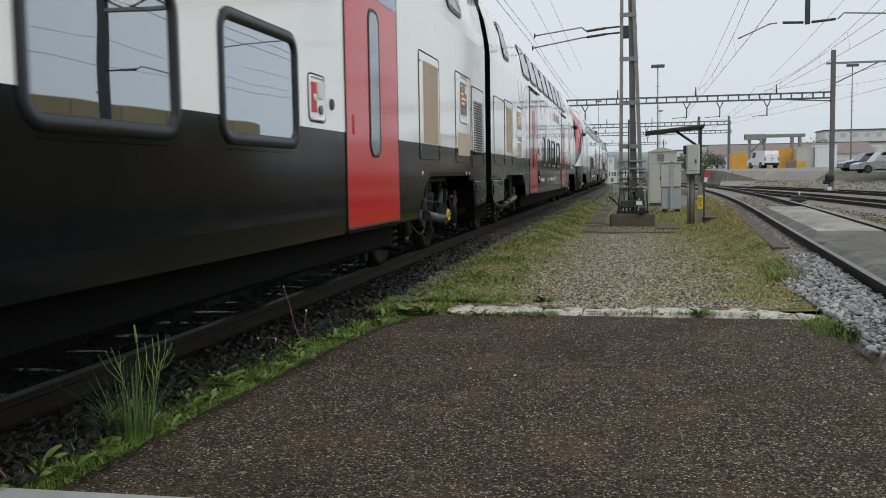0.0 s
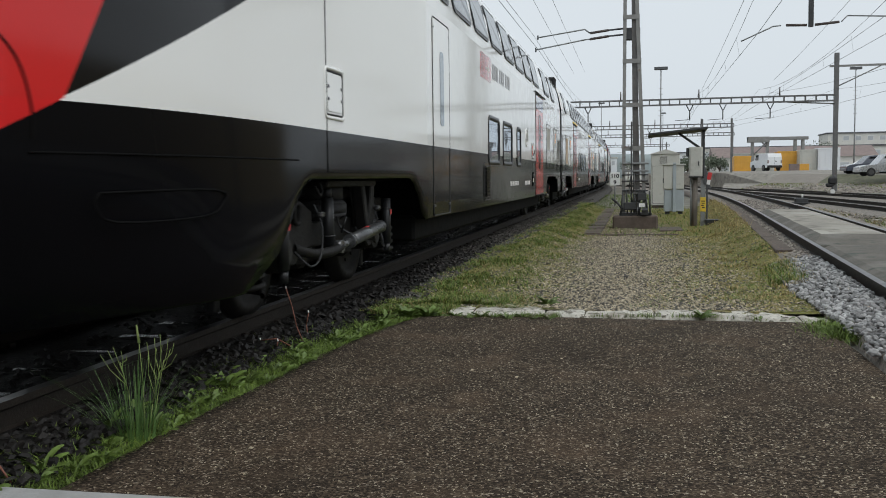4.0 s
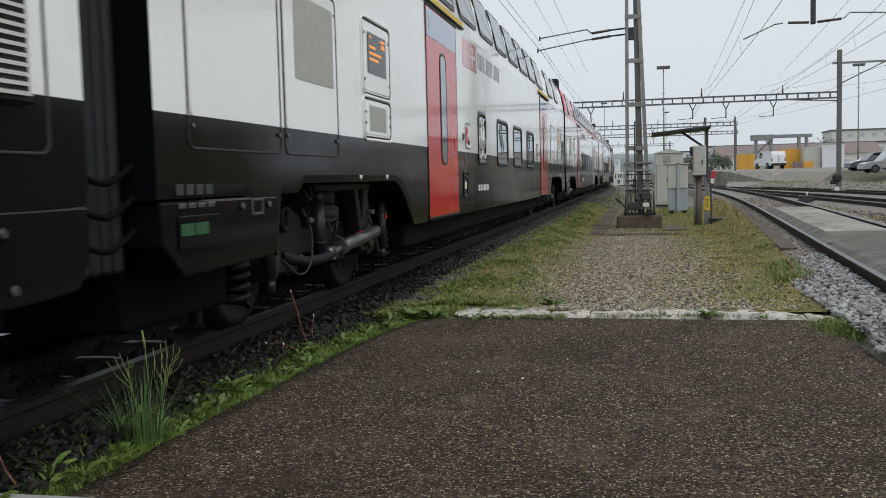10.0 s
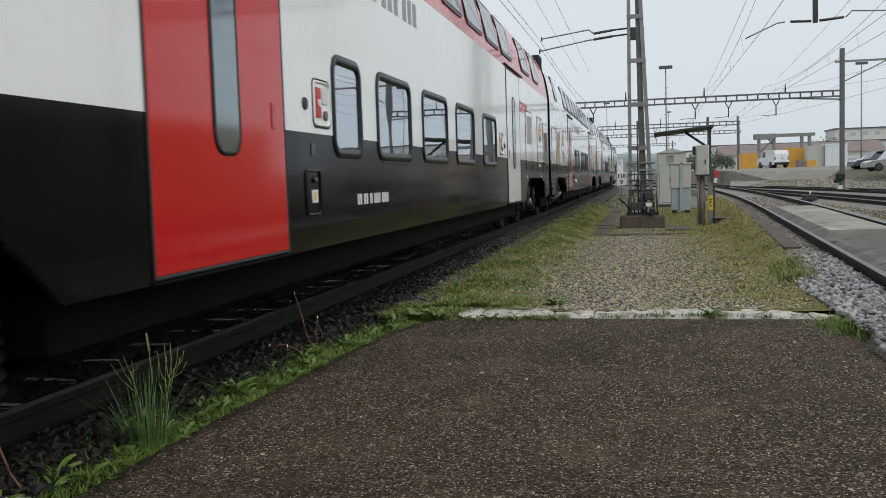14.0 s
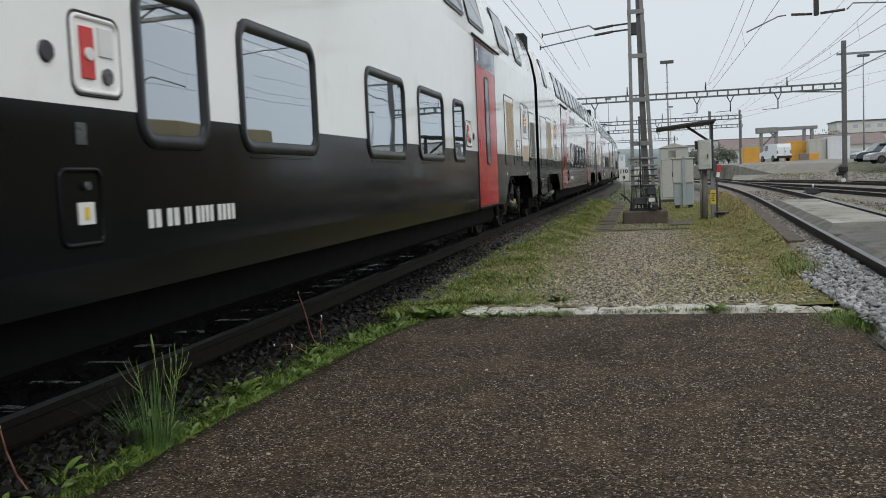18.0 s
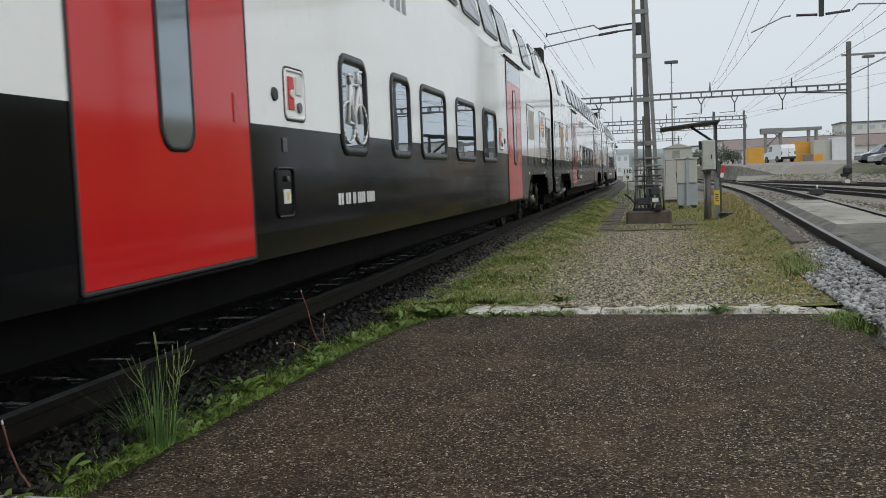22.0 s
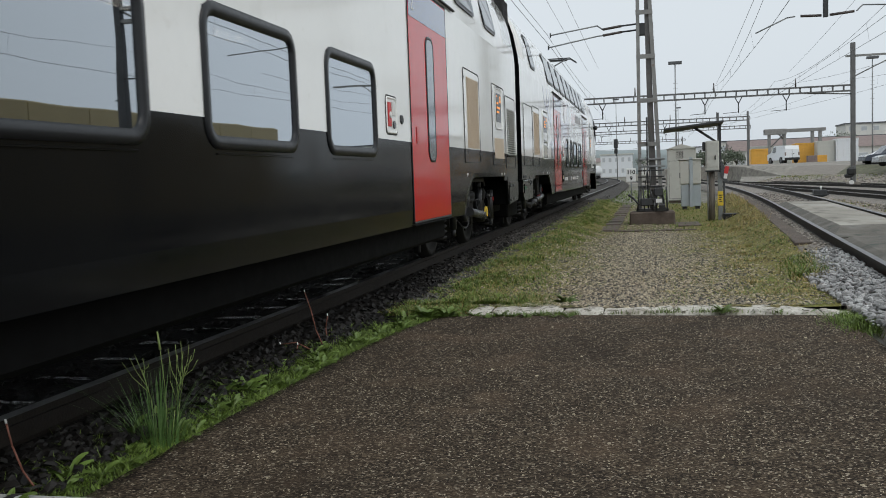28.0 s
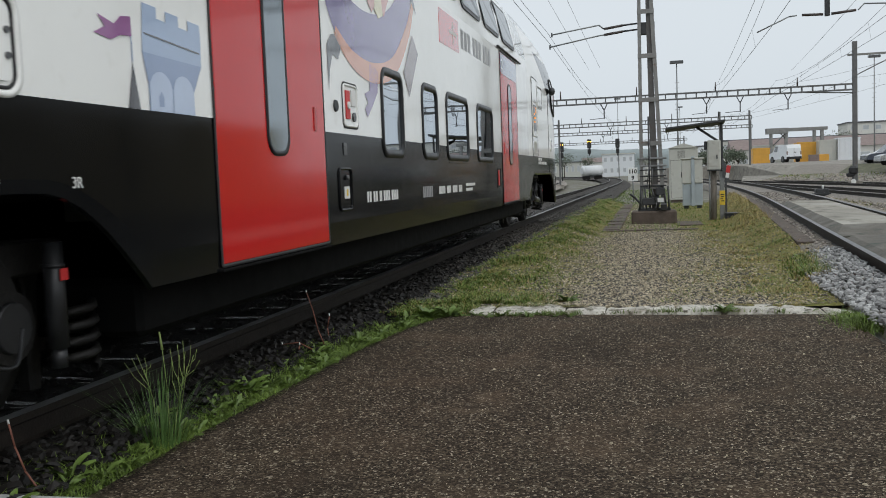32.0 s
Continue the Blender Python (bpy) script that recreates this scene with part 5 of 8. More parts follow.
def cab_fittings(nose):
    """Side window, mirror camera, flap seams and roof horn of a cab, on both sides."""
    shape = ((1.78, 3.02), (2.08, 2.55), (2.30, 2.50), (2.66, 2.62), (2.84, 2.80), (2.95, 3.18), (2.60, 3.30), (2.10, 3.24))
    for s_ in (1, -1):
        k = ("cw", s_)
        bm = None
        if k not in MESHES:
            bm = bmesh.new()
            vs = [bm.verts.new((s_ * (nose_x(d, z) + 0.008), TIP - d, z)) for d, z in shape]
            bm.faces.new(vs)
        w = part("cab_window", bm, DARKGLASS, nose, "dark cab side window", key=k)
        k = ("cwf", s_)
        part("window_frame", tube([(s_ * (nose_x(d, z) + 0.008), TIP - d, z) for d, z in shape + shape[:1]], 0.014) if k not in MESHES else None, RUBBER, nose, key=k)
        k = ("cmr", s_)
        bm = None
        if k not in MESHES:
            bm = bmesh.new()
            bmesh.ops.create_icosphere(bm, subdivisions=2, radius=0.085, matrix=Matrix.Translation((s_ * (nose_x(3.21, 2.98) + 0.07), TIP - 3.21, 2.98)) @ Matrix.Diagonal((0.9, 1.2, 1.1, 1)))
            for f in bm.faces:
                f.smooth = True
        part("mirror_camera", bm, DARKMETAL, nose, key=k)
        k = ("flap", s_)
        part("flap_seam", tube([(s_ * (nose_x(d, z) + 0.001), TIP - d, z) for d, z in ((0.10, 1.93), (0.30, 1.84), (0.46, 1.68), (0.52, 1.48), (0.52, 1.34))], 0.006) if k not in MESHES else None, UNDER, nose, key=k)
        k = ("low_hatch", s_)
        part("low_hatch", tube([(s_ * (nose_x(d, z) + 0.001), TIP - d, z) for d, z in ((0.85, 1.10), (1.75, 1.10), (1.80, 1.02), (1.60, 0.96), (0.95, 0.96), (0.82, 1.04), (0.85, 1.10))], 0.006) if k not in MESHES else None, UNDER, nose, key=k)
        k = ("nose_seam", s_)
        part("body_seam", tube([(s_ * (nose_x(3.5, z) + 0.0005), TIP - 3.5, z) for z in (1.2, 1.6, 2.2, 2.8, 3.3)], 0.005) if k not in MESHES else None, UNDER, nose, key=k)
        k = ("low_seam", s_)
        part("skirt_seam", tube([(s_ * (nose_x(d, 1.28) + 0.0005), TIP - d, 1.28) for d in (0.5, 1.0, 1.6, 2.3, 2.9)], 0.006) if k not in MESHES else None, UNDER, nose, key=k)
    bm = None
    if "horn" not in MESHES:
        bm = box(-0.22, 0.22, TIP - 1.75, TIP - 1.35, 4.08, 4.26, 0.04)
        add_rod(bm, (-0.3, TIP - 1.5, 4.2), (0.3, TIP - 1.5, 4.2), 0.07, n=10)
    part("roof_horn", bm, DARKMETAL, nose, key="horn")


def nose_paint():
    """The cab's livery: white over black, a slanted red wedge, a black side-window field, a white stripe and the dark windscreen."""
    m = bpy.data.materials.new("nose_livery")
    m.use_nodes = True
    n, l = m.node_tree.nodes, m.node_tree.links
    b = n["Principled BSDF"]
    xyz = n.new("ShaderNodeSeparateXYZ")
    l.new(n.new("ShaderNodeTexCoord").outputs["Object"], xyz.inputs[0])

    def op(kind, a, c, d=None):
        x = n.new("ShaderNodeMath")
        x.operation = kind
        for i, v in enumerate((a, c, d)):
            if v is None:
                continue
            if isinstance(v, (int, float)):
                x.inputs[i].default_value = v
            else:
                l.new(v, x.inputs[i])
        return x.outputs[0]
    z = xyz.outputs[2]
    d = op("SUBTRACT", TIP, xyz.outputs[1])

    def line(k, z0, d0):
        return op("MULTIPLY_ADD", op("SUBTRACT", z, z0), k, d0)
    red_edge = op("MINIMUM", line(2.0, 1.52, 0.68), op("MAXIMUM", line(0.52, 1.52, 0.68), line(1.56, 2.12, 0.99)))
    red_edge = op("MINIMUM", red_edge, line(-0.55, 3.2, 2.30))
    dark_edge = line(2.2, 1.5, 0.62)
    is_dark = op("MULTIPLY", op("LESS_THAN", d, dark_edge), op("LESS_THAN", z, 3.62))
    is_red = op("LESS_THAN", d, red_edge)
    # Darkness inside the open coupler recess, painted black on the flat front.
    is_recess = op("MULTIPLY", op("LESS_THAN", op("ABSOLUTE", xyz.outputs[0], 0.0), 0.80), op("MULTIPLY", op("LESS_THAN", d, 0.10), op("LESS_THAN", z, 1.88)))
    is_roof = op("GREATER_THAN", z, 3.98)
    low = op("LESS_THAN", z, Z_SPLIT)
    col = None

    def mix(f, a, c):
        x = n.new("ShaderNodeMix")
        x.data_type = "RGBA"
        l.new(f, x.inputs["Factor"])
        for key, v in (("A", a), ("B", c)):
            if isinstance(v, tuple):
                x.inputs[key].default_value = (*v, 1)
            else:
                l.new(v, x.inputs[key])
        return x.outputs["Result"]
    white, black = (0.84, 0.84, 0.81), (0.005, 0.005, 0.006)
    col = mix(is_dark, white, black)
    col = mix(low, col, black)
    col = mix(is_red, col, (0.62, 0.026, 0.026))
    col = mix(is_roof, col, (0.30, 0.31, 0.32))
    col = mix(is_recess, col, black)
    l.new(col, b.inputs["Base Color"])
    b.inputs["Roughness"].default_value = 0.10
    l.new(op("MULTIPLY_ADD", low, -0.27, 0.36), b.inputs["Specular IOR Level"])
    return m


NOSE_PAINT = nose_paint()
ARCH_N = (18.76, 22.85)


def end_car(label, castle=False):
    """An end car: its cab is at the far end, away from the first door."""
    car = thing("railway_car", label, "railway car", group="cars of the train")
    wins = [(9.08, 9.85), (10.48, 11.24), (11.58, 12.91), (13.41, 14.70)]
    u0, u1 = 0.33, 18.6
    part("body", body_mesh(u0, u1, wins, nose_from=18.6), [BLACK, WHITE, ROOFGREY, STRIPE], car, "white over black body shell with a grey roof")
    cab_fittings(part("nose", nose_mesh(18.6) if "nose" not in MESHES else None, [NOSE_PAINT, DARKGLASS, WHITE, ROOFGREY], car, "cab nose with a slanted red band and raked windscreen", key="nose"))
    for a, b in wins:
        window(car, a, b)
    interior(car, wins)
    for a, b in UPPER[:9]:
        top_window(car, a, b)
    panel(car, 0.66, 1.90, 1.335, 2.46)
    panel(car, 1.96, 3.04, 1.335, 2.50, insert=(0.20, 0.98, 1.56, 2.38, TAN))
    panel(car, 3.71, 4.56, 1.88, 2.50, screen=(0.14, 0.70, 2.06, 2.40), name="display_panel")
    panel(car, 3.71, 4.55, 1.52, 1.85, insert=(0.16, 0.66, 1.58, 1.79, TANGREY))
    door(car, 6.07, 7.69, klass="2")
    call_panel(car, 8.12)
    intercom(car, 7.95)
    door(car, 15.47, 17.13, klass="2")
    p = panel(car, 19.16, 19.98, 1.50, 3.02, insert=(0.18, 0.64, 1.58, 1.80, TANGREY), screen=(0.2, 0.62, 2.0, 2.5), name="cab_panel")
    panel(car, 14.95, 15.25, 0.98, 1.28, insert=(0.04, 0.14, 1.02, 1.24, SIGNRED), name="service_box", r=0.04)
    bars(HALF, 8.62, 0.985, (0.13, 0.13, 0.08, 0.2, 0.22), 0.085, 0.04, LETTER, car, "number_bar")
    bars(HALF, 10.45, 0.97, (0.42,), 0.11, 0.04, GREYTEXT, car, "data_bar")
    bars(HALF, 11.15, 0.99, (0.3, 0.22, 0.26, 0.2), 0.08, 0.08, LETTER, car, "data_bar")
    bars(HALF, 12.6, 1.05, (0.6,), 0.035, 0.08, LETTER, car, "data_bar")
    bars(HALF, 12.6, 0.99, (0.4,), 0.035, 0.08, LETTER, car, "data_bar")
    bars(HALF + 0.001, 20.0, 1.435, (0.34, 0.22), 0.060, 0.06, LETTER, car, "number_bar")
    bars(HALF + 0.001, 20.0, 1.362, (0.15, 0.15, 0.07, 0.23, 0.26, 0.34), 0.058, 0.04, LETTER, car, "number_bar")
    emblem(car, 11.43)
    front_skirt(car)
    skirt_fittings(car, rear=False)
    for u in (4.35, 3.55):
        q = part("jacking_mark", None, LETTER, car, key="jm")
        q.location = (HALF, u, 1.172)
    side_text("3R", 0.065, HALF + 0.001, 4.83, 1.168, LETTER, car, name="brake_mark")
    if castle:
        castle_print(car)
        picture_print(car)
    panel(car, 20.05, 20.80, 2.50, 2.90, name="cab_hatch", r=0.05)
    # coupler
    bm = None
    if "cp" not in MESHES:
        bm = bmesh.new()
        add_rod(bm, (0, 25.0, 1.0), (0, 25.62, 1.0), 0.11, n=12)
        add_box(bm, -0.2, 0.2, 25.5, 25.70, 0.82, 1.18, 0.03)
    part("coupler", bm, DARKMETAL, car, key="cp")
    bogie(car, 3.62, yellow=False, k=-1)
    bogie(car, 20.85, yellow=False)
    bm = bmesh.new()
    add_box(bm, -1.30, 1.30, 5.5, 18.6, 0.46, 0.74, 0.03)
    add_box(bm, -1.1, 1.1, 0.5, 22.0, 1.12, 1.25)
    add_box(bm, -1.15, 1.15, 0.48, 1.66, 0.42, 1.12, 0.02)
    part("underframe", bm, UNDER, car, key="ufe")
    return car


def flat_shape(pts, x):
    """A thin printed patch on the side: points (u, z)."""
    bm = bmesh.new()
    bm.faces.new([bm.verts.new((x, u, z)) for u, z in pts])
    return bm


def ribbon(pts, w, x):
    """A printed band of varying width along points (u, z)."""
    bm = bmesh.new()
    fine = []
    P_ = [Vector((u, z)) for u, z in pts]
    for i in range(len(P_) - 1):
        p0, p1, p2, p3 = P_[max(i - 1, 0)], P_[i], P_[i + 1], P_[min(i + 2, len(P_) - 1)]
        for t in range(6):
            f = t / 6
            fine.append(0.5 * (2 * p1 + (p2 - p0) * f + (2 * p0 - 5 * p1 + 4 * p2 - p3) * f * f + (3 * p1 - p0 - 3 * p2 + p3) * f ** 3))
    fine.append(P_[-1])
    prev = None
    for i, q in enumerate(fine):
        t = (fine[min(i + 1, len(fine) - 1)] - fine[max(i - 1, 0)]).normalized()
        g = i / (len(fine) - 1)
        h = w * (0.25 + 0.75 * math.sin(math.pi * (0.08 + 0.84 * g)))
        nrm = Vector((-t.y, t.x)) * h
        cur = (bm.verts.new((x, q.x - nrm.x, q.y - nrm.y)), bm.verts.new((x, q.x + nrm.x, q.y + nrm.y)))
        if prev:
            bm.faces.new((prev[0], cur[0], cur[1], prev[1]))
        prev = cur
    return bm


def castle_print(car):
    """A printed pale blue castle tower with a dark spire and a purple pennant, laid on the paint."""
    x = HALF + 0.003
    p = part("castle_print", flat_shape(((5.44, Z_SPLIT), (5.86, Z_SPLIT), (5.86, 1.67), (5.44, 1.67)), x), CASTLE, car, "printed pale blue castle tower")
    part("corbel", flat_shape(((5.44, 1.62), (5.86, 1.62), (5.95, 1.755), (5.40, 1.765)), x + 0.001), CASTLE2, p)
    part("battlement", flat_shape(((5.40, 1.765), (5.95, 1.755), (5.955, 1.90), (5.95, 1.96), (5.83, 1.965), (5.83, 1.915), (5.74, 1.92), (5.74, 1.97), (5.62, 1.975), (5.62, 1.925), (5.54, 1.93), (5.54, 1.98), (5.42, 1.985)), x), CASTLE, p)
    part("course_line", flat_shape(((5.42, 1.846), (5.93, 1.815), (5.93, 1.822), (5.42, 1.853)), x + 0.002), PRINTDARK, p)
    for c in (5.545, 5.755):
        part("arch", flat_shape([(c - 0.10, Z_SPLIT), (c + 0.10, Z_SPLIT)] + [(c + 0.10 * math.cos(i * math.pi / 8), 1.605 + 0.085 * math.sin(i * math.pi / 8)) for i in range(9)], x + 0.002), CASTLE3, p)
    part("arrow_slit", flat_shape(((5.52, 1.53), (5.565, 1.53), (5.565, 1.575), (5.545, 1.60), (5.52, 1.575)), x + 0.003), CASTLE2, p)
    part("spire", flat_shape(((5.265, Z_SPLIT), (5.365, Z_SPLIT), (5.318, 1.71)), x), PRINTDARK, p)
    part("pole", flat_shape(((5.314, 1.71), (5.322, 1.71), (5.322, 1.90), (5.314, 1.90)), x), CASTLE2, p)
    part("pennant", flat_shape(((5.32, 1.905), (5.24, 1.895), (5.19, 1.855), (5.07, 1.88), (5.12, 1.835), (5.04, 1.80), (5.16, 1.785), (5.24, 1.815), (5.32, 1.82)), x + 0.001), PURPLE, p)


def picture_print(car):
    """A large printed picture beside the doors, as plain purple, orange and dark shapes."""
    x = HALF + 0.003
    p = part("picture_print", ribbon(((7.84, 3.04), (7.92, 2.62), (8.22, 2.36), (8.75, 2.26), (9.35, 2.34), (9.80, 2.58), (10.10, 2.92), (10.18, 3.04)), 0.24, x), PRINTPURPLE, car, "large printed picture of purple and orange shapes")
    part("orange_band", ribbon(((8.02, 2.24), (8.40, 2.08), (8.95, 2.03), (9.55, 2.15), (10.05, 2.50), (10.30, 2.80)), 0.085, x + 0.001), PRINTORANGE, p)
    part("dark_patch", flat_shape(((7.83, 2.12), (7.92, 2.20), (8.06, 2.22), (8.14, 2.14), (8.06, 2.04), (7.94, 2.06), (7.88, 1.96), (7.84, 1.80)), x + 0.001), PRINTDARK, p)
    part("violet_patch", flat_shape(((8.82, 2.10), (9.06, 2.06), (9.02, 1.88), (8.92, 1.80), (8.84, 1.74), (8.72, 1.66), (8.66, 1.72), (8.74, 1.78), (8.66, 1.84), (8.80, 1.88)), x + 0.001), PRINTVIOLET, p)
    part("brown_plaque", flat_shape(((10.24, 2.52), (10.44, 2.36), (10.06, 1.92), (9.88, 2.13)), x + 0.002), PRINTBROWN, p)
    part("salmon_patch", flat_shape(((8.60, 2.98), (8.72, 2.66), (8.95, 2.52), (9.10, 2.64), (9.30, 2.54), (9.48, 2.74), (9.44, 3.04), (8.9, 3.04)), x + 0.002), PRINTSALMON, p)
    part("cream_patch", flat_shape(((9.02, 2.56), (9.12, 2.50), (9.26, 2.54), (9.22, 2.72), (9.06, 2.74)), x + 0.003), PRINTCREAM, p)
    part("dark_patch", flat_shape(((10.12, 3.02), (10.36, 3.04), (10.48, 2.92), (10.34, 2.86), (10.42, 2.74), (10.24, 2.84)), x + 0.002), PRINTDARK, p)
    part("violet_band", ribbon(((3.92, 3.04), (4.10, 2.80), (4.45, 2.64), (4.85, 2.66), (5.15, 2.86), (5.32, 3.04)), 0.06, x), PRINTVIOLET, p)
    part("violet_band", ribbon(((4.62, 3.04), (4.72, 2.70), (4.98, 2.46), (5.26, 2.46), (5.50, 2.66), (5.72, 2.98)), 0.075, x + 0.001), PRINTPURPLE, p)
    part("pink_patch", flat_shape(((5.44, 2.24), (5.66, 2.20), (5.60, 2.13), (5.66, 2.06), (5.44, 2.08)), x), PRINTSALMON, p)
    part("dark_patch", flat_shape(((5.18, 2.40), (5.36, 2.52), (5.46, 2.44), (5.60, 2.46), (5.52, 2.36), (5.56, 2.26), (5.40, 2.32), (5.28, 2.22), (5.26, 2.34)), x + 0.002), CASTLE2, p)


CARS = []  # (car, place of its origin in the train, turned end for end)
c = standard_car("double-deck railway car, white over black with red doors", [(8.99, 9.74), (10.07, 11.39), (12.0, 13.3), (13.75, 15.05), (15.45, 16.72)], )
CARS.append((c, -CAR_LEN, 1))
CARS.append((end_car("double-deck end car with cab and a castle print", castle=True), 0.0, 1))
CARS.append((standard_car("double-deck first-class car, white over black with a yellow band", [(9.34, 10.62), (11.29, 12.61), (13.30, 14.59)], first="1", second="1", yellow=(True, True), num=9.32), PAIR, 1))
CARS.append((standard_car("double-deck first-class car with a bicycle space", [(9.21, 9.98), (11.01, 12.36), (13.0, 14.32), (15.05, 16.39)], bikes=(0,), first="1", second="1", yellow=(True, True), rear_blank=True, front_tan=TANGREY, front_low=1.84), PAIR + CAR_LEN, 1))
CARS.append((standard_car("double-deck restaurant car with a red band under the roof", [(8.65, 9.43), (9.81, 11.09), (11.50, 12.85), (13.28, 14.63), (15.24, 16.58)], white_rear=True, second="", stripe=True, word="Restaurant", rear_tan=TANGREY, front_tan=TANGREY, front_low=1.84), PAIR + 2 * CAR_LEN, 1))
CARS.append((standard_car("double-deck railway car, white over black with red doors", [(8.99, 9.74), (10.07, 11.39), (12.5, 13.84), (14.29, 15.59), (16.05, 16.83)], num=9.05, call=8.55, icom=8.40), PAIR + 3 * CAR_LEN, 1))
CARS.append((standard_car("double-deck railway car with a bicycle space", [(9.31, 10.06), (10.70, 11.46), (11.80, 13.08), (13.56, 14.89), (15.38, 16.65)], bikes=(0,), rear_tan=TANGREY), PAIR + 4 * CAR_LEN, 1))
CARS.append((standard_car("double-deck railway car with a bicycle space", [(9.31, 10.06), (10.70, 11.46), (11.80, 13.08), (13.56, 14.89), (15.38, 16.65)], bikes=(0,)), PAIR + 5 * CAR_LEN, 1))
CARS.append((end_car("double-deck end car with cab and a castle print", castle=True), PAIR + 6 * CAR_LEN, 1))


def lead_end_car(label):
    """The second unit's first car: its cab faces the unit before it."""
    car = thing("railway_car", label, "railway car", group="cars of the train")
    wins = [(10.7, 12.0), (12.32, 13.62), (14.21, 14.95)]
    bm = body_mesh(6.47, 24.85, wins)
    part("body", bm, [BLACK, WHITE, ROOFGREY, STRIPE], car, "white over black body shell with a grey roof")
    n = part("nose", None, None, car, "cab nose with a slanted red band and raked windscreen", key="nose")
    n.matrix_basis = pose(0, 25.07, 0, 0, 0, 180)
    cab_fittings(n)
    for a, b in wins:
        window(car, a, b)
    interior(car, wins)
    for a, b in UPPER[2:]:
        top_window(car, a, b)
    door(car, 17.75, 19.38, klass="1")
    call_panel(car, 16.90, side=-1)
    intercom(car, 17.02)
    panel(car, 15.72, 16.12, 1.80, 2.12, insert=(0.1, 0.3, 1.87, 2.05, TANGREY), name="oval_hatch", r=0.14)
    panel(car, 20.31, 21.37, 1.335, 2.50, insert=(0.20, 0.96, 1.84, 2.40, TANGREY))
    panel(car, 22.37, 23.49, 1.325, 2.50, screen=(0.36, 0.78, 1.96, 2.38), name="display_panel")
    panel(car, 23.60, 24.62, 1.28, 2.42, louvre=(0.16, 0.90, 1.455, 2.22), name="louvre_panel")
    # crew door with a tall narrow window, and a low louvre
    d = panel(car, 6.75, 7.70, 0.72, 2.95, name="crew_door")
    part("pane", plate(0.38, 0.58, 1.75, 2.6, 0.06, 0.006, 0.006), DOORGLASS, d)
    panel(car, 10.3, 10.9, 0.80, 1.38, louvre=(0.08, 0.52, 0.86, 1.32), name="louvre_panel")
    rear_skirt(car)
    bars(HALF, 13.3, 0.99, (0.3, 0.22, 0.26, 0.2), 0.08, 0.08, LETTER, car, "data_bar")
    bars(HALF, 15.6, 0.985, (0.13, 0.13, 0.08, 0.2, 0.22), 0.085, 0.04, LETTER, car, "number_bar")
    n = part("coupler", None, None, car, key="cp")
    n.matrix_basis = pose(0, 25.07, 0, 0, 0, 180)
    bogie(car, 4.22, yellow=False, k=-1)
    bogie(car, 22.02)
    bm = bmesh.new()
    add_box(bm, -1.30, 1.30, 6.4, 19.7, 0.46, 0.74, 0.03)
    add_box(bm, -1.1, 1.1, 3.0, 24.4, 1.12, 1.25)
    part("underframe", bm, UNDER, car)
    gangway(car)
    emblem(car, 10.05)
    return car


CARS.append((lead_end_car("double-deck first-class end car with a red-banded cab nose"), PAIR - CAR_LEN, 1))
intercom(CARS[2][0], 17.14)
for i in (2,):
    panel(CARS[i][0], 15.74, 16.14, 1.78, 2.10, insert=(0.1, 0.3, 1.85, 2.03, TANGREY), name="oval_hatch", r=0.14)

panel(CARS[5][0], 21.72, 22.10, 1.42, 1.80, name="small_hatch", r=0.05)
for k_ in (1, 8):
    h = panel(CARS[k_][0], 22.30, 22.58, 1.68, 1.90, name="small_hatch", r=0.03)
h = panel(CARS[9][0], 3.1, 3.5, 1.62, 1.95, name="small_hatch", r=0.03)

# pantograph raised over the last car's cab end
last_car = CARS[8][0]
pan = part("pantograph", box(-0.55, 0.55, 19.0, 21.2, 4.54, 4.62, 0.01), DARKMETAL, last_car, "raised dark pantograph")
for s_ in (-1, 1):
    part("insulator", rod((s_ * 0.45, 19.3, 4.40), (s_ * 0.45, 19.3, 4.56), 0.06, n=10), INSUL, pan)
    part("insulator", rod((s_ * 0.45, 20.9, 4.40), (s_ * 0.45, 20.9, 4.56), 0.06, n=10), INSUL, pan)
    part("upper_arm", rod((s_ * 0.10, 19.6, 5.22), (s_ * 0.42, 22.1, 5.80), 0.026, n=8), DARKMETAL, pan)
part("lower_arm", rod((0, 20.9, 4.66), (0, 19.6, 5.22), 0.05, 0.04, n=10), DARKMETAL, pan)
part("knee", rod((-0.2, 19.6, 5.22), (0.2, 19.6, 5.22), 0.045, n=10), DARKMETAL, pan)
for u in (22.05, 22.45):
    part("contact_strip", chain([(-0.80, u, 5.66), (-0.55, u, 5.83), (0.55, u, 5.83), (0.80, u, 5.66)], 0.022, 6), DARKMETAL, pan)
part("head_frame", box(-0.42, 0.42, 22.03, 22.47, 5.76, 5.80, 0.01), DARKMETAL, pan)

# ---- the lattice mast with its arm ----
MX, MY, MG = 0.03, 25.7, -0.30
mast = thing("catenary_mast", "grey steel lattice catenary mast on a dark concrete foot", "mast", pose(MX, MY, MG))
part("foundation", box(-0.60, 0.60, -0.35, 0.55, -0.2, 0.36, 0.04), CONC_D, mast, "dark stained concrete block")


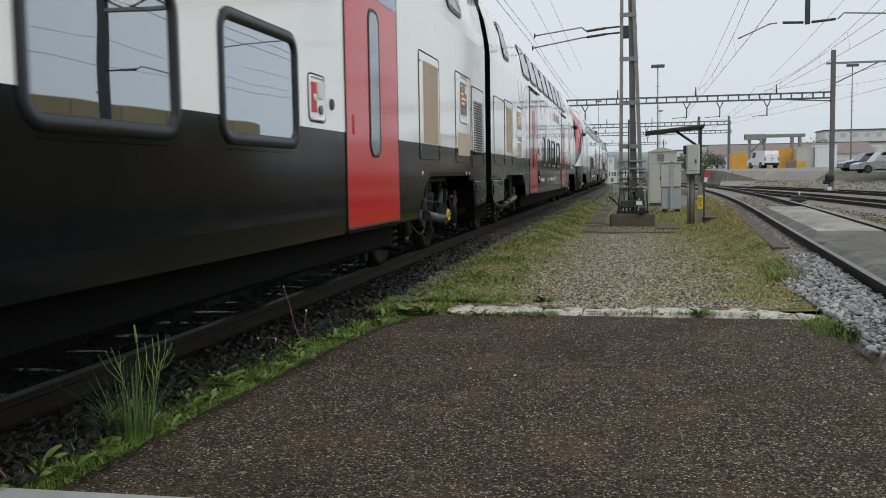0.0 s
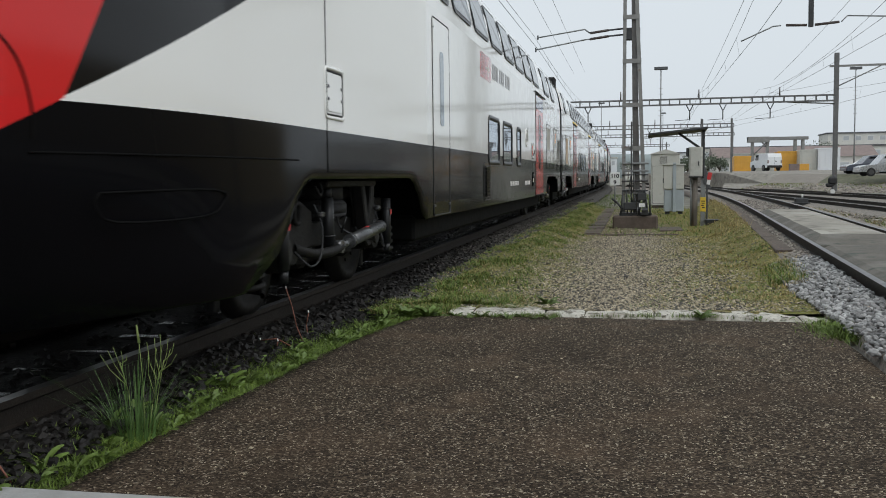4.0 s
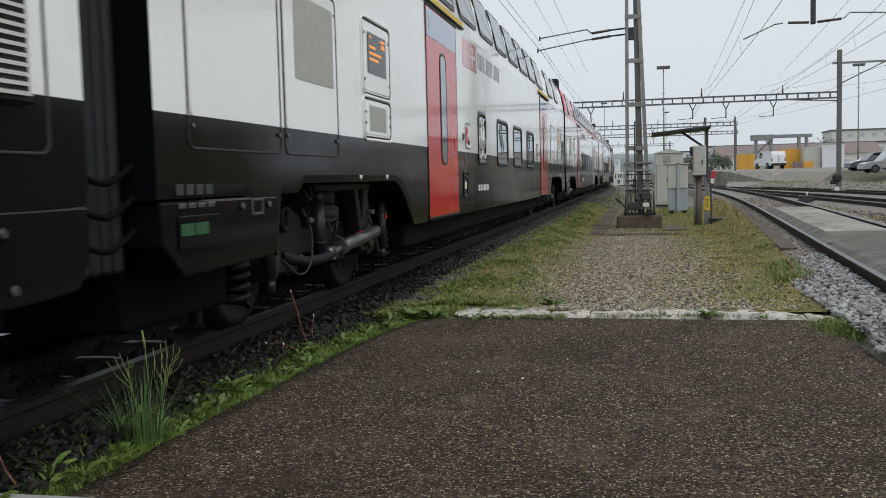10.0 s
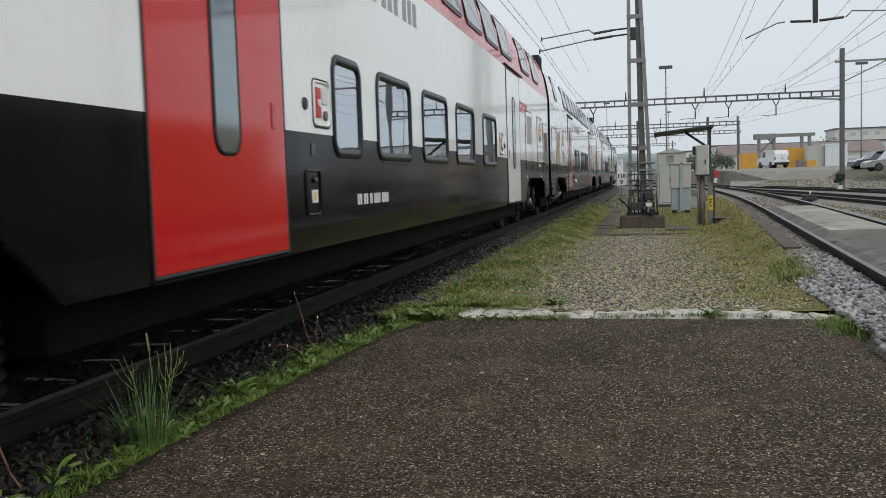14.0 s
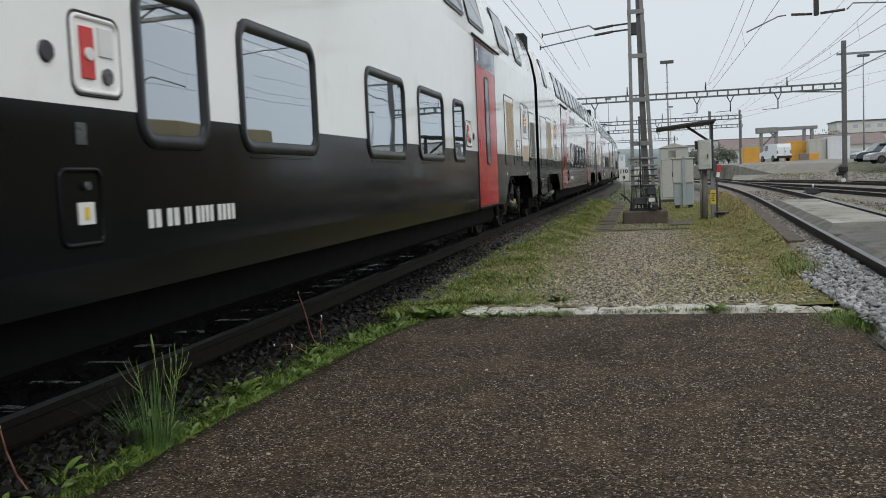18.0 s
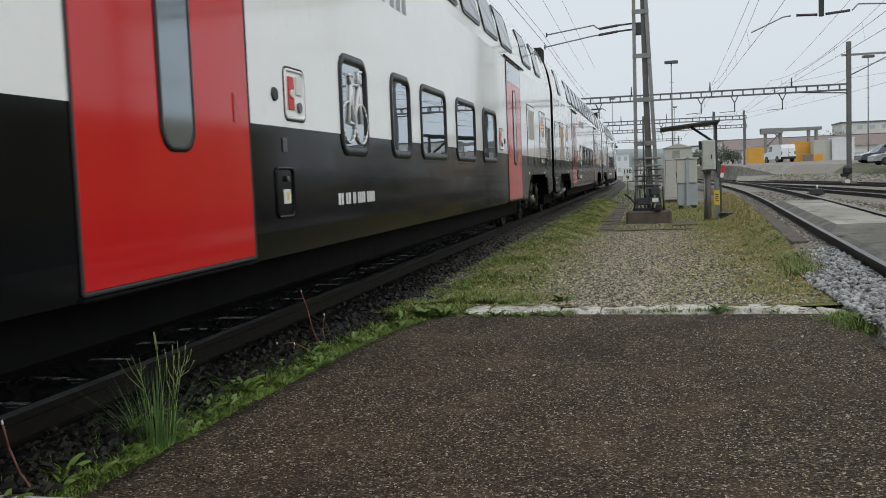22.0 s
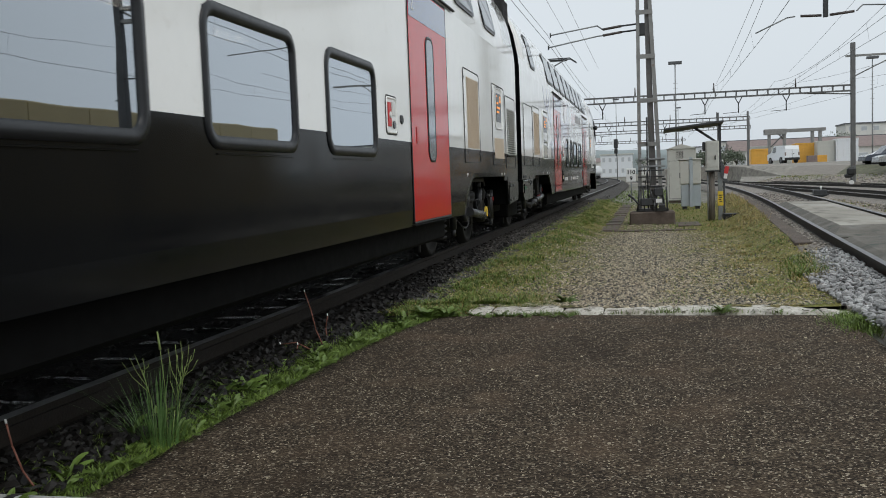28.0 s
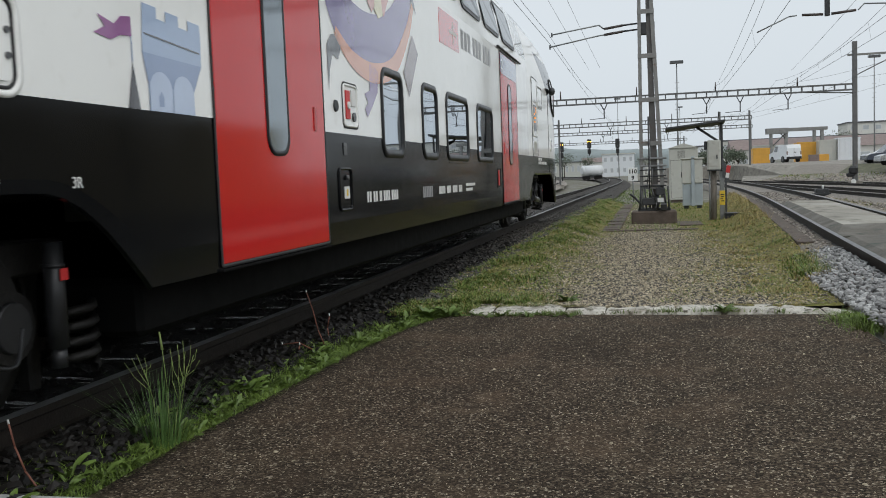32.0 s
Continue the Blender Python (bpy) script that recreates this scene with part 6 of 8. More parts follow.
def mast_leg(x0, x1, w):
    bm = bmesh.new()
    rings = []
    for z, x in ((0.36, x0), (9.4, x1)):
        rings.append([bm.verts.new((x + ox, oy, z)) for ox, oy in ((0, -0.16), (w, -0.16), (w, -0.14), (0.016, -0.14), (0.016, 0.14), (w, 0.14), (w, 0.16), (0, 0.16))])
    for i in range(8):
        bm.faces.new((rings[0][i], rings[0][(i + 1) % 8], rings[1][(i + 1) % 8], rings[1][i]))
    bmesh.ops.recalc_face_normals(bm, faces=bm.faces)
    return bm


part("mast_leg", mast_leg(-0.36, -0.31, 0.09), MASTGREY, mast)
part("mast_leg", mast_leg(0.21, -0.15, 0.10), MASTGREY, mast)
bm = bmesh.new()
ends = [[bm.verts.new((x, y, z)) for x, y in ((a, -0.11), (b, -0.11), (b, 0.11), (a, 0.11))] for a, b, z in ((-0.05, 0.14, 0.36), (-0.145, -0.05, 9.2))]
for i in range(4):
    bm.faces.new((ends[0][i], ends[0][(i + 1) % 4], ends[1][(i + 1) % 4], ends[1][i]))
bm.faces.new(ends[1])
bmesh.ops.recalc_face_normals(bm, faces=bm.faces)
part("mast_core", bm, MASTCORE, mast, "dark rolled steel core")
for i in range(7):
    z = 0.95 + i * 1.17
    part("batten", box(-0.365 + 0.005 * z, 0.32 - 0.038 * z, -0.175, -0.160, z, z + 0.12), MASTGREY, mast)
for z in (1.55, 1.75):
    part("clamp", box(-0.32, 0.36, -0.20, 0.18, z, z + 0.05, 0.008), GALV, mast)
part("foot_frame", box(-0.42, 0.44, -0.25, 0.25, 0.36, 0.44, 0.01), DARKMETAL, mast)
for x, lean in ((-0.38, 0.05), (-0.20, -0.03), (0.10, 0.04), (0.34, -0.08), (0.40, -0.02)):
    part("foot_strut", rod((x, -0.26, 0.40), (x + lean, -0.22, 1.02), 0.022, n=6), DARKMETAL, mast)
part("drive_box", box(-0.30, 0.16, -0.34, -0.20, 0.52, 0.72, 0.02), DARKMETAL, mast, "dark switch drive box")
part("drive_box", box(0.06, 0.30, -0.30, -0.18, 0.78, 0.98, 0.015), DARKMETAL, mast)
for z in (1.02, 1.28, 1.45):
    part("clamp", box(-0.36, 0.34, -0.22, -0.18, z, z + 0.035, 0.006), DARKMETAL, mast)
part("white_cable", chain([(-0.02, -0.27, 1.5), (-0.05, -0.33, 1.0), (0.06, -0.36, 0.6), (0.08, -0.36, 0.36)], 0.013), DAMPER, mast)
part("warning_plate", box(0.10, 0.26, -0.345, -0.335, 0.60, 0.70), SIGNWHITE, mast, "small white plate with unreadable marks")
part("sloped_plate", box(0.18, 0.34, -0.36, -0.20, 0.46, 0.62, 0.01, m=pose(0, 0, 0, 12, 0, 0)), DARKMETAL, mast)
part("earth_cable", chain([(-0.10, -0.22, 1.6), (-0.16, -0.26, 1.1), (-0.05, -0.26, 0.7), (0.0, -0.25, 0.40)], 0.014), DAMPER, mast)
part("cable_pipe", rod((-0.1, -0.21, 0.4), (-0.1, -0.21, 2.9), 0.022), DARKMETAL, mast)
part("lever", chain([(-0.34, -0.3, 0.55), (-0.48, -0.34, 0.72), (-0.62, -0.36, 0.84)], 0.03), DARKMETAL, mast)

arm = mast
part("bracket", box(-0.30, 0.12, -0.10, 0.10, 5.10, 5.42, 0.01), DARKMETAL, arm)
for z, knee, end in ((5.42, (-1.36, 0, 5.44), (-2.64, 0, 5.27)), (5.26, (-1.36, 0, 5.16), (-2.70, 0, 4.94))):
    part("tube", rod((-0.72, 0, z - 0.03), (-0.25, 0, z), 0.024), DARKMETAL, arm)
    part("insulator", chain([(-1.22, 0, z - 0.09), (-0.72, 0, z - 0.03)], 0.036, 10), INSUL, arm)
    part("tube", chain([(-1.22, 0, z - 0.09), knee, end], 0.019, 8), GALV, arm)
    part("clamp", rod((end[0], 0, end[2] - 0.06), (end[0], 0, end[2] + 0.06), 0.02), DARKMETAL, arm)

# ---- wires ----
def sag_wire(name, a, b, sag, r, label, n=10, drops=None):
    a, b = Vector(a), Vector(b)
    pts = [a.lerp(b, i / n) - Vector((0, 0, sag * 4 * (i / n) * (1 - i / n))) for i in range(n + 1)]
    return tagged(obj(name, tube(pts, r, 5), WIRE), label, "wire", group="overhead wires")


def overhead(fx, poles, z, label, off=0.0, up=0.95, sag=0.6):
    for i, (ya, yb) in enumerate(zip(poles, poles[1:])):
        s0, s1 = (0.15 if i % 2 else -0.15), (-0.15 if i % 2 else 0.15)
        a, b = (fx(ya) + off + s0, ya, z), (fx(yb) + off + s1, yb, z)
        w = sag_wire("contact_wire", a, b, 0.02, 0.008, label)
        sag_wire("messenger_wire", (fx(ya) + off, ya, z + up), (fx(yb) + off, yb, z + up), sag, 0.007, label)
        n = 6
        for k in range(1, n):
            f = k / n
            x = a[0] + (b[0] - a[0]) * f
            zz = z + up - sag * 4 * f * (1 - f)
            part("dropper", rod((x, ya + (yb - ya) * f, z), (fx(ya) + off + (fx(yb) - fx(ya)) * f, ya + (yb - ya) * f, zz), 0.004, n=4), WIRE, w)


overhead(main_x, [-37, 34.6, 65, 100, 135, 185, 245], 5.85, "thin copper contact wire over the main track", up=0.50, sag=0.216)
overhead(lambda y: 2.95 + 0.0163 * y, [-30, 29, 60, 95, 125], 5.30, "thin copper contact wire over the siding")
overhead(lambda y: 7.3 + 0.004 * y, [-5, 30, 60, 95, 120], 5.4, "thin copper contact wire over the yard")
overhead(FAR[1][0], [-5, 30, 60, 95, 120], 5.3, "thin copper contact wire over the yard")
for a, b in (((-3.2, -30, 8.1), (-3.9, 62, 7.9)), ((-2.7, -30, 8.3), (-3.2, 62, 8.0)), ((2.1, -4, 6.6), (4.1, 60, 6.4)), ((6.0, 4, 5.6), (7.2, 60, 5.5)), ((13.0, 40, 6.3), (8.0, 60, 6.1)), ((5.2, 0, 7.4), (8.4, 60, 6.9))):
    sag_wire("feeder_wire", a, b, 0.3, 0.007, "thin feeder wire above the yard")


# ---- gantries ----
def gantry(y, x0, x1, z, masts, hang, label, top=2.0):
    g = thing("gantry", label, "gantry", pose(0, y, 0), group="yard gantries")
    for name, zz in (("top_chord", z + 0.34), ("bottom_chord", z)):
        part(name, box(x0, x1, -0.12, 0.12, zz, zz + 0.09), GANTRYGREY, g)
    n = int((x1 - x0) / 0.62)
    for i in range(n + 1):
        x = x0 + (x1 - x0) * i / n
        b = part("post", box(-0.035, 0.035, -0.10, 0.10, 0.09, 0.34) if "gpost" not in MESHES else None, GANTRYGREY, g, key="gpost")
        b.location = (x, 0, z)
    w = 0.13 if y < 80 else 0.09
    for x in masts:
        part("mast", box(x - w, x + w, -0.13, 0.13, -0.4, z + top, 0.02), GANTRYGREY, g)
        part("foot", box(x - 0.35, x + 0.35, -0.35, 0.35, -0.4, 0.05, 0.03), CONCRETE, g)
    for x in hang:
        bm = bmesh.new()
        add_rod(bm, (x - 0.2, 0, z), (x - 0.03, 0, z - 0.35), 0.03)
        add_rod(bm, (x + 0.2, 0, z), (x + 0.03, 0, z - 0.35), 0.03)
        add_rod(bm, (x, 0, z - 0.3), (x, 0, z - 0.95), 0.035)
        add_rod(bm, (x, 0, z - 0.9), (x - 0.9, 0, z - 0.95), 0.018)
        part("hanger", bm, DARKMETAL, g)
    for i in range(4):
        x = x0 + (x1 - x0) * (i + 0.7) / 4.4
        part("insulator", rod((x, 0, z + 0.43), (x, 0, z + 0.95), 0.05, 0.03), INSUL, g)
    return g


g1 = gantry(60, -9.0, 12.1, 5.50, [12.0], [-2.9, 3.4, 5.4, 8.2], "long grey lattice gantry across the yard tracks", top=2.9)
part("stay", rod((12.0, 0, 5.35), (9.2, 0, 5.52), 0.04), MASTGREY, g1)
part("cross_arm", box(11.6, 16.5, -0.06, 0.06, 7.55, 7.67), MASTGREY, g1)
part("stay", rod((12.1, 0, 6.4), (14.5, 0, 7.55), 0.035), MASTGREY, g1)
gantry(95, -10.0, 9.6, 5.75, [-9.2, 6.6, 9.4], [-4, 1.5], "grey lattice gantry further along the yard", top=0.9)
gantry(120, -13.0, 12.2, 5.95, [-12.5, 12.0], [-6, 2], "grey lattice gantry at the yard's far end", top=0.9)
gantry(165, -18.0, 6.0, 6.1, [-17.5, 5.5], [-6, -2], "grey lattice gantry far down the line", top=0.8)

# the arm above the siding that hangs into view
da = thing("drop_post", "dark drop post with insulated cross arms over the siding", "drop post", pose(4.54, 26.0, -0.46))
part("post", box(-0.06, 0.06, -0.06, 0.06, 5.45, 7.2, 0.01), DARKMETAL, da)
part("insulator", rod((-0.62, 0, 5.52), (-0.10, 0, 5.50), 0.036, n=10), INSUL, da)
part("insulator", rod((0.10, 0, 5.50), (0.70, 0, 5.55), 0.036, n=10), INSUL, da)
part("arm", chain([(-0.75, 0, 5.52), (-0.95, 0, 5.50), (-1.75, 0, 5.15)], 0.018), GALV, da)
part("arm", chain([(0.75, 0, 5.55), (0.9, 0, 5.70), (3.4, 0, 5.55)], 0.018), GALV, da)
for z_ in (6.78, 7.16):
    part("carrier_beam", box(-0.5, 7.0, -0.12, 0.12, z_, z_ + 0.10), MASTGREY, da)
for i in range(9):
    part("beam_strut", rod((-0.4 + i * 0.82, 0, 6.84 + 0.36 * (i % 2)), (0.42 + i * 0.82, 0, 7.20 - 0.36 * (i % 2)), 0.035, n=6), MASTGREY, da)
part("bracket_tube", rod((6.90, 0, 5.02), (6.45, 0, 5.02), 0.024), DARKMETAL, da)
part("insulator", rod((6.45, 0, 5.02), (5.95, 0, 5.02), 0.040, n=10), INSUL, da)
part("bracket_tube", chain([(5.95, 0, 5.02), (5.76, 0, 5.10), (4.58, 0, 4.76)], 0.022, 8), GALV, da)
part("bracket_tube", chain([(6.9, 0, 4.35), (7.25, 0, 4.38)], 0.03, 6), DARKMETAL, da)
part("mast", box(6.86, 7.12, -0.13, 0.13, -0.4, 9.0), DARKMETAL, da)

# ---- cabinets and the telephone post ----
cab = thing("relay_cabinet", "tall pale grey relay cabinet with a peaked roof", "cabinet", pose(1.36, 42.0, -0.30))
part("body", box(-0.62, 0.60, -0.35, 0.35, 0.12, 2.38, 0.02), CABGREY, cab)
part("plinth", box(-0.58, 0.56, -0.31, 0.31, 0.0, 0.14), CONC_D, cab)
bm = bmesh.new()
vs = [bm.verts.new(p) for p in ((-0.66, -0.40, 2.38), (0.64, -0.40, 2.38), (0.64, 0.40, 2.38), (-0.66, 0.40, 2.38), (-0.01, -0.40, 2.58), (-0.01, 0.40, 2.58))]
for f in ((0, 1, 4), (2, 3, 5), (0, 4, 5, 3), (1, 2, 5, 4), (0, 3, 2, 1)):
    bm.faces.new([vs[i] for i in f])
part("roof", bm, CABGREY, cab)
part("vent_back", box(-0.26, 0.06, -0.356, -0.352, 1.94, 2.26), SEAM, cab)
for i in range(7):
    part("vent_slat", box(-0.26, 0.06, -0.372, -0.350, 1.95 + i * 0.045, 1.973 + i * 0.045), CABGREY, cab)
part("door_seam", ring(-0.56, 0.54, 0.2, 1.86, 0.02, 0.012, 0, 0.003), SEAM, cab).matrix_basis = pose(0, -0.352, 0, 0, 0, -90)
part("handle", box(0.28, 0.33, -0.385, -0.35, 1.05, 1.28, 0.01), DARKMETAL, cab)

jb = thing("junction_box", "blue-grey cable junction box with double doors", "cabinet", pose(1.42, 34.8, -0.30))
part("lower_body", box(-0.34, 0.36, -0.22, 0.22, 0.12, 0.92, 0.015), CABBLUE, jb)
part("upper_body", box(-0.37, 0.36, -0.25, 0.24, 0.92, 1.80, 0.015), CABGREY, jb)
part("door", box(-0.36, -0.04, -0.262, -0.250, 0.95, 1.78, 0.004), CABGREY, jb)
part("door", box(0.08, 0.35, -0.262, -0.250, 0.95, 1.78, 0.004), CABGREY, jb)
part("lid", box(-0.42, 0.42, -0.30, 0.28, 1.80, 1.85, 0.01), CABGREY, jb)
part("centre_post", box(-0.04, 0.08, -0.30, -0.25, 0.1, 1.90, 0.01), CABBLUE, jb)
for x in (-0.22, 0.24):
    part("foot", box(x - 0.08, x + 0.08, -0.15, 0.15, -0.02, 0.12), DARKMETAL, jb)
part("handle", box(-0.39, -0.36, -0.29, -0.24, 1.15, 1.35, 0.008), DARKMETAL, jb)

tel = thing("telephone_post", "weathered post with a grey telephone box under a slanting dark roof", "telephone post", pose(1.66, 26.7, -0.30))
part("timber_post", rod((0.0, 0.06, -0.1), (0.02, 0.06, 1.45), 0.085, 0.08, 12), WOODPOST, tel)
part("thin_tube", rod((-0.10, -0.02, 0.0), (-0.10, -0.02, 1.45), 0.022), GALV, tel)
part("steel_channel", box(0.17, 0.29, -0.06, 0.06, -0.05, 1.35, 0.008), GALV, tel)
part("steel_channel", box(0.31, 0.36, -0.06, 0.06, 0.0, 1.25, 0.008), DAMPER, tel)
part("yellow_plate", box(0.155, 0.305, -0.080, -0.064, 0.42, 0.82, 0.006), YELLOW, tel, "yellow warning plate with unreadable marks")
bm = bmesh.new()
for i, (a, b, z) in enumerate(((0.18, 0.28, 0.70), (0.19, 0.27, 0.64), (0.18, 0.25, 0.58), (0.20, 0.28, 0.52))):
    add_box(bm, a, b, -0.084, -0.081, z, z + 0.025)
part("plate_marks", bm, SIGNBLACK, tel)
part("telephone_box", box(-0.16, 0.20, -0.20, 0.02, 1.40, 2.22, 0.02), CABGREY, tel)
part("box_door", box(-0.13, 0.17, -0.212, -0.200, 1.50, 2.17, 0.006), CABGREY, tel)
part("box_handle", box(0.08, 0.11, -0.235, -0.212, 1.70, 1.82, 0.006), DARKMETAL, tel)
part("box_base", box(-0.17, 0.21, -0.21, 0.03, 1.37, 1.405, 0.006), DARKMETAL, tel)
part("side_lock", box(-0.24, -0.16, -0.14, -0.06, 1.95, 2.2, 0.02), DARKMETAL, tel)
part("roof_post", box(0.20, 0.27, -0.04, 0.04, 1.30, 2.70, 0.008), DARKMETAL, tel)
part("roof_strut", rod((0.20, 0.0, 2.15), (-0.45, 0.0, 2.62), 0.035), DARKMETAL, tel)
bm = bmesh.new()
add_box(bm, -1.28, 0.32, -0.45, 0.40, -0.03, 0.03, 0.01, pose(0, 0, 2.68, -3, -5.5, 0))
part("roof", bm, DARKMETAL, tel, "dark sheet roof")
bm = bmesh.new()
vs = [bm.verts.new(p) for p in ((0.24, -0.10, 1.20), (0.44, -0.10, 1.02), (0.36, -0.10, 1.48), (0.24, -0.10, 1.72), (0.24, -0.09, 1.20), (0.44, -0.09, 1.02), (0.36, -0.09, 1.48), (0.24, -0.09, 1.72))]
for f in ((0, 1, 2, 3), (7, 6, 5, 4), (0, 4, 5, 1), (1, 5, 6, 2), (2, 6, 7, 3), (3, 7, 4, 0)):
    bm.faces.new([vs[i] for i in f])
part("marker_flag", bm, DAMPER, tel, "grey bent marker plate")
part("red_flag", box(0.04, 0.15, -0.115, -0.102, 1.36, 1.56, 0.0, pose(0, 0, 0, 0, 12, 0)), SIGNRED, tel, "red marker plate")
part("white_flag", box(0.06, 0.15, -0.115, -0.102, 1.22, 1.355, 0.0, pose(0, 0, 0, 0, 12, 0)), SIGNWHITE, tel, "white marker plate")
pl = thing("pull_box", "small dark cast box on the grass", "box", pose(2.10, 26.6, -0.30))
part("body", box(-0.14, 0.22, -0.2, 0.2, 0.0, 0.17, 0.02), DARKMETAL, pl)
part("lid", box(-0.17, 0.25, -0.23, 0.23, 0.17, 0.205, 0.01), DARKMETAL, pl)
tagged(obj("cover_slab", box(0.62, 1.25, 24.2, 25.9, -0.33, -0.262, 0.01), CONC_D), "flat dark concrete cover slab in the gravel", "slab")
tagged(obj("cable_duct_cover", box(-1.35, 1.05, 22.5, 22.75, -0.33, -0.262, 0.01), CONC_D), "long low concrete duct cover across the path", "slab")

duct = thing("cable_trough", "flat worn concrete trough covers running along the path", "slab")
for i in range(24):
    part("trough_cover", box(-1.22, -0.80, 22.9 + i * 0.75, 23.63 + i * 0.75, -0.36, -0.255 + 0.01 * math.sin(i * 2.7), 0.01), CONC_D, duct)

sign = thing("distance_sign", "white kilometre sign reading 110 over 9 on a post", "sign", pose(-0.90, 45.0, -0.30))
part("post", rod((0.0, 0.03, 0), (0.0, 0.03, 1.55), 0.03), GALV, sign)
part("board", box(-0.22, 0.22, -0.01, 0.01, 0.98, 1.62, 0.008), SIGNWHITE, sign)
FRONT = Matrix(((1, 0, 0, 0), (0, 0, -1, 0), (0, 1, 0, 0), (0, 0, 0, 1)))
text_mesh("110", 0.26, Matrix.Translation((-0.20, -0.013, 1.35)) @ FRONT, SIGNBLACK, sign, "number", bold=0.010)
text_mesh("9", 0.26, Matrix.Translation((-0.065, -0.013, 1.05)) @ FRONT, SIGNBLACK, sign, "number", bold=0.010)

# ---- crossing slab between the siding's rails ----
for y0, y1, z, ramp_end in ((7.0, 14.68, 0.065, 0.0), (14.74, 26.8, 0.17, 1.0)):
    bm = bmesh.new()
    rows = []
    ys = [y0 + (y1 - y0) * i / 12 for i in range(13)]
    if ramp_end:
        ys = [y0, y0 + ramp_end] + [y for y in ys if y > y0 + ramp_end + 0.3]
    for y in ys:
        c = right_x(y)
        h = z - 0.11 if ramp_end and y == y0 else z
        chip = 0.03 * noise.noise((y * 2.1, 4, 1))
        rows.append([bm.verts.new((c + dx, y, zz)) for dx, zz in ((-0.62, -0.05), (-0.60, h - 0.09 if h == z else h), (-0.37 + chip, h), (0.0, h + 0.008), (0.62, h), (0.64, -0.05))])
    for i, (a, b) in enumerate(zip(rows, rows[1:])):
        for k in range(5):
            # far slab: top faces paler than its bevels and near slope
            bm.faces.new((a[k], a[k + 1], b[k + 1], b[k])).material_index = 1 if ramp_end and i > 0 and k in (2, 3) else 0
    bm.faces.new(rows[0])
    bm.faces.new(rows[-1][::-1])
    tagged(obj("crossing_slab", bm, [SLAB, SLABTOP]), "weathered concrete crossing slab between the rails", "slab", group="crossing slabs")
trough = thing("concrete_edging", "low brownish concrete trough covers beside the siding", "edging", kind="structure")
for i in range(22):
    y0, y1 = 13.9 + i, 14.885 + i
    bm = bmesh.new()
    vs = []
    for y in (y0, y1):
        x = right_x(y) - 0.7525
        vs.append([bm.verts.new((x + o, y, z)) for o, z in ((-0.46, -0.15), (-0.46, 0.043), (-0.45, 0.053), (-0.23, 0.053), (-0.22, 0.043), (-0.22, -0.15))])
    for k in range(5):
        bm.faces.new((vs[0][k], vs[1][k], vs[1][k + 1], vs[0][k + 1]))
    bm.faces.new(vs[0])
    bm.faces.new(vs[1][::-1])
    bmesh.ops.recalc_face_normals(bm, faces=bm.faces)
    part("trough_cover", bm, CONC_D, trough)

# grey concrete block at the photographer's feet
blk = thing("concrete_kerb", "pale grey kerb stones lying at the asphalt's near edge", "kerb stone", pose(0, 0, -0.03), kind="structure")
part("kerb_stone", box(-3.0, -1.335, 2.55, 2.995, -0.12, 0.05, 0.02, pose(0, 0, 0, 0, 0, 0.8)), CONC_P, blk)
part("kerb_stone", box(-1.31, -0.60, 2.50, 2.925, -0.12, 0.025, 0.02, pose(0, 0, 0, 0, 0, 0.5)), CONC_P, blk)

# ---- background ----
def container(x, y, z, w, h, m, label, ribs=9, d=2.5):
    c = thing("container", label, "container", pose(x, y, z), group="containers in the depot")
    part("shell", box(0, w, 0, d, 0, h, 0.02), m, c)
    for i in range(ribs):
        part("rib", box(w * (i + 0.3) / ribs, w * (i + 0.65) / ribs, -0.035, 0.0, 0.12, h - 0.12), m, c)
    part("frame_rail", box(-0.03, w + 0.03, -0.05, 0.0, h - 0.12, h + 0.02), m, c)
    part("frame_rail", box(-0.03, w + 0.03, -0.05, 0.0, -0.02, 0.12), m, c)
    return c


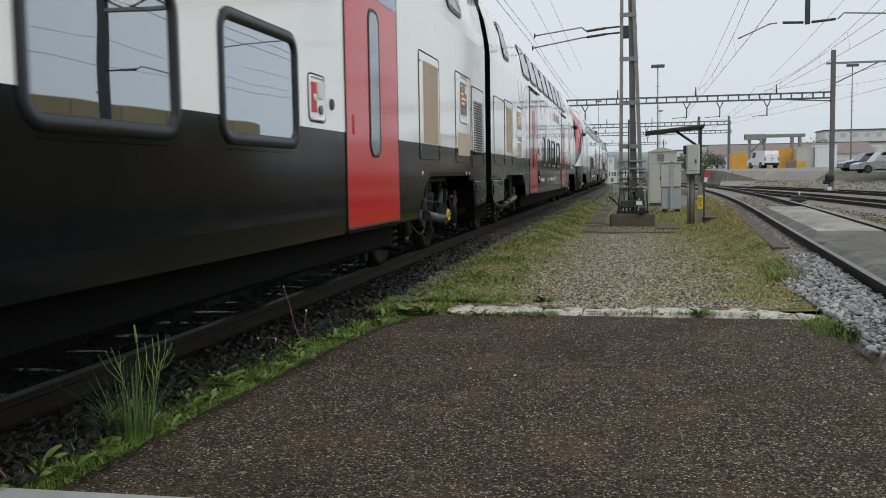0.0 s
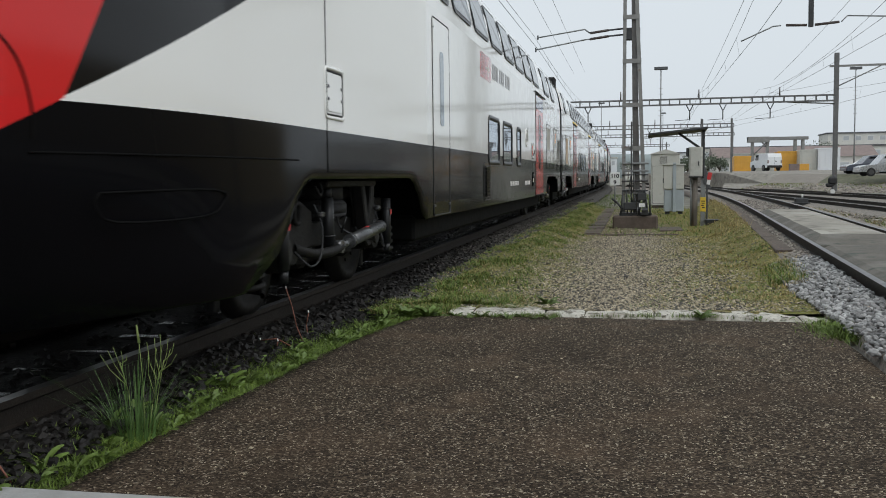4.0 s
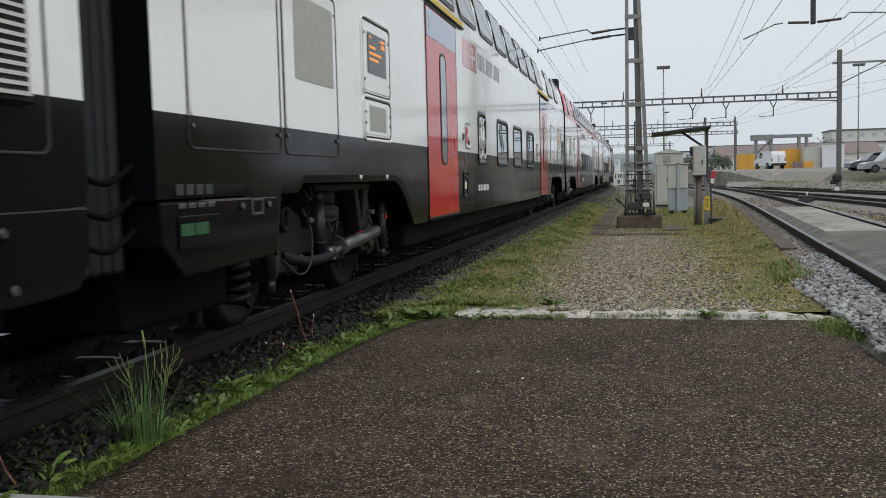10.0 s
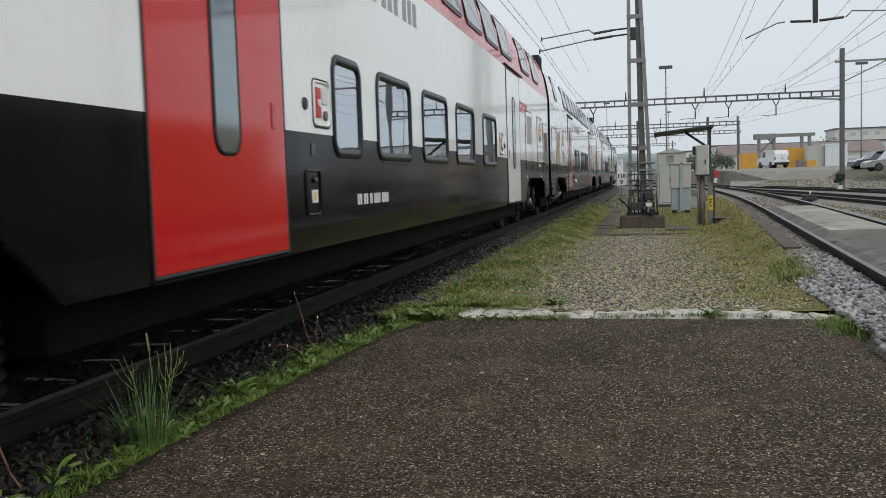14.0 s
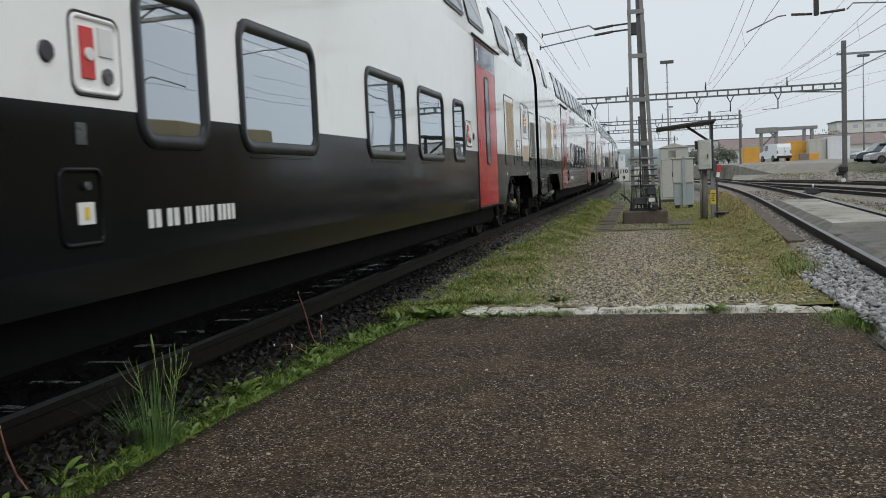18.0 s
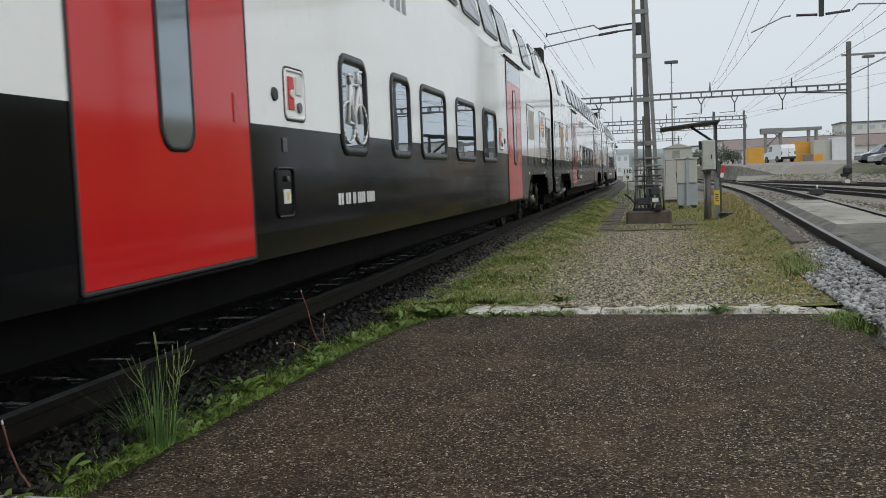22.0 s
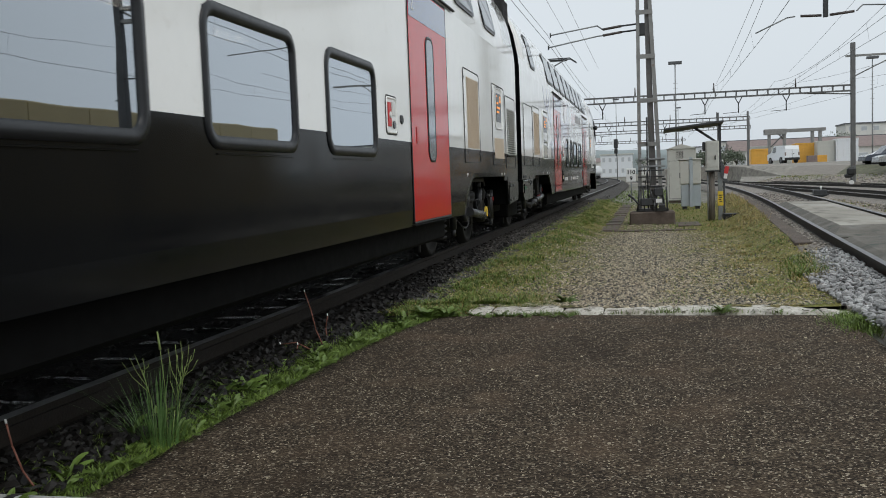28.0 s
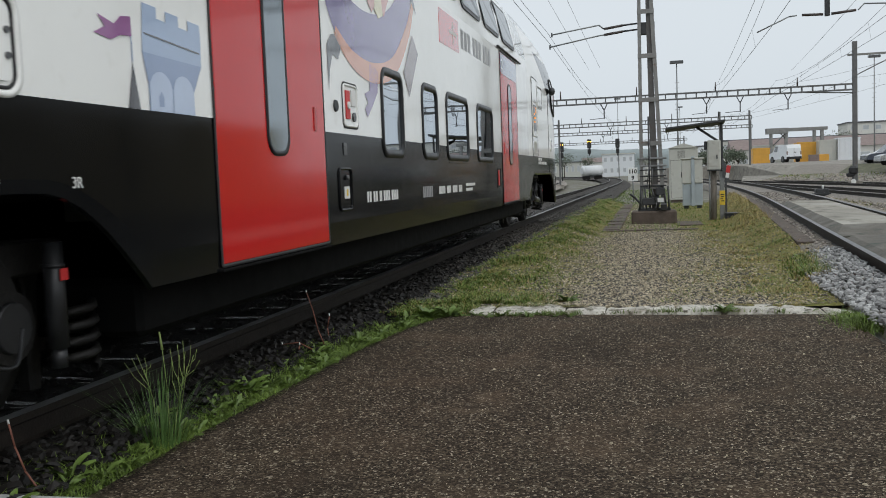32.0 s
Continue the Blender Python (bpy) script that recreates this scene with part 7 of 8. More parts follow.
def vehicle(x, y, z, length, height, m, label, van=False, turn=0.0, kind="car"):
    v = thing(kind, label, kind, pose(x, y, z, 0, 0, turn))
    L, H = length, height
    prof = ([(0, 0.35), (0, 0.95), (0.18 * L, 1.15), (0.30 * L, H - 0.05), (0.36 * L, H), (0.97 * L, H), (L, H * 0.8), (L, 0.35)] if van else
            [(0, 0.35), (0, 0.72), (0.08 * L, 0.86), (0.28 * L, 0.95), (0.42 * L, H - 0.04), (0.52 * L, H), (0.80 * L, H - 0.06), (0.95 * L, 0.98), (L, 0.9), (L, 0.35)])
    bm = bmesh.new()
    cols = []
    for yy, s in ((-0.85, 0.94), (-0.80, 1.0), (0.80, 1.0), (0.85, 0.94)):
        cols.append([bm.verts.new((px, yy if pz < 1.0 else yy * 0.88, pz * (1 if s == 1 else 0.985))) for px, pz in prof])
    for a, b in zip(cols, cols[1:]):
        for i in range(len(prof)):
            j = (i + 1) % len(prof)
            bm.faces.new((a[i], a[j], b[j], b[i]))
    bm.faces.new(cols[0][::-1])
    bm.faces.new(cols[-1])
    bmesh.ops.recalc_face_normals(bm, faces=bm.faces)
    part("body", bm, m, v)
    zt = H - 0.12
    glass = [[(0.25 * L, 1.12), (0.335 * L, zt), (0.46 * L, zt), (0.46 * L, 1.12)]] if van else [[(0.33 * L, 0.97), (0.43 * L, zt), (0.58 * L, zt + 0.02), (0.58 * L, 0.97)], [(0.60 * L, 0.97), (0.60 * L, zt + 0.02), (0.78 * L, zt - 0.04), (0.90 * L, 1.0)]]
    for g in glass:
        bm = bmesh.new()
        vs = [bm.verts.new((px, -0.845 * 0.9 - 0.03, pz)) for px, pz in g]
        bm.faces.new(vs)
        ret = bmesh.ops.extrude_face_region(bm, geom=list(bm.faces))
        bmesh.ops.translate(bm, vec=(0, 0.03, 0), verts=[q for q in ret["geom"] if isinstance(q, bmesh.types.BMVert)])
        part("side_window", bm, DARKGLASS, v)
    for px in (0.18 * L, 0.80 * L):
        for s in (-1, 1):
            w = part("wheel", rod((px, s * 0.70, 0.33), (px, s * 0.87, 0.33), 0.33, n=20), TYRE, v)
            part("rim", rod((px, s * 0.86, 0.33), (px, s * 0.885, 0.33), 0.21, n=14), DAMPER, w)
    part("headlight", box(-0.02, 0.12, -0.84, -0.60, 0.66, 0.80, 0.02), LETTER, v)
    part("bumper", box(-0.05, 0.10, -0.80, 0.80, 0.33, 0.55, 0.03), m, v)
    part("rear_bumper", box(L - 0.06, L + 0.08, -0.80, 0.80, 0.33, 0.58, 0.03), TYRE if van else m, v)
    for q in (-0.80, 0.64):
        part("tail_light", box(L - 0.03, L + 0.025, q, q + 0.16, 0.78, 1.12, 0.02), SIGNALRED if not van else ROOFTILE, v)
    if van:
        part("rear_door_gap", box(L - 0.01, L + 0.012, -0.012, 0.012, 0.6, H * 0.8), SEAM, v)
        part("rear_handle", box(L, L + 0.04, 0.05, 0.22, 0.95, 1.02, 0.01), SEAM, v)
    return v


bm = bmesh.new()
rows = [(70, 40), (84, 16.6), (88, 13.0), (92, 8.6), (100, 6.3), (130, 4.0), (160, 2.0)]
top = [bm.verts.new((x, y, 0.5 if y < 80 else 0.95 + 0.5 * min((y - 80) / 20, 1))) for y, x in rows]
far = [bm.verts.new((200, y, 1.5)) for y, x in rows]
mid = [bm.verts.new((x - (1.6 if y < 90 else 0.15), y - (2.2 if y < 90 else 0.15), 0.30)) for y, x in rows]
low = [bm.verts.new((x - (6.0 if y < 90 else 0.3), y - (9.0 if y < 90 else 0.3), -0.4)) for y, x in rows]
BANK = [(tuple(low[i].co), tuple(mid[i].co)) for i in range(3)]
for i in range(len(rows) - 1):
    bm.faces.new((top[i], far[i], far[i + 1], top[i + 1]))
    bm.faces.new((mid[i], top[i], top[i + 1], mid[i + 1])).material_index = (1, 2)[i] if i < 2 else 0
    bm.faces.new((low[i], mid[i], mid[i + 1], low[i + 1])).material_index = 2 if i < 2 else 0
bmesh.ops.recalc_face_normals(bm, faces=bm.faces)
tagged(obj("depot_yard", bm, [CONCRETE, VERGE, BALLAST_R]), "raised grey depot yard with a ramp down to the tracks", "yard", kind="structure")
wall = thing("retaining_wall", "low weathered concrete retaining wall behind the tracks", "wall", kind="structure")
for i in range(12):
    x = 1.5 + i * 1.05
    part("wall_panel", box(x, x + 1.03, 96.0 - i * 0.3, 96.25 - i * 0.3, -0.4, 1.25 - (0.06 * i if i > 6 else 0), 0.01), CONCRETE, wall)
container(10.7, 105, 1.35, 1.75, 1.75, ORANGE, "small orange container in the depot yard", 3)
container(15.35, 106, 1.45, 3.2, 2.1, ORANGE, "orange container behind the van", 5)
container(17.3, 104, 1.45, 1.7, 2.2, CABGREY, "pale greenish-grey container in the depot yard", 3)
container(19.05, 103.6, 1.45, 2.2, 2.35, VANWHITE, "white site container in the depot yard", 4)
container(12.6, 125, 1.5, 5.0, 2.3, CABGREY, "pale grey site container in the depot", 7)
vehicle(12.85, 102.6, 1.43, 3.6, 1.80, VANWHITE, "parked white delivery van seen from behind", van=True, turn=-70, kind="van")
vehicle(17.5, 84, 0.98, 4.5, 1.62, CARDARK, "dark blue car parked in the yard", turn=8, kind="car")
vehicle(17.35, 78.5, 0.85, 4.5, 1.75, CARSILVER, "silver estate car parked in the yard", turn=6, kind="car")
vehicle(18.2, 87.5, 1.0, 4.0, 1.30, VANWHITE, "small white car parked in the yard", turn=10, kind="car")
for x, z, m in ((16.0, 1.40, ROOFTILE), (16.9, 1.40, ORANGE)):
    f = thing("crate", "low crate beside the containers", "crate", pose(x, 102, z), group="crates in the depot")
    part("shell", box(0, 1.0, 0, 0.8, 0, 0.75, 0.02), m, f)
    for i in range(4):
        part("slat", box(0.05 + i * 0.25, 0.2 + i * 0.25, -0.03, 0, 0.05, 0.7), m, f)

cr = thing("loading_crane", "grey steel loading gantry crane over the depot yard", "crane", pose(0, 122, 1.4))
part("bridge", box(14.0, 21.2, -0.5, 0.5, 3.95, 4.35, 0.02), MASTGREY, cr)
part("bridge_head", box(14.0, 16.6, -0.6, 0.6, 3.7, 4.4, 0.02), MASTGREY, cr)
for x in (14.6, 16.4, 19.7, 20.6):
    part("leg", box(x - 0.16, x + 0.16, -0.4, 0.4, 0, 3.95, 0.02), MASTGREY, cr)
part("brace", rod((14.6, 0, 2.0), (16.4, 0, 3.8), 0.08), MASTGREY, cr)
part("brace", rod((16.4, 0, 3.0), (15.6, 0, 3.9), 0.08), MASTGREY, cr)


def building(x, y, w, d, h, label, wall_m, roof_m, floors=2, nwin=6, gable=0.0, z=-0.3, turn=0.0):
    b = thing("building", label, "building", pose(x, y, z, 0, 0, turn))
    part("wall", box(0, w, 0, d, 0, h), wall_m, b)
    if gable:
        bm = bmesh.new()
        vs = [bm.verts.new(p) for p in ((-0.4, -0.4, h), (w + 0.4, -0.4, h), (w + 0.4, d + 0.4, h), (-0.4, d + 0.4, h), (-0.4, d / 2, h + gable), (w + 0.4, d / 2, h + gable))]
        for f in ((0, 1, 5, 4), (2, 3, 4, 5), (0, 4, 3), (1, 2, 5), (3, 2, 1, 0)):
            bm.faces.new([vs[i] for i in f])
        part("roof", bm, roof_m, b)
    else:
        part("roof", box(-0.3, w + 0.3, -0.3, d + 0.3, h, h + 0.35), roof_m, b)
    for k in range(floors):
        z0 = h * (k + 0.35) / floors
        for i in range(nwin):
            x0 = w * (i + 0.25) / nwin
            wn_ = part("window", box(x0, x0 + w / nwin * 0.5, -0.04, 0.02, z0, z0 + h / floors * 0.42), LETTER, b)
            part("pane", box(x0 + 0.08, x0 + w / nwin * 0.5 - 0.08, -0.06, -0.03, z0 + 0.08, z0 + h / floors * 0.42 - 0.08), FARPANE, wn_)
    return b


building(17, 250, 55, 14, 8.2, "long pale flat-roofed building behind the depot", WALLPALE, ROOFDARK, 2, 16)
building(56, 290, 40, 14, 13.0, "pale apartment block far off", WALLPALE, ROOFDARK, 4, 12)
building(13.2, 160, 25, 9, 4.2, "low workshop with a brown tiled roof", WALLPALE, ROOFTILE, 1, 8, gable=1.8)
building(10, 320, 9, 10, 7, "white apartment house far down the line", VANWHITE, CABGREY, 3, 6)
building(-15.5, 300, 10, 9, 7.0, "white house block far down the line", VANWHITE, CABGREY, 2, 5)
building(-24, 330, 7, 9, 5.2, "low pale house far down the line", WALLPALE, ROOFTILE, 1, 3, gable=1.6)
building(-4.5, 360, 8, 9, 5.6, "pale shed far down the line", WALLPALE, ROOFDARK, 1, 3)
building(13, 305, 5.5, 9, 8.4, "small white apartment house beyond the yard", VANWHITE, ROOFDARK, 3, 3)
building(-40, 380, 12, 10, 6.0, "grey workshop far down the line", CABGREY, ROOFDARK, 1, 5)
hall = thing("building", "long tan sheet-clad hall with rounded eaves along the yard", "building", pose(24, 8, -0.3))
for i in range(12):
    part("wall_panel", extruded(((0.03, 0), (4.97, 0), (4.97, 5.75), (0.03, 5.75)), 0.0, 0.12), WALLTAN, hall).location = (0, i * 5.0, 0)
part("wall", box(0.12, 6, 0, 60, 0, 5.7), DARKMETAL, hall)
part("roof", box(0.3, 6.2, -0.2, 60.2, 5.7, 5.86, 0.05), WALLTAN, hall)

# wooded hills on the horizon
def hills(name, y, x0, x1, h, label, n=90, seed=0):
    bm = bmesh.new()
    prev = None
    for i in range(n + 1):
        x = x0 + (x1 - x0) * i / n
        z = h * (0.55 + 0.45 * noise.noise((x * 0.004 + seed, 0, 0))) + h * 0.10 * noise.noise((x * 0.05, seed, 0))
        cur = [bm.verts.new((x, y, -2)), bm.verts.new((x, y, z * 0.7)), bm.verts.new((x, y + 40, z)), bm.verts.new((x, y + 160, -2))]
        if prev:
            for k in range(3):
                bm.faces.new((prev[k], cur[k], cur[k + 1], prev[k + 1])).smooth = True
        prev = cur
    tagged(obj(name, bm, HILL), label, "hills", kind="structure")


hills("backdrop", 900, -700, 900, 26, "low wooded hills, haze mixed into their colour", seed=1)
hills("backdrop", 650, -520, 140, 30, "low line of woods, haze mixed into its colour", seed=4)


def tree(x, y, z, h, seed, label="leafy dark green tree beside the yard"):
    rnd = random.Random(seed)
    t = thing("tree", label, "tree", pose(x, y, z), group="trees behind the yard")
    bm = bmesh.new()
    add_rod(bm, (0, 0, 0), (0.1, 0, h * 0.5), 0.16, 0.09)
    limbs = []
    for i in range(6):
        a = i * 1.05 + rnd.random()
        p = (math.cos(a) * h * 0.25, math.sin(a) * h * 0.25, h * (0.6 + 0.25 * rnd.random()))
        add_rod(bm, (0.08, 0, h * 0.42), p, 0.06, 0.02)
        limbs.append(p)
    part("trunk", bm, BARK, t)
    vs, fs = [], []
    for i in range(700):
        c = limbs[i % 6]
        r = h * 0.24
        p = Vector((c[0] + rnd.gauss(0, r * 0.5), c[1] + rnd.gauss(0, r * 0.5), c[2] + rnd.gauss(0, r * 0.45)))
        q = Euler((rnd.random() * 6, rnd.random() * 6, rnd.random() * 6)).to_matrix()
        s = 0.11 + 0.10 * rnd.random()
        k = len(vs)
        vs += [tuple(p + q @ Vector(o) * s) for o in ((-1, 0, 0), (0, -0.6, 0.1), (1, 0, 0), (0, 0.6, 0.1))]
        fs.append((k, k + 1, k + 2, k + 3))
    me = bpy.data.meshes.new("crown")
    me.from_pydata(vs, [], fs)
    me.materials.append(TREELEAF)
    o = new("crown", me)
    o.parent = t
    return t


for i, (x, y, z, h) in enumerate(((8.2, 150, 0, 4.0), (10.0, 155, 0, 3.6), (11.8, 158, 0, 4.4), (6.2, 165, 0, 3.8), (9.4, 172, 0, 4.6), (13.0, 150, 0.5, 3.2), (-19.5, 290, 0, 6.0), (-2.0, 320, 0, 6.5), (34, 200, 0, 7), (39, 205, 0, 8), (-24, 260, 0, 7), (-30, 262, 0, 8), (44, 210, 0, 6.5))):
    tree(x, y, z, h, i)

# floodlight masts
for x, y, h in ((2.45, 90, 11.4), (24.0, 110, 12.9), (-6.5, 190, 16.0), (6.2, 210, 15.0), (40, 150, 13)):
    f = thing("floodlight_mast", "slim tall floodlight mast with a flat lamp head", "lamp", pose(x, y, -0.3), group="floodlight masts")
    part("pole", rod((0, 0, 0), (0, 0, h), 0.10, 0.05), GALV, f)
    part("lamp_head", box(-0.62, 0.62, -0.25, 0.25, h - 0.05, h + 0.22, 0.03), DAMPER, f)
    for i in range(6):
        part("step_rung", box(-0.20, 0.20, -0.02, 0.02, h * 0.62 + i * 0.5, h * 0.62 + i * 0.5 + 0.03), GALV, f)

# signals
def signal(x, y, z0, z, lit, label):
    s = thing("signal", label, "signal", pose(x, y, 0), group="signals over the line")
    part("post", rod((0, 0, z0), (0, 0, z + 0.6), 0.09), DARKMETAL, s)
    part("head", box(-0.36, 0.36, -0.2, 0.2, z - 0.75, z + 0.85, 0.08), SIGNBLACK, s)
    part("lower_head", box(-0.30, 0.30, -0.2, 0.2, z - 1.7, z - 0.85, 0.08), SIGNBLACK, s)
    for i, dx in enumerate((-0.2, 0.2)):
        l = part("lens", rod((dx, -0.22, z + 0.45), (dx, -0.27, z + 0.45), 0.10, n=12), lit if lit else DARKGLASS, s)
    part("lens", rod((0, -0.22, z - 0.4), (0, -0.27, z - 0.4), 0.13, n=12), DARKGLASS, s)


signal(-14.2, 150, -0.3, 5.4, SIGAMBER, "dark signal with two amber lights on a post")
signal(-10.7, 164.6, 4.2, 6.2, SIGAMBER, "dark signal hanging under a gantry")
signal(-5.8, 164.6, 4.0, 6.1, None, "dark unlit signal hanging under a gantry")
ds = thing("dwarf_signal", "low dark dwarf signal box between the tracks", "signal", pose(7.4, 44, -0.30))
part("body", box(-0.28, 0.28, -0.2, 0.2, 0.0, 0.34, 0.03), DARKMETAL, ds)
part("lid", box(-0.36, 0.36, -0.24, 0.24, 0.10, 0.15, 0.01), DARKMETAL, ds)
part("marker", rod((0.05, 0, 0.33), (0.05, 0, 0.50), 0.04), LETTER, ds)
sr = thing("point_signal", "small black shunting signal with white lenses at the mast's foot", "signal", pose(11.6, 58.5, -0.3))
part("post", rod((0, 0, 0), (0, 0, 0.9), 0.06), DARKMETAL, sr)
part("head", box(-0.26, 0.26, -0.15, 0.15, 0.75, 1.25, 0.12), SIGNBLACK, sr)
part("hood", box(-0.38, 0.1, -0.10, 0.20, 0.62, 0.86, 0.08), SIGNBLACK, sr)
part("white_lens", rod((-0.02, -0.16, 0.35), (-0.02, -0.2, 0.35), 0.14, n=12), LETTER, sr)
gs = thing("ground_signal", "tiny ground signal with two red lights", "signal", pose(-9.0, 72, -0.2))
part("body", box(-0.2, 0.2, -0.1, 0.1, 0.0, 0.45, 0.03), DARKMETAL, gs)
for x in (-0.1, 0.1):
    part("lens", rod((x, -0.10, 0.3), (x, -0.14, 0.3), 0.06), SIGNALRED, gs)

# tank wagon standing far off
tw = thing("tank_wagon", "white tank wagon standing on a far track", "wagon", pose(-12.9, 178, -0.2))
bm = bmesh.new()
add_rod(bm, (0.0, 0, 1.75), (3.3, 2.0, 1.75), 1.0, n=20)
part("tank", bm, TANKWHITE, tw)
part("tank_end", rod((3.3, 2.0, 1.75), (3.55, 2.15, 1.75), 1.0, 0.6, 20), TANKWHITE, tw)
part("tank_end", rod((0, 0, 1.75), (-0.25, -0.15, 1.75), 1.0, 0.6, 20), TANKWHITE, tw)
part("frame", box(-0.2, 3.6, 0.2, 1.8, 0.55, 0.8), DARKMETAL, tw)
for x in (0.3, 1.0, 2.5, 3.2):
    part("wheel", rod((x, -0.2, 0.40), (x, 0.1, 0.40), 0.42, n=14), STEEL, tw)


# ---- loose stones, weeds and grass ----
def stones(name, spots, material, label, lumps=False):
    """Many small stones in one mesh: angular chips, or rounder lumps."""
    rnd = random.Random(7)
    vs, fs = [], []
    base = [(-1, -0.8, -0.5), (1, -0.9, -0.5), (0.9, 1, -0.5), (-1, 0.8, -0.5), (-0.6, -0.5, 0.6), (0.7, -0.4, 0.5), (0.5, 0.6, 0.7), (-0.5, 0.6, 0.5)]
    faces = ((3, 2, 1, 0), (4, 5, 6, 7), (0, 1, 5, 4), (1, 2, 6, 5), (2, 3, 7, 6), (3, 0, 4, 7))
    if lumps:
        ball = bmesh.new()
        bmesh.ops.create_icosphere(ball, subdivisions=1, radius=1.0)
        base = [tuple(v.co) for v in ball.verts]
        faces = [tuple(v.index for v in f.verts) for f in ball.faces]
        ball.free()
    for x, y, z, s in spots:
        q = Euler((rnd.uniform(-0.6, 0.6), rnd.uniform(-0.6, 0.6), rnd.random() * 6.3)).to_matrix()
        k = len(vs)
        sx, sy, sz = s * rnd.uniform(0.7, 1.3), s * rnd.uniform(0.5, 1.0), s * rnd.uniform(0.4, 0.8)
        for b in base:
            v = q @ Vector((b[0] * sx * rnd.uniform(0.8, 1.2), b[1] * sy * rnd.uniform(0.8, 1.2), b[2] * sz))
            vs.append((x + v.x, y + v.y, z + v.z))
        fs += [tuple(k + i for i in f) for f in faces]
    me = bpy.data.meshes.new(name)
    me.from_pydata(vs, [], fs)
    me.materials.append(material)
    return tagged(new(name, me), label, "stones", kind="stuff")


R = random.Random(11)
spots = []
for i in range(9000):
    y = 1.5 + 38 * R.random() ** 1.7
    x = -2.93 + R.uniform(0.12, 0.80) if R.random() < 0.8 else -3.65 + R.uniform(-0.6, 0.6)
    z = 0.004 - max(x + 2.36, 0) * 0.7 if x > -2.85 else -0.022
    spots.append((x, y, z + R.uniform(-0.012, 0.014), R.uniform(0.016, 0.036)))
# Near stones get the shade-darkened colour, thinning out with y.
stones("ballast_stones", [q for i, q in enumerate(spots) if q[1] < 10 + (i % 9) * 0.9], STONE_D, "wet ballast stones beside the rail, darkened in colour for the train's shade")
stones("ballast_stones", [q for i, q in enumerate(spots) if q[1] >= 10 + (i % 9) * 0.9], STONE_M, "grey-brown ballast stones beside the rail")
spots, taken = [], set()
for i in range(26000):
    y = 4.2 + 8.6 * R.random() ** 1.1
    xr = right_x(y) - 0.7525 - 0.06
    xl = 1.53 + 0.06 * max(y - 9.0, 0) + 0.10 * noise.noise((y * 2, 3, 3))
    x = R.uniform(xl, xr)
    f = (x - xl) / max(xr - xl, 0.05)
    if R.random() > 0.35 + 1.6 * f or R.random() > (12.7 - y) / 1.2:
        continue
    cell = (int(x / 0.052), int(y / 0.052))
    if cell in taken:
        continue
    taken.add(cell)
    spots.append((x, y, path_z(x, y) + 0.02 + 0.04 * f + R.uniform(0.0, 0.022), R.uniform(0.020, 0.042)))
# Dark sheet added below the stones stands in for shade in their gaps.
rows = []
for i in range(18):
    y = 4.2 + i * 0.5
    xr = right_x(y) - 0.7525 - 0.06
    xl = 1.60 + 0.06 * max(y - 9.0, 0) + 0.10 * noise.noise((y * 2, 3, 3))
    rows.append((y, [(xl + (xr - xl) * k / 6, path_z(xl + (xr - xl) * k / 6, y) + (0.022 + 0.035 * k / 6 if 0 < k else -0.03)) for k in range(7)]))
sheet("ballast_bed", rows, GAPSHADE, "dark sheet under pale ballast stones for the shade in their gaps", category="ballast")
stones("ballast_stones", spots, STONE_L, "pale grey fresh ballast stones beside the siding", lumps=True)
spots = []
for i in range(7000):
    y = 8 + 34 * R.random() ** 1.4
    o = R.choice((R.uniform(-1.3, -0.8), R.uniform(-0.65, 0.65), R.uniform(0.8, 1.4)))
    if 7 < y < 26.9 and abs(o) < 0.66:
        continue
    if o < -0.9 and y > 13.5:
        o = R.uniform(-0.98, -0.80)
    spots.append((right_x(y) + o, y, 0.03 + R.uniform(-0.01, 0.02) - max(abs(o) - 1.0, 0) * 0.3, R.uniform(0.016, 0.036)))
for i in range(12000):
    x, y = R.uniform(4.6, 15.0), 15 + 48 * R.random() ** 1.4
    if abs(x - right_x(y)) < 1.5:
        continue
    spots.append((x, y, ground_z(y) - 0.04 + R.uniform(0.0, 0.05), R.uniform(0.03, 0.075)))
stones("ballast_stones", spots, STONE_B, "brown ballast stones of the siding and the yard")
spots = []
for i in range(4200):
    x, y = R.uniform(-2.0, 1.4), 2.6 + 5.1 * R.random()
    spots.append((x, y, -0.038 + 0.012 * noise.noise((x * 0.8, y * 0.8, 0)), R.uniform(0.002, 0.0042) * (2.6 if R.random() < 0.02 else 1)))
for i in range(17000):
    y = 8.2 + 14 * R.random() ** 1.5
    x = R.gauss(-0.1, 0.85)
    spots.append((x, y, path_z(x, y) + 0.016 + 0.022 * noise.noise((x * 2.2, y, 2)), R.uniform(0.005, 0.017)))
stones("grit", spots, GRIT, "pale grit and pebbles on the asphalt and the path")
spots = []
for i in range(12000):
    y = 8.2 + 14 * R.random() ** 1.5
    x = R.gauss(-0.1, 0.95)
    spots.append((x, y, path_z(x, y) + 0.014 + 0.022 * noise.noise((x * 2.2, y, 2)), R.uniform(0.006, 0.018)))
stones("dark_grit", spots, PEBBLE, "dark grey pebbles on the path")
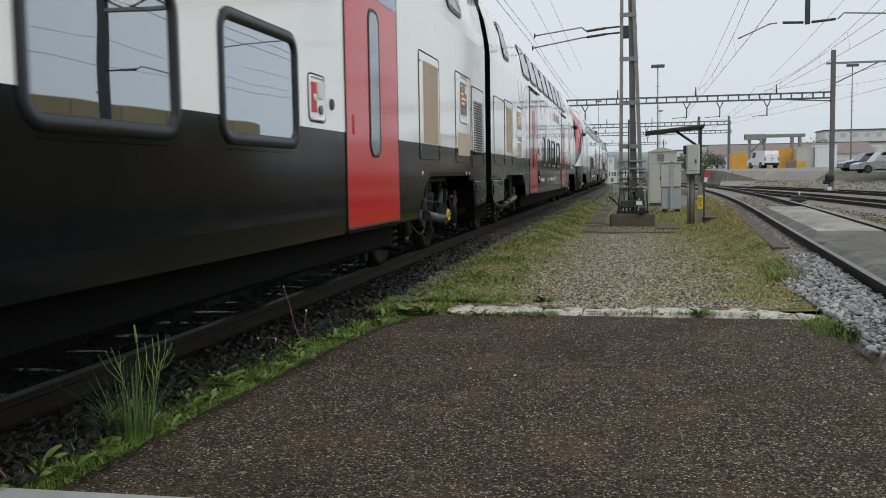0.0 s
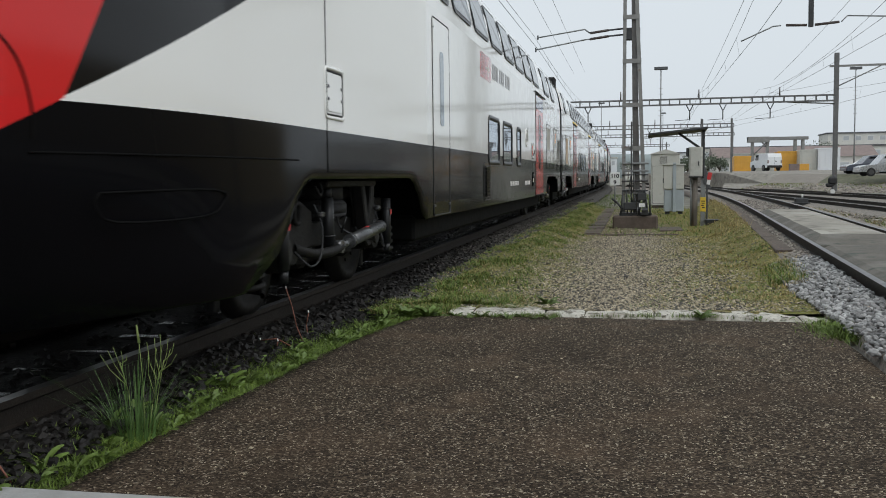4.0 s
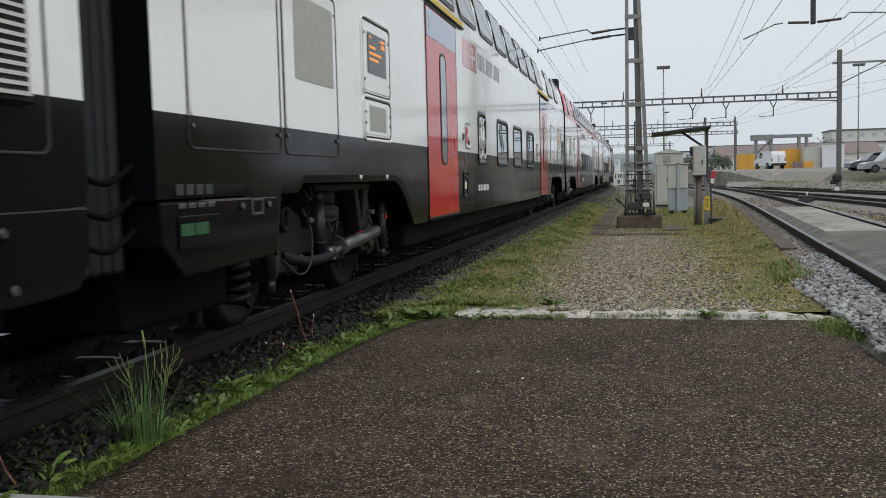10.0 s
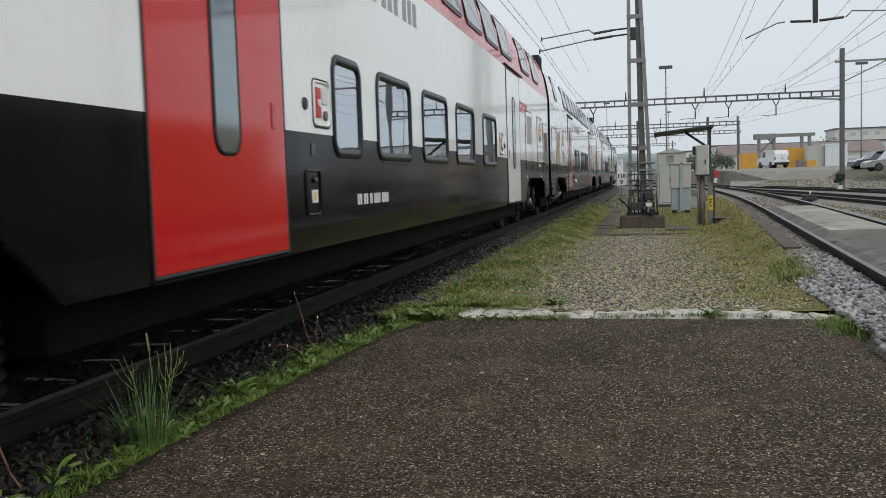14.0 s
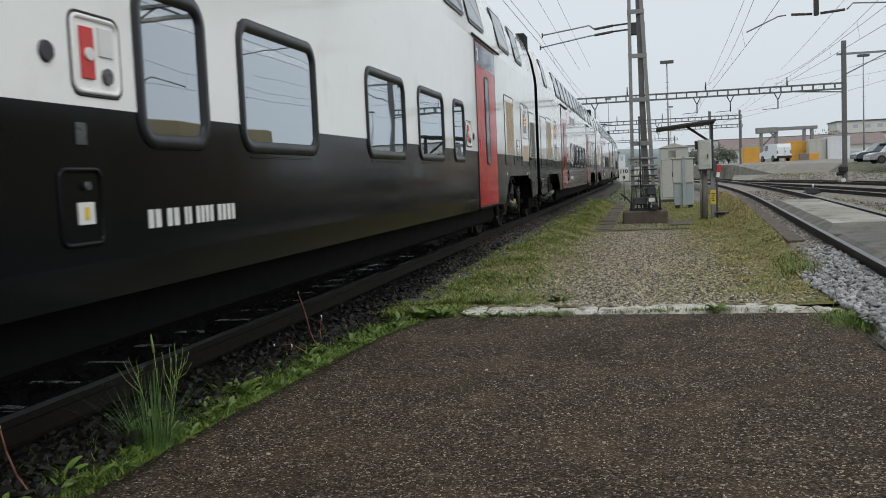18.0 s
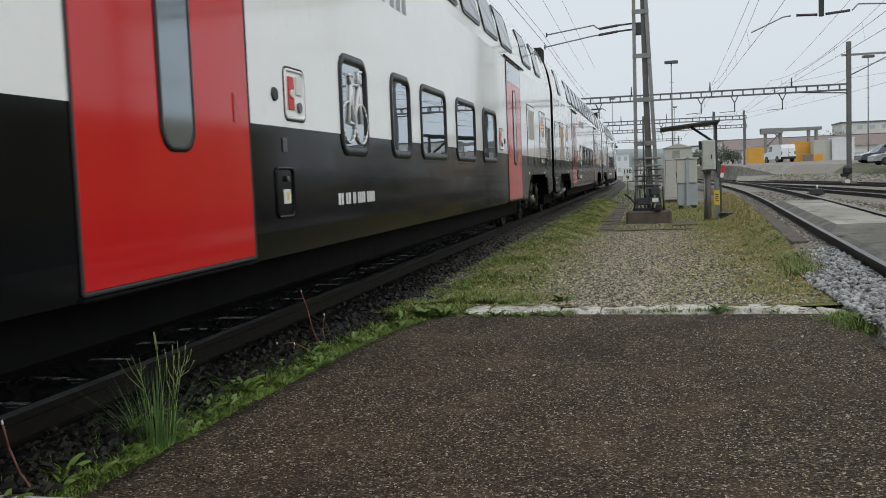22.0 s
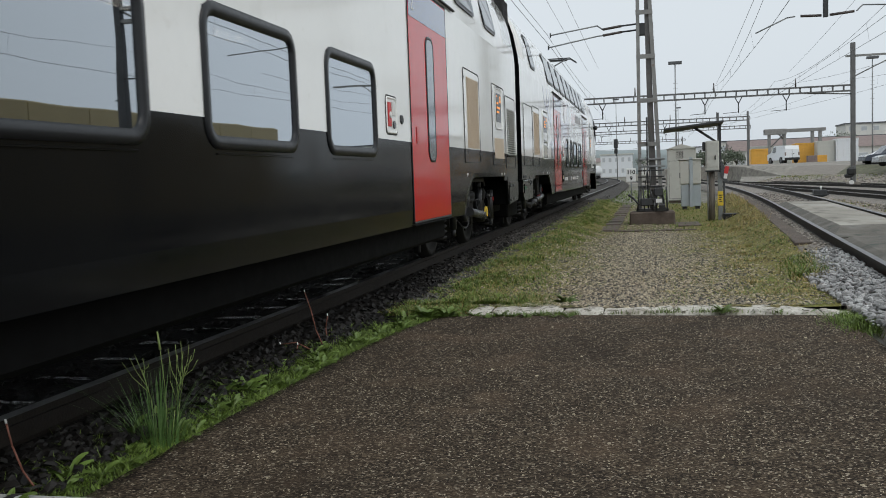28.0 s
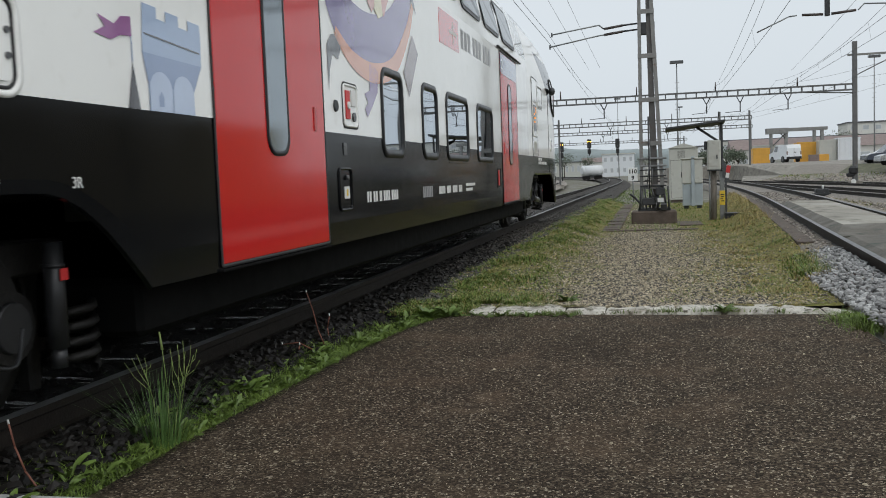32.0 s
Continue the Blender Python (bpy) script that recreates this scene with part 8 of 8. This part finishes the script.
# stones on the shoulder's slope and between the far tracks
spots = []
for i in range(5200):
    y = 8.5 + 40 * R.random() ** 1.5
    x = R.uniform(-2.42, -2.05)
    spots.append((x, y, max(path_z(x, y), -0.06) + R.uniform(-0.01, 0.02), R.uniform(0.016, 0.034)))
for i in range(9000):
    x, y = R.uniform(-10.5, -5.0), 2 + 26 * R.random()
    spots.append((x, y, (-0.02 if x < -7.1 else -0.31) + R.uniform(-0.01, 0.03), R.uniform(0.025, 0.055)))
stones("ballast_stones", spots, PEBBLE, "grey ballast stones on the shoulder and between the tracks")


def blades(name, spots, material, label, curl=0.5, width=0.004, kind="stuff", segs=2):
    """Grass: thin bent blades in one mesh, from (x, y, z, height, lean)."""
    rnd = random.Random(5)
    vs, fs = [], []
    for x, y, z, h, lean in spots:
        a = rnd.random() * 6.283
        dx, dy = math.cos(a), math.sin(a)
        w = width * rnd.uniform(0.7, 1.4)
        px, py = -dy * w, dx * w
        k = len(vs)
        for i in range(segs + 1):
            f = i / segs
            o = lean * h * f ** (1 + curl)
            ww = 1 - f * 0.85
            cx, cy, cz = x + dx * o, y + dy * o, z + h * f * (1 - 0.25 * lean * f)
            vs += [(cx - px * ww, cy - py * ww, cz), (cx + px * ww, cy + py * ww, cz)]
        for i in range(segs):
            fs.append((k + 2 * i, k + 2 * i + 1, k + 2 * i + 3, k + 2 * i + 2))
    me = bpy.data.meshes.new(name)
    me.from_pydata(vs, [], fs)
    me.materials.append(material)
    return tagged(new(name, me), label, "grass", kind=kind)


def edge_x(y):
    return float(np.interp(y, [e[0] for e in EDGE], [e[1] for e in EDGE]))


# green fringe along the asphalt's edge
sp = []
for i in range(17000):
    y = 2.4 + 5.6 * R.random()
    d = 0.5 + 0.5 * noise.noise((y * 2.2, 4, 0)) + 0.4 * noise.noise((y * 7, 1, 0))
    x = edge_x(y) + 0.02 - abs(R.gauss(0, 0.16)) * (0.6 + d)
    sp.append((x, y, float(np.interp(x, (-2.6, -2.36, -2.2, -2.0), (-0.01, -0.02, -0.055, -0.05))) - 0.01, R.uniform(0.015, 0.075) * (0.35 + d), R.uniform(0.4, 1.5)))
blades("edge_grass", sp, GRASS, "short green grass along the platform edge", width=0.0032)
sp = []
for i in range(2600):
    x = R.uniform(-1.75, 1.6)
    y = float(np.interp(x, [q[0] for q in NEAR], [q[1] for q in NEAR])) - 0.02 + R.gauss(0, 0.03)
    if noise.noise((x * 3, 7, 0)) + (0.4 if x < -0.6 else 0.0) < R.uniform(-0.1, 0.3):
        continue
    sp.append((x, y, -0.045, R.uniform(0.015, 0.06), R.uniform(0.3, 1.3)))
for i in range(2600):
    a, r = R.random() * 6.28, abs(R.gauss(0, 0.13))
    x, y = 1.53 + r * math.cos(a), 7.25 + r * 1.9 * math.sin(a)
    sp.append((x, y, -0.05, R.uniform(0.03, 0.10), R.uniform(0.4, 1.3)))
blades("edge_grass", sp, GRASS, "short grass along the white edging", width=0.0032)
# grass on the path's rims and beyond
sp, dry = [], []
for i in range(150000):
    y = 8.15 + 30 * R.random() ** 1.8
    side = R.random()
    if side < 0.36:
        x = float(np.interp(y, (8, 11, 18), (-1.85, -2.35, -2.45))) + abs(R.gauss(0, 0.55)) - 0.12
    elif side < 0.86:
        xr = siding_rim(y)[0]
        x = xr - abs(R.gauss(0, 0.62))
        if y < 12.6 and x > 1.62 + 0.07 * max(y - 9.0, 0) + 0.15 * noise.noise((y * 2, 3, 3)):
            continue
    else:
        x = R.uniform(-1.6, 1.5)
    n_ = noise.noise((x * 1.4, y * 0.7, 3)) + 0.5 * noise.noise((x * 5, y * 3, 3))
    if n_ < (-0.12 if side < 0.86 else 0.12) + R.uniform(-0.15, 0.15):
        continue
    h = R.uniform(0.006, 0.032) * (1.0 + 1.6 * max(n_, 0))
    tone = noise.noise((x * 2.3, y * 1.1, 8)) * 0.5
    (dry if R.random() + tone < (0.30 if side < 0.36 else 0.56) else sp).append((x, y, path_z(x, y) + 0.006, h, R.uniform(0.8, 2.2)))
blades("path_grass", sp, GRASS, "thin green grass along the gravel path", width=0.004)
blades("path_grass", dry, GRASSDRY, "dry yellowish grass along the gravel path", width=0.004)
# lush uneven green strip between the gravel and the track's shoulder
sp, dry = [], []
for i in range(90000):
    y = 8.3 + 34 * R.random() ** 1.7
    x = float(np.interp(y, (8, 11, 18), (-1.80, -1.90, -1.80))) + R.gauss(0, 0.34)
    if x < -2.38 or x > -0.9:
        continue
    n_ = noise.noise((x * 2.2, y * 0.9, 21)) + 0.6 * noise.noise((x * 7, y * 4, 5))
    if n_ < R.uniform(-0.35, 0.28):
        continue
    h = R.uniform(0.015, 0.06) * (0.7 + 1.8 * max(n_, 0))
    (dry if R.random() < 0.22 else sp).append((x, y, path_z(x, y) + 0.004, h, R.uniform(0.3, 1.3)))
blades("shoulder_grass", sp, GRASS, "lush short green grass beside the track's shoulder", width=0.006)
blades("shoulder_grass", dry, GRASSDRY, "dry grass among the green beside the track", width=0.005)
# clumps behind the left end of the white edging
sp, dry = [], []
for i in range(5200):
    x, y = R.uniform(-2.42, -1.55), 7.72 + 0.75 * R.random()
    n_ = noise.noise((x * 3.1, y * 3.3, 14))
    if n_ < R.uniform(-0.35, 0.25):
        continue
    (dry if R.random() < 0.2 else sp).append((x, y, max(path_z(x, y), -0.075) + 0.002, R.uniform(0.02, 0.06) * (1 + max(n_, 0)), R.uniform(0.4, 1.4)))
blades("edge_grass", sp, GRASS, "fresh grass clumps at the end of the white edging", width=0.0045)
blades("edge_grass", dry, GRASSDRY, "dry blades at the end of the white edging", width=0.004)
# rough growth on the bank below the depot yard
sp, dry, rubble = [], [], []
for i in range(7000):
    f, g = R.random() ** 0.7, R.random()
    k = 0 if R.random() < 0.7 else 1
    a, b = Vector(BANK[k][0]).lerp(Vector(BANK[k + 1][0]), f), Vector(BANK[k][1]).lerp(Vector(BANK[k + 1][1]), f)
    p = a.lerp(b, g)
    if p.x > 26:
        continue
    n_ = noise.noise((p.x * 0.35, p.y * 0.30, 2)) + 0.5 * g
    if n_ > R.uniform(0.1, 0.5):
        (dry if R.random() < 0.3 else sp).append((p.x, p.y, p.z, R.uniform(0.03, 0.15), R.uniform(0.3, 1.2)))
    else:
        rubble.append((p.x, p.y, p.z, R.uniform(0.05, 0.12)))
blades("bank_grass", sp, GRASS, "uneven green growth on the bank below the depot", width=0.022)
blades("bank_grass", dry, GRASSDRY, "dry growth on the bank below the depot", width=0.020)
stones("bank_stones", rubble, STONE_B, "brown stones on the bank below the depot")
# tufts on the right of the path, towards the siding
sp, dry = [], []
for i in range(26000):
    y = 8.6 + 16 * R.random() ** 1.3
    x = 1.15 + 0.045 * (y - 8) + R.gauss(0, 0.38)
    if x > siding_rim(y)[0] - 0.05 or (y < 12.6 and x > 1.62 + 0.07 * max(y - 9.0, 0)):
        continue
    n_ = noise.noise((x * 2.0, y * 1.1, 31)) + 0.6 * noise.noise((x * 6, y * 4, 8))
    if n_ < R.uniform(-0.2, 0.35):
        continue
    (dry if R.random() < 0.72 else sp).append((x, y, path_z(x, y) + 0.004, R.uniform(0.015, 0.05) * (0.8 + 1.8 * max(n_, 0)), R.uniform(0.4, 1.5)))
blades("path_tufts", sp, GRASS, "small green tufts on the gravel", width=0.005)
blades("path_tufts", dry, GRASSDRY, "straw-coloured tufts on the gravel", width=0.005)
sp = []
for i in range(6000):
    y = 22 + 50 * R.random()
    x = R.uniform(-2.2, 2.2)
    sp.append((x, y, -0.31, R.uniform(0.03, 0.14), R.uniform(0.3, 1.0)))
blades("verge_grass", sp, GRASS, "tall thin grass round the cabinets", width=0.012)
sp, dry = [], []
for i in range(9000):
    y = 17 + 24 * R.random()
    x = right_x(y) + 2.4 + abs(R.gauss(0, 1.1))
    if noise.noise((x * 0.6, y * 0.3, 14)) < R.uniform(-0.3, 0.25):
        continue
    (dry if R.random() < 0.55 else sp).append((x, y, ground_z(y) - 0.05, R.uniform(0.04, 0.13), R.uniform(0.4, 1.3)))
blades("yard_grass", sp, GRASS, "patchy green grass between the yard tracks", width=0.010)
blades("yard_grass", dry, GRASSDRY, "patchy dry grass between the yard tracks", width=0.010)
sp = []
for i in range(3500):
    y = 20 + 22 * R.random()
    x = siding_rim(y)[0] - abs(R.gauss(0, 0.5))
    sp.append((x, y, path_z(x, y), R.uniform(0.04, 0.24) * R.random(), R.uniform(0.3, 1.0)))
for i in range(1200):
    y = 10.0 + 2.8 * R.random()
    x = R.gauss(1.66 + 0.08 * (y - 10), 0.10)
    sp.append((x, y, path_z(x, y), R.uniform(0.03, 0.13), R.uniform(0.4, 1.2)))
blades("verge_grass", sp, GRASSDRY, "rough dry grass and weeds beside the siding", width=0.006)
sp = []
for i in range(1600):
    y = 10.2 + 2.2 * R.random()
    x = R.gauss(1.62 + 0.08 * (y - 10), 0.09)
    sp.append((x, y, path_z(x, y), R.uniform(0.03, 0.15), R.uniform(0.3, 1.0)))
blades("verge_grass", sp, GRASS, "fresh green tuft beside the pale stones", width=0.005)


def tuft(x, y, z, n, h, material, label, spread=0.06):
    t = thing("grass_tuft", label, "grass", pose(x, y, z))
    rnd = random.Random(3)
    for b in range(n):
        a = rnd.random() * 6.283
        r = math.sqrt(rnd.random()) * spread
        hh, lean = h * rnd.uniform(0.30, 1.0), rnd.uniform(0.02, 1.0) * rnd.uniform(0.4, 1.0)
        bm = bmesh.new()
        prev = None
        w = rnd.uniform(0.0018, 0.0044)
        for i in range(6):
            f = i / 5
            o = lean * hh * f ** 1.7
            c = Vector((math.cos(a) * (r + o), math.sin(a) * (r + o), hh * f * (1 - 0.2 * lean * f)))
            s = Vector((-math.sin(a), math.cos(a), 0)) * w * (1 - 0.9 * f)
            cur = (bm.verts.new(c - s), bm.verts.new(c + s))
            if prev:
                bm.faces.new((prev[0], prev[1], cur[1], cur[0]))
            prev = cur
        part("blade", bm, material, t)
    return t


tt = tuft(-2.29, 3.86, -0.10, 210, 0.47, GRASSBLUE, "tall bluish-green grass tuft at the platform edge", 0.12)
for pts in ([(0.04, 0, 0), (0.045, 0, 0.3), (0.03, 0, 0.50), (0.02, 0, 0.585)], [(-0.02, 0.02, 0), (-0.05, 0.03, 0.25), (-0.09, 0.03, 0.40), (-0.13, 0.04, 0.47)],
            [(0.06, -0.02, 0), (0.10, -0.02, 0.22), (0.15, -0.03, 0.38), (0.17, -0.04, 0.50)], [(0.05, 0.03, 0), (0.09, 0.05, 0.25), (0.12, 0.06, 0.41), (0.10, 0.07, 0.53)]):
    part("stem", chain(pts[:3], 0.002, 5), SEEDHEAD, tt)
    if pts[3][2] > 0.55:
        part("seed_head", rod(pts[2], pts[3], 0.007, 0.004), SEEDHEAD, tt, "pale green seed head")
        continue
    for k in range(5):
        a, b = Vector(pts[1]).lerp(Vector(pts[2]), 0.25 + 0.17 * k), Vector(pts[3])
        b = b + Vector((0.035 * (k - 2), 0.01 * (k % 2), -0.02 * abs(k - 2)))
        part("awn", chain([a, a.lerp(b, 0.5) + Vector((0.008 * (k - 2), 0, 0)), b], 0.0017, 4), SEEDHEAD, tt)


def herb(x, y, z, n, size, seed, label="low green herb with broad leaves at the asphalt's edge"):
    t = thing("weed", label, "weed", pose(x, y, z), group="weeds at the platform edge")
    rnd = random.Random(seed)
    for b in range(n):
        a = b * 2.4 + rnd.random()
        L = size * rnd.uniform(0.6, 1.1)
        up = rnd.uniform(0.4, 1.5)
        bm = bmesh.new()
        prev = None
        for i in range(6):
            f = i / 5
            c = Vector((math.cos(a) * L * f, math.sin(a) * L * f, L * up * f * (1 - 0.55 * f)))
            s = Vector((-math.sin(a), math.cos(a), 0)) * L * 0.13 * math.sin(math.pi * min(f * 0.9 + 0.08, 1)) + Vector((0, 0, 0.004))
            cur = (bm.verts.new(c - s), bm.verts.new(c - Vector((0, 0, 0.006 * (1 - f)))), bm.verts.new(c + s))
            if prev:
                bm.faces.new((prev[0], prev[1], cur[1], cur[0]))
                bm.faces.new((prev[1], prev[2], cur[2], cur[1]))
            prev = cur
        part("leaf", bm, HERB, t)
    return t


SPOTS = [(-2.30, 4.85, 0.13, 20), (-2.26, 5.05, 0.10, 14), (-1.90, 7.62, 0.15, 44), (-1.74, 7.66, 0.14, 40), (-0.80, 8.50, 0.13, 30), (0.56, 7.90, 0.11, 16), (1.00, 7.86, 0.06, 8), (1.22, 7.80, 0.07, 8)]
for i in range(9):
    SPOTS.append((-1.62 + i * 0.115, 7.66 + 0.05 * math.sin(i * 2.3), 0.07 + 0.025 * math.sin(i * 1.7) ** 2, 9))
for i in range(64):
    y = 2.9 + 4.7 * i / 64 + R.uniform(-0.05, 0.05)
    SPOTS.append((edge_x(y) - 0.02 - 0.30 * R.random(), y, R.uniform(0.05, 0.12), 9))
for i, (x, y, s, n) in enumerate(SPOTS):
    herb(x, y, float(np.interp(x, (-2.6, -2.36, -2.2, -2.0), (-0.01, -0.03, -0.065, -0.05))), n, s, i)
for base, pts in (((-2.38, 3.09), [(0, 0, 0), (-0.06, 0, 0.08), (-0.10, 0, 0.18), (-0.12, 0, 0.27)]), ((-2.32, 6.18), [(0, 0, 0), (-0.05, 0, 0.12), (-0.08, 0, 0.26), (-0.13, 0.02, 0.39)]),
                  ((-2.36, 6.38), [(0, 0, 0), (-0.01, 0, 0.10), (0.01, 0, 0.19)]), ((-2.33, 5.95), [(0, 0, 0.02), (-0.10, 0.0, 0.07), (-0.23, 0.02, 0.05)]), ((-2.40, 5.85), [(0, 0, 0), (0.02, 0, 0.07)])):
    s = thing("dry_weed", "thin reddish dry weed stalk on the ballast", "weed", pose(base[0], base[1], -0.02), group="dry stalks")
    part("stalk", chain(pts, 0.0045, 5), STALK, s)
    part("seed_head", rod(pts[-1], (pts[-1][0] - 0.003, pts[-1][1], pts[-1][2] + 0.018), 0.005, 0.004), LETTER, s)


# ---- what moves ----
# metres that the train has run, second by second
RUN = (-14.30, -4.54, 4.97, 13.98, 22.73, 31.48, 39.96, 48.21, 56.75, 64.77, 72.60, 80.41, 88.21, 95.89, 103.49, 110.74, 117.79, 124.79,
       131.60, 137.67, 143.38, 148.76, 154.24, 159.57, 164.84, 170.08, 175.37, 180.65, 185.75, 190.55, 195.09, 199.26, 203.21)


def motions():
    for car, place, way in CARS:
        rows = []
        for t, d in enumerate(RUN):
            y = place - d
            dx, turn = bend(y + 12.5)
            x0 = bend(y + 3.62)[0]
            x1 = bend(y + 22.02)[0]
            ang = math.atan2(x1 - x0, 18.4)
            rows.append((t, pose(TRACK_X + x0 - math.tan(ang) * 3.62, y, 0, 0, 0, -math.degrees(ang))))
        walk(car, rows)
    for w, u, car in WHEELS:
        place = [p for c_, p, k in CARS if c_ is car][0]
        base = w.matrix_basis.copy()
        rows = [(0.0, base)]
        ang = 0.0
        last = None
        for i in range(0, 32 * 15 + 1):
            t = i / 15
            k = min(int(t), 31)
            run = RUN[k] + (RUN[k + 1] - RUN[k]) * (t - k)
            y = place + u - run
            if -3.0 < y < 24.0:
                if last is not None:
                    ang += (run - last) / 0.46
                last = run
                if t > 0.03:
                    rows.append((t, base @ Matrix.Rotation(ang, 4, "X")))
        if rows[-1][0] < 31.97:
            rows.append((32.0, rows[-1][1]))
        walk(w, rows)


motions()
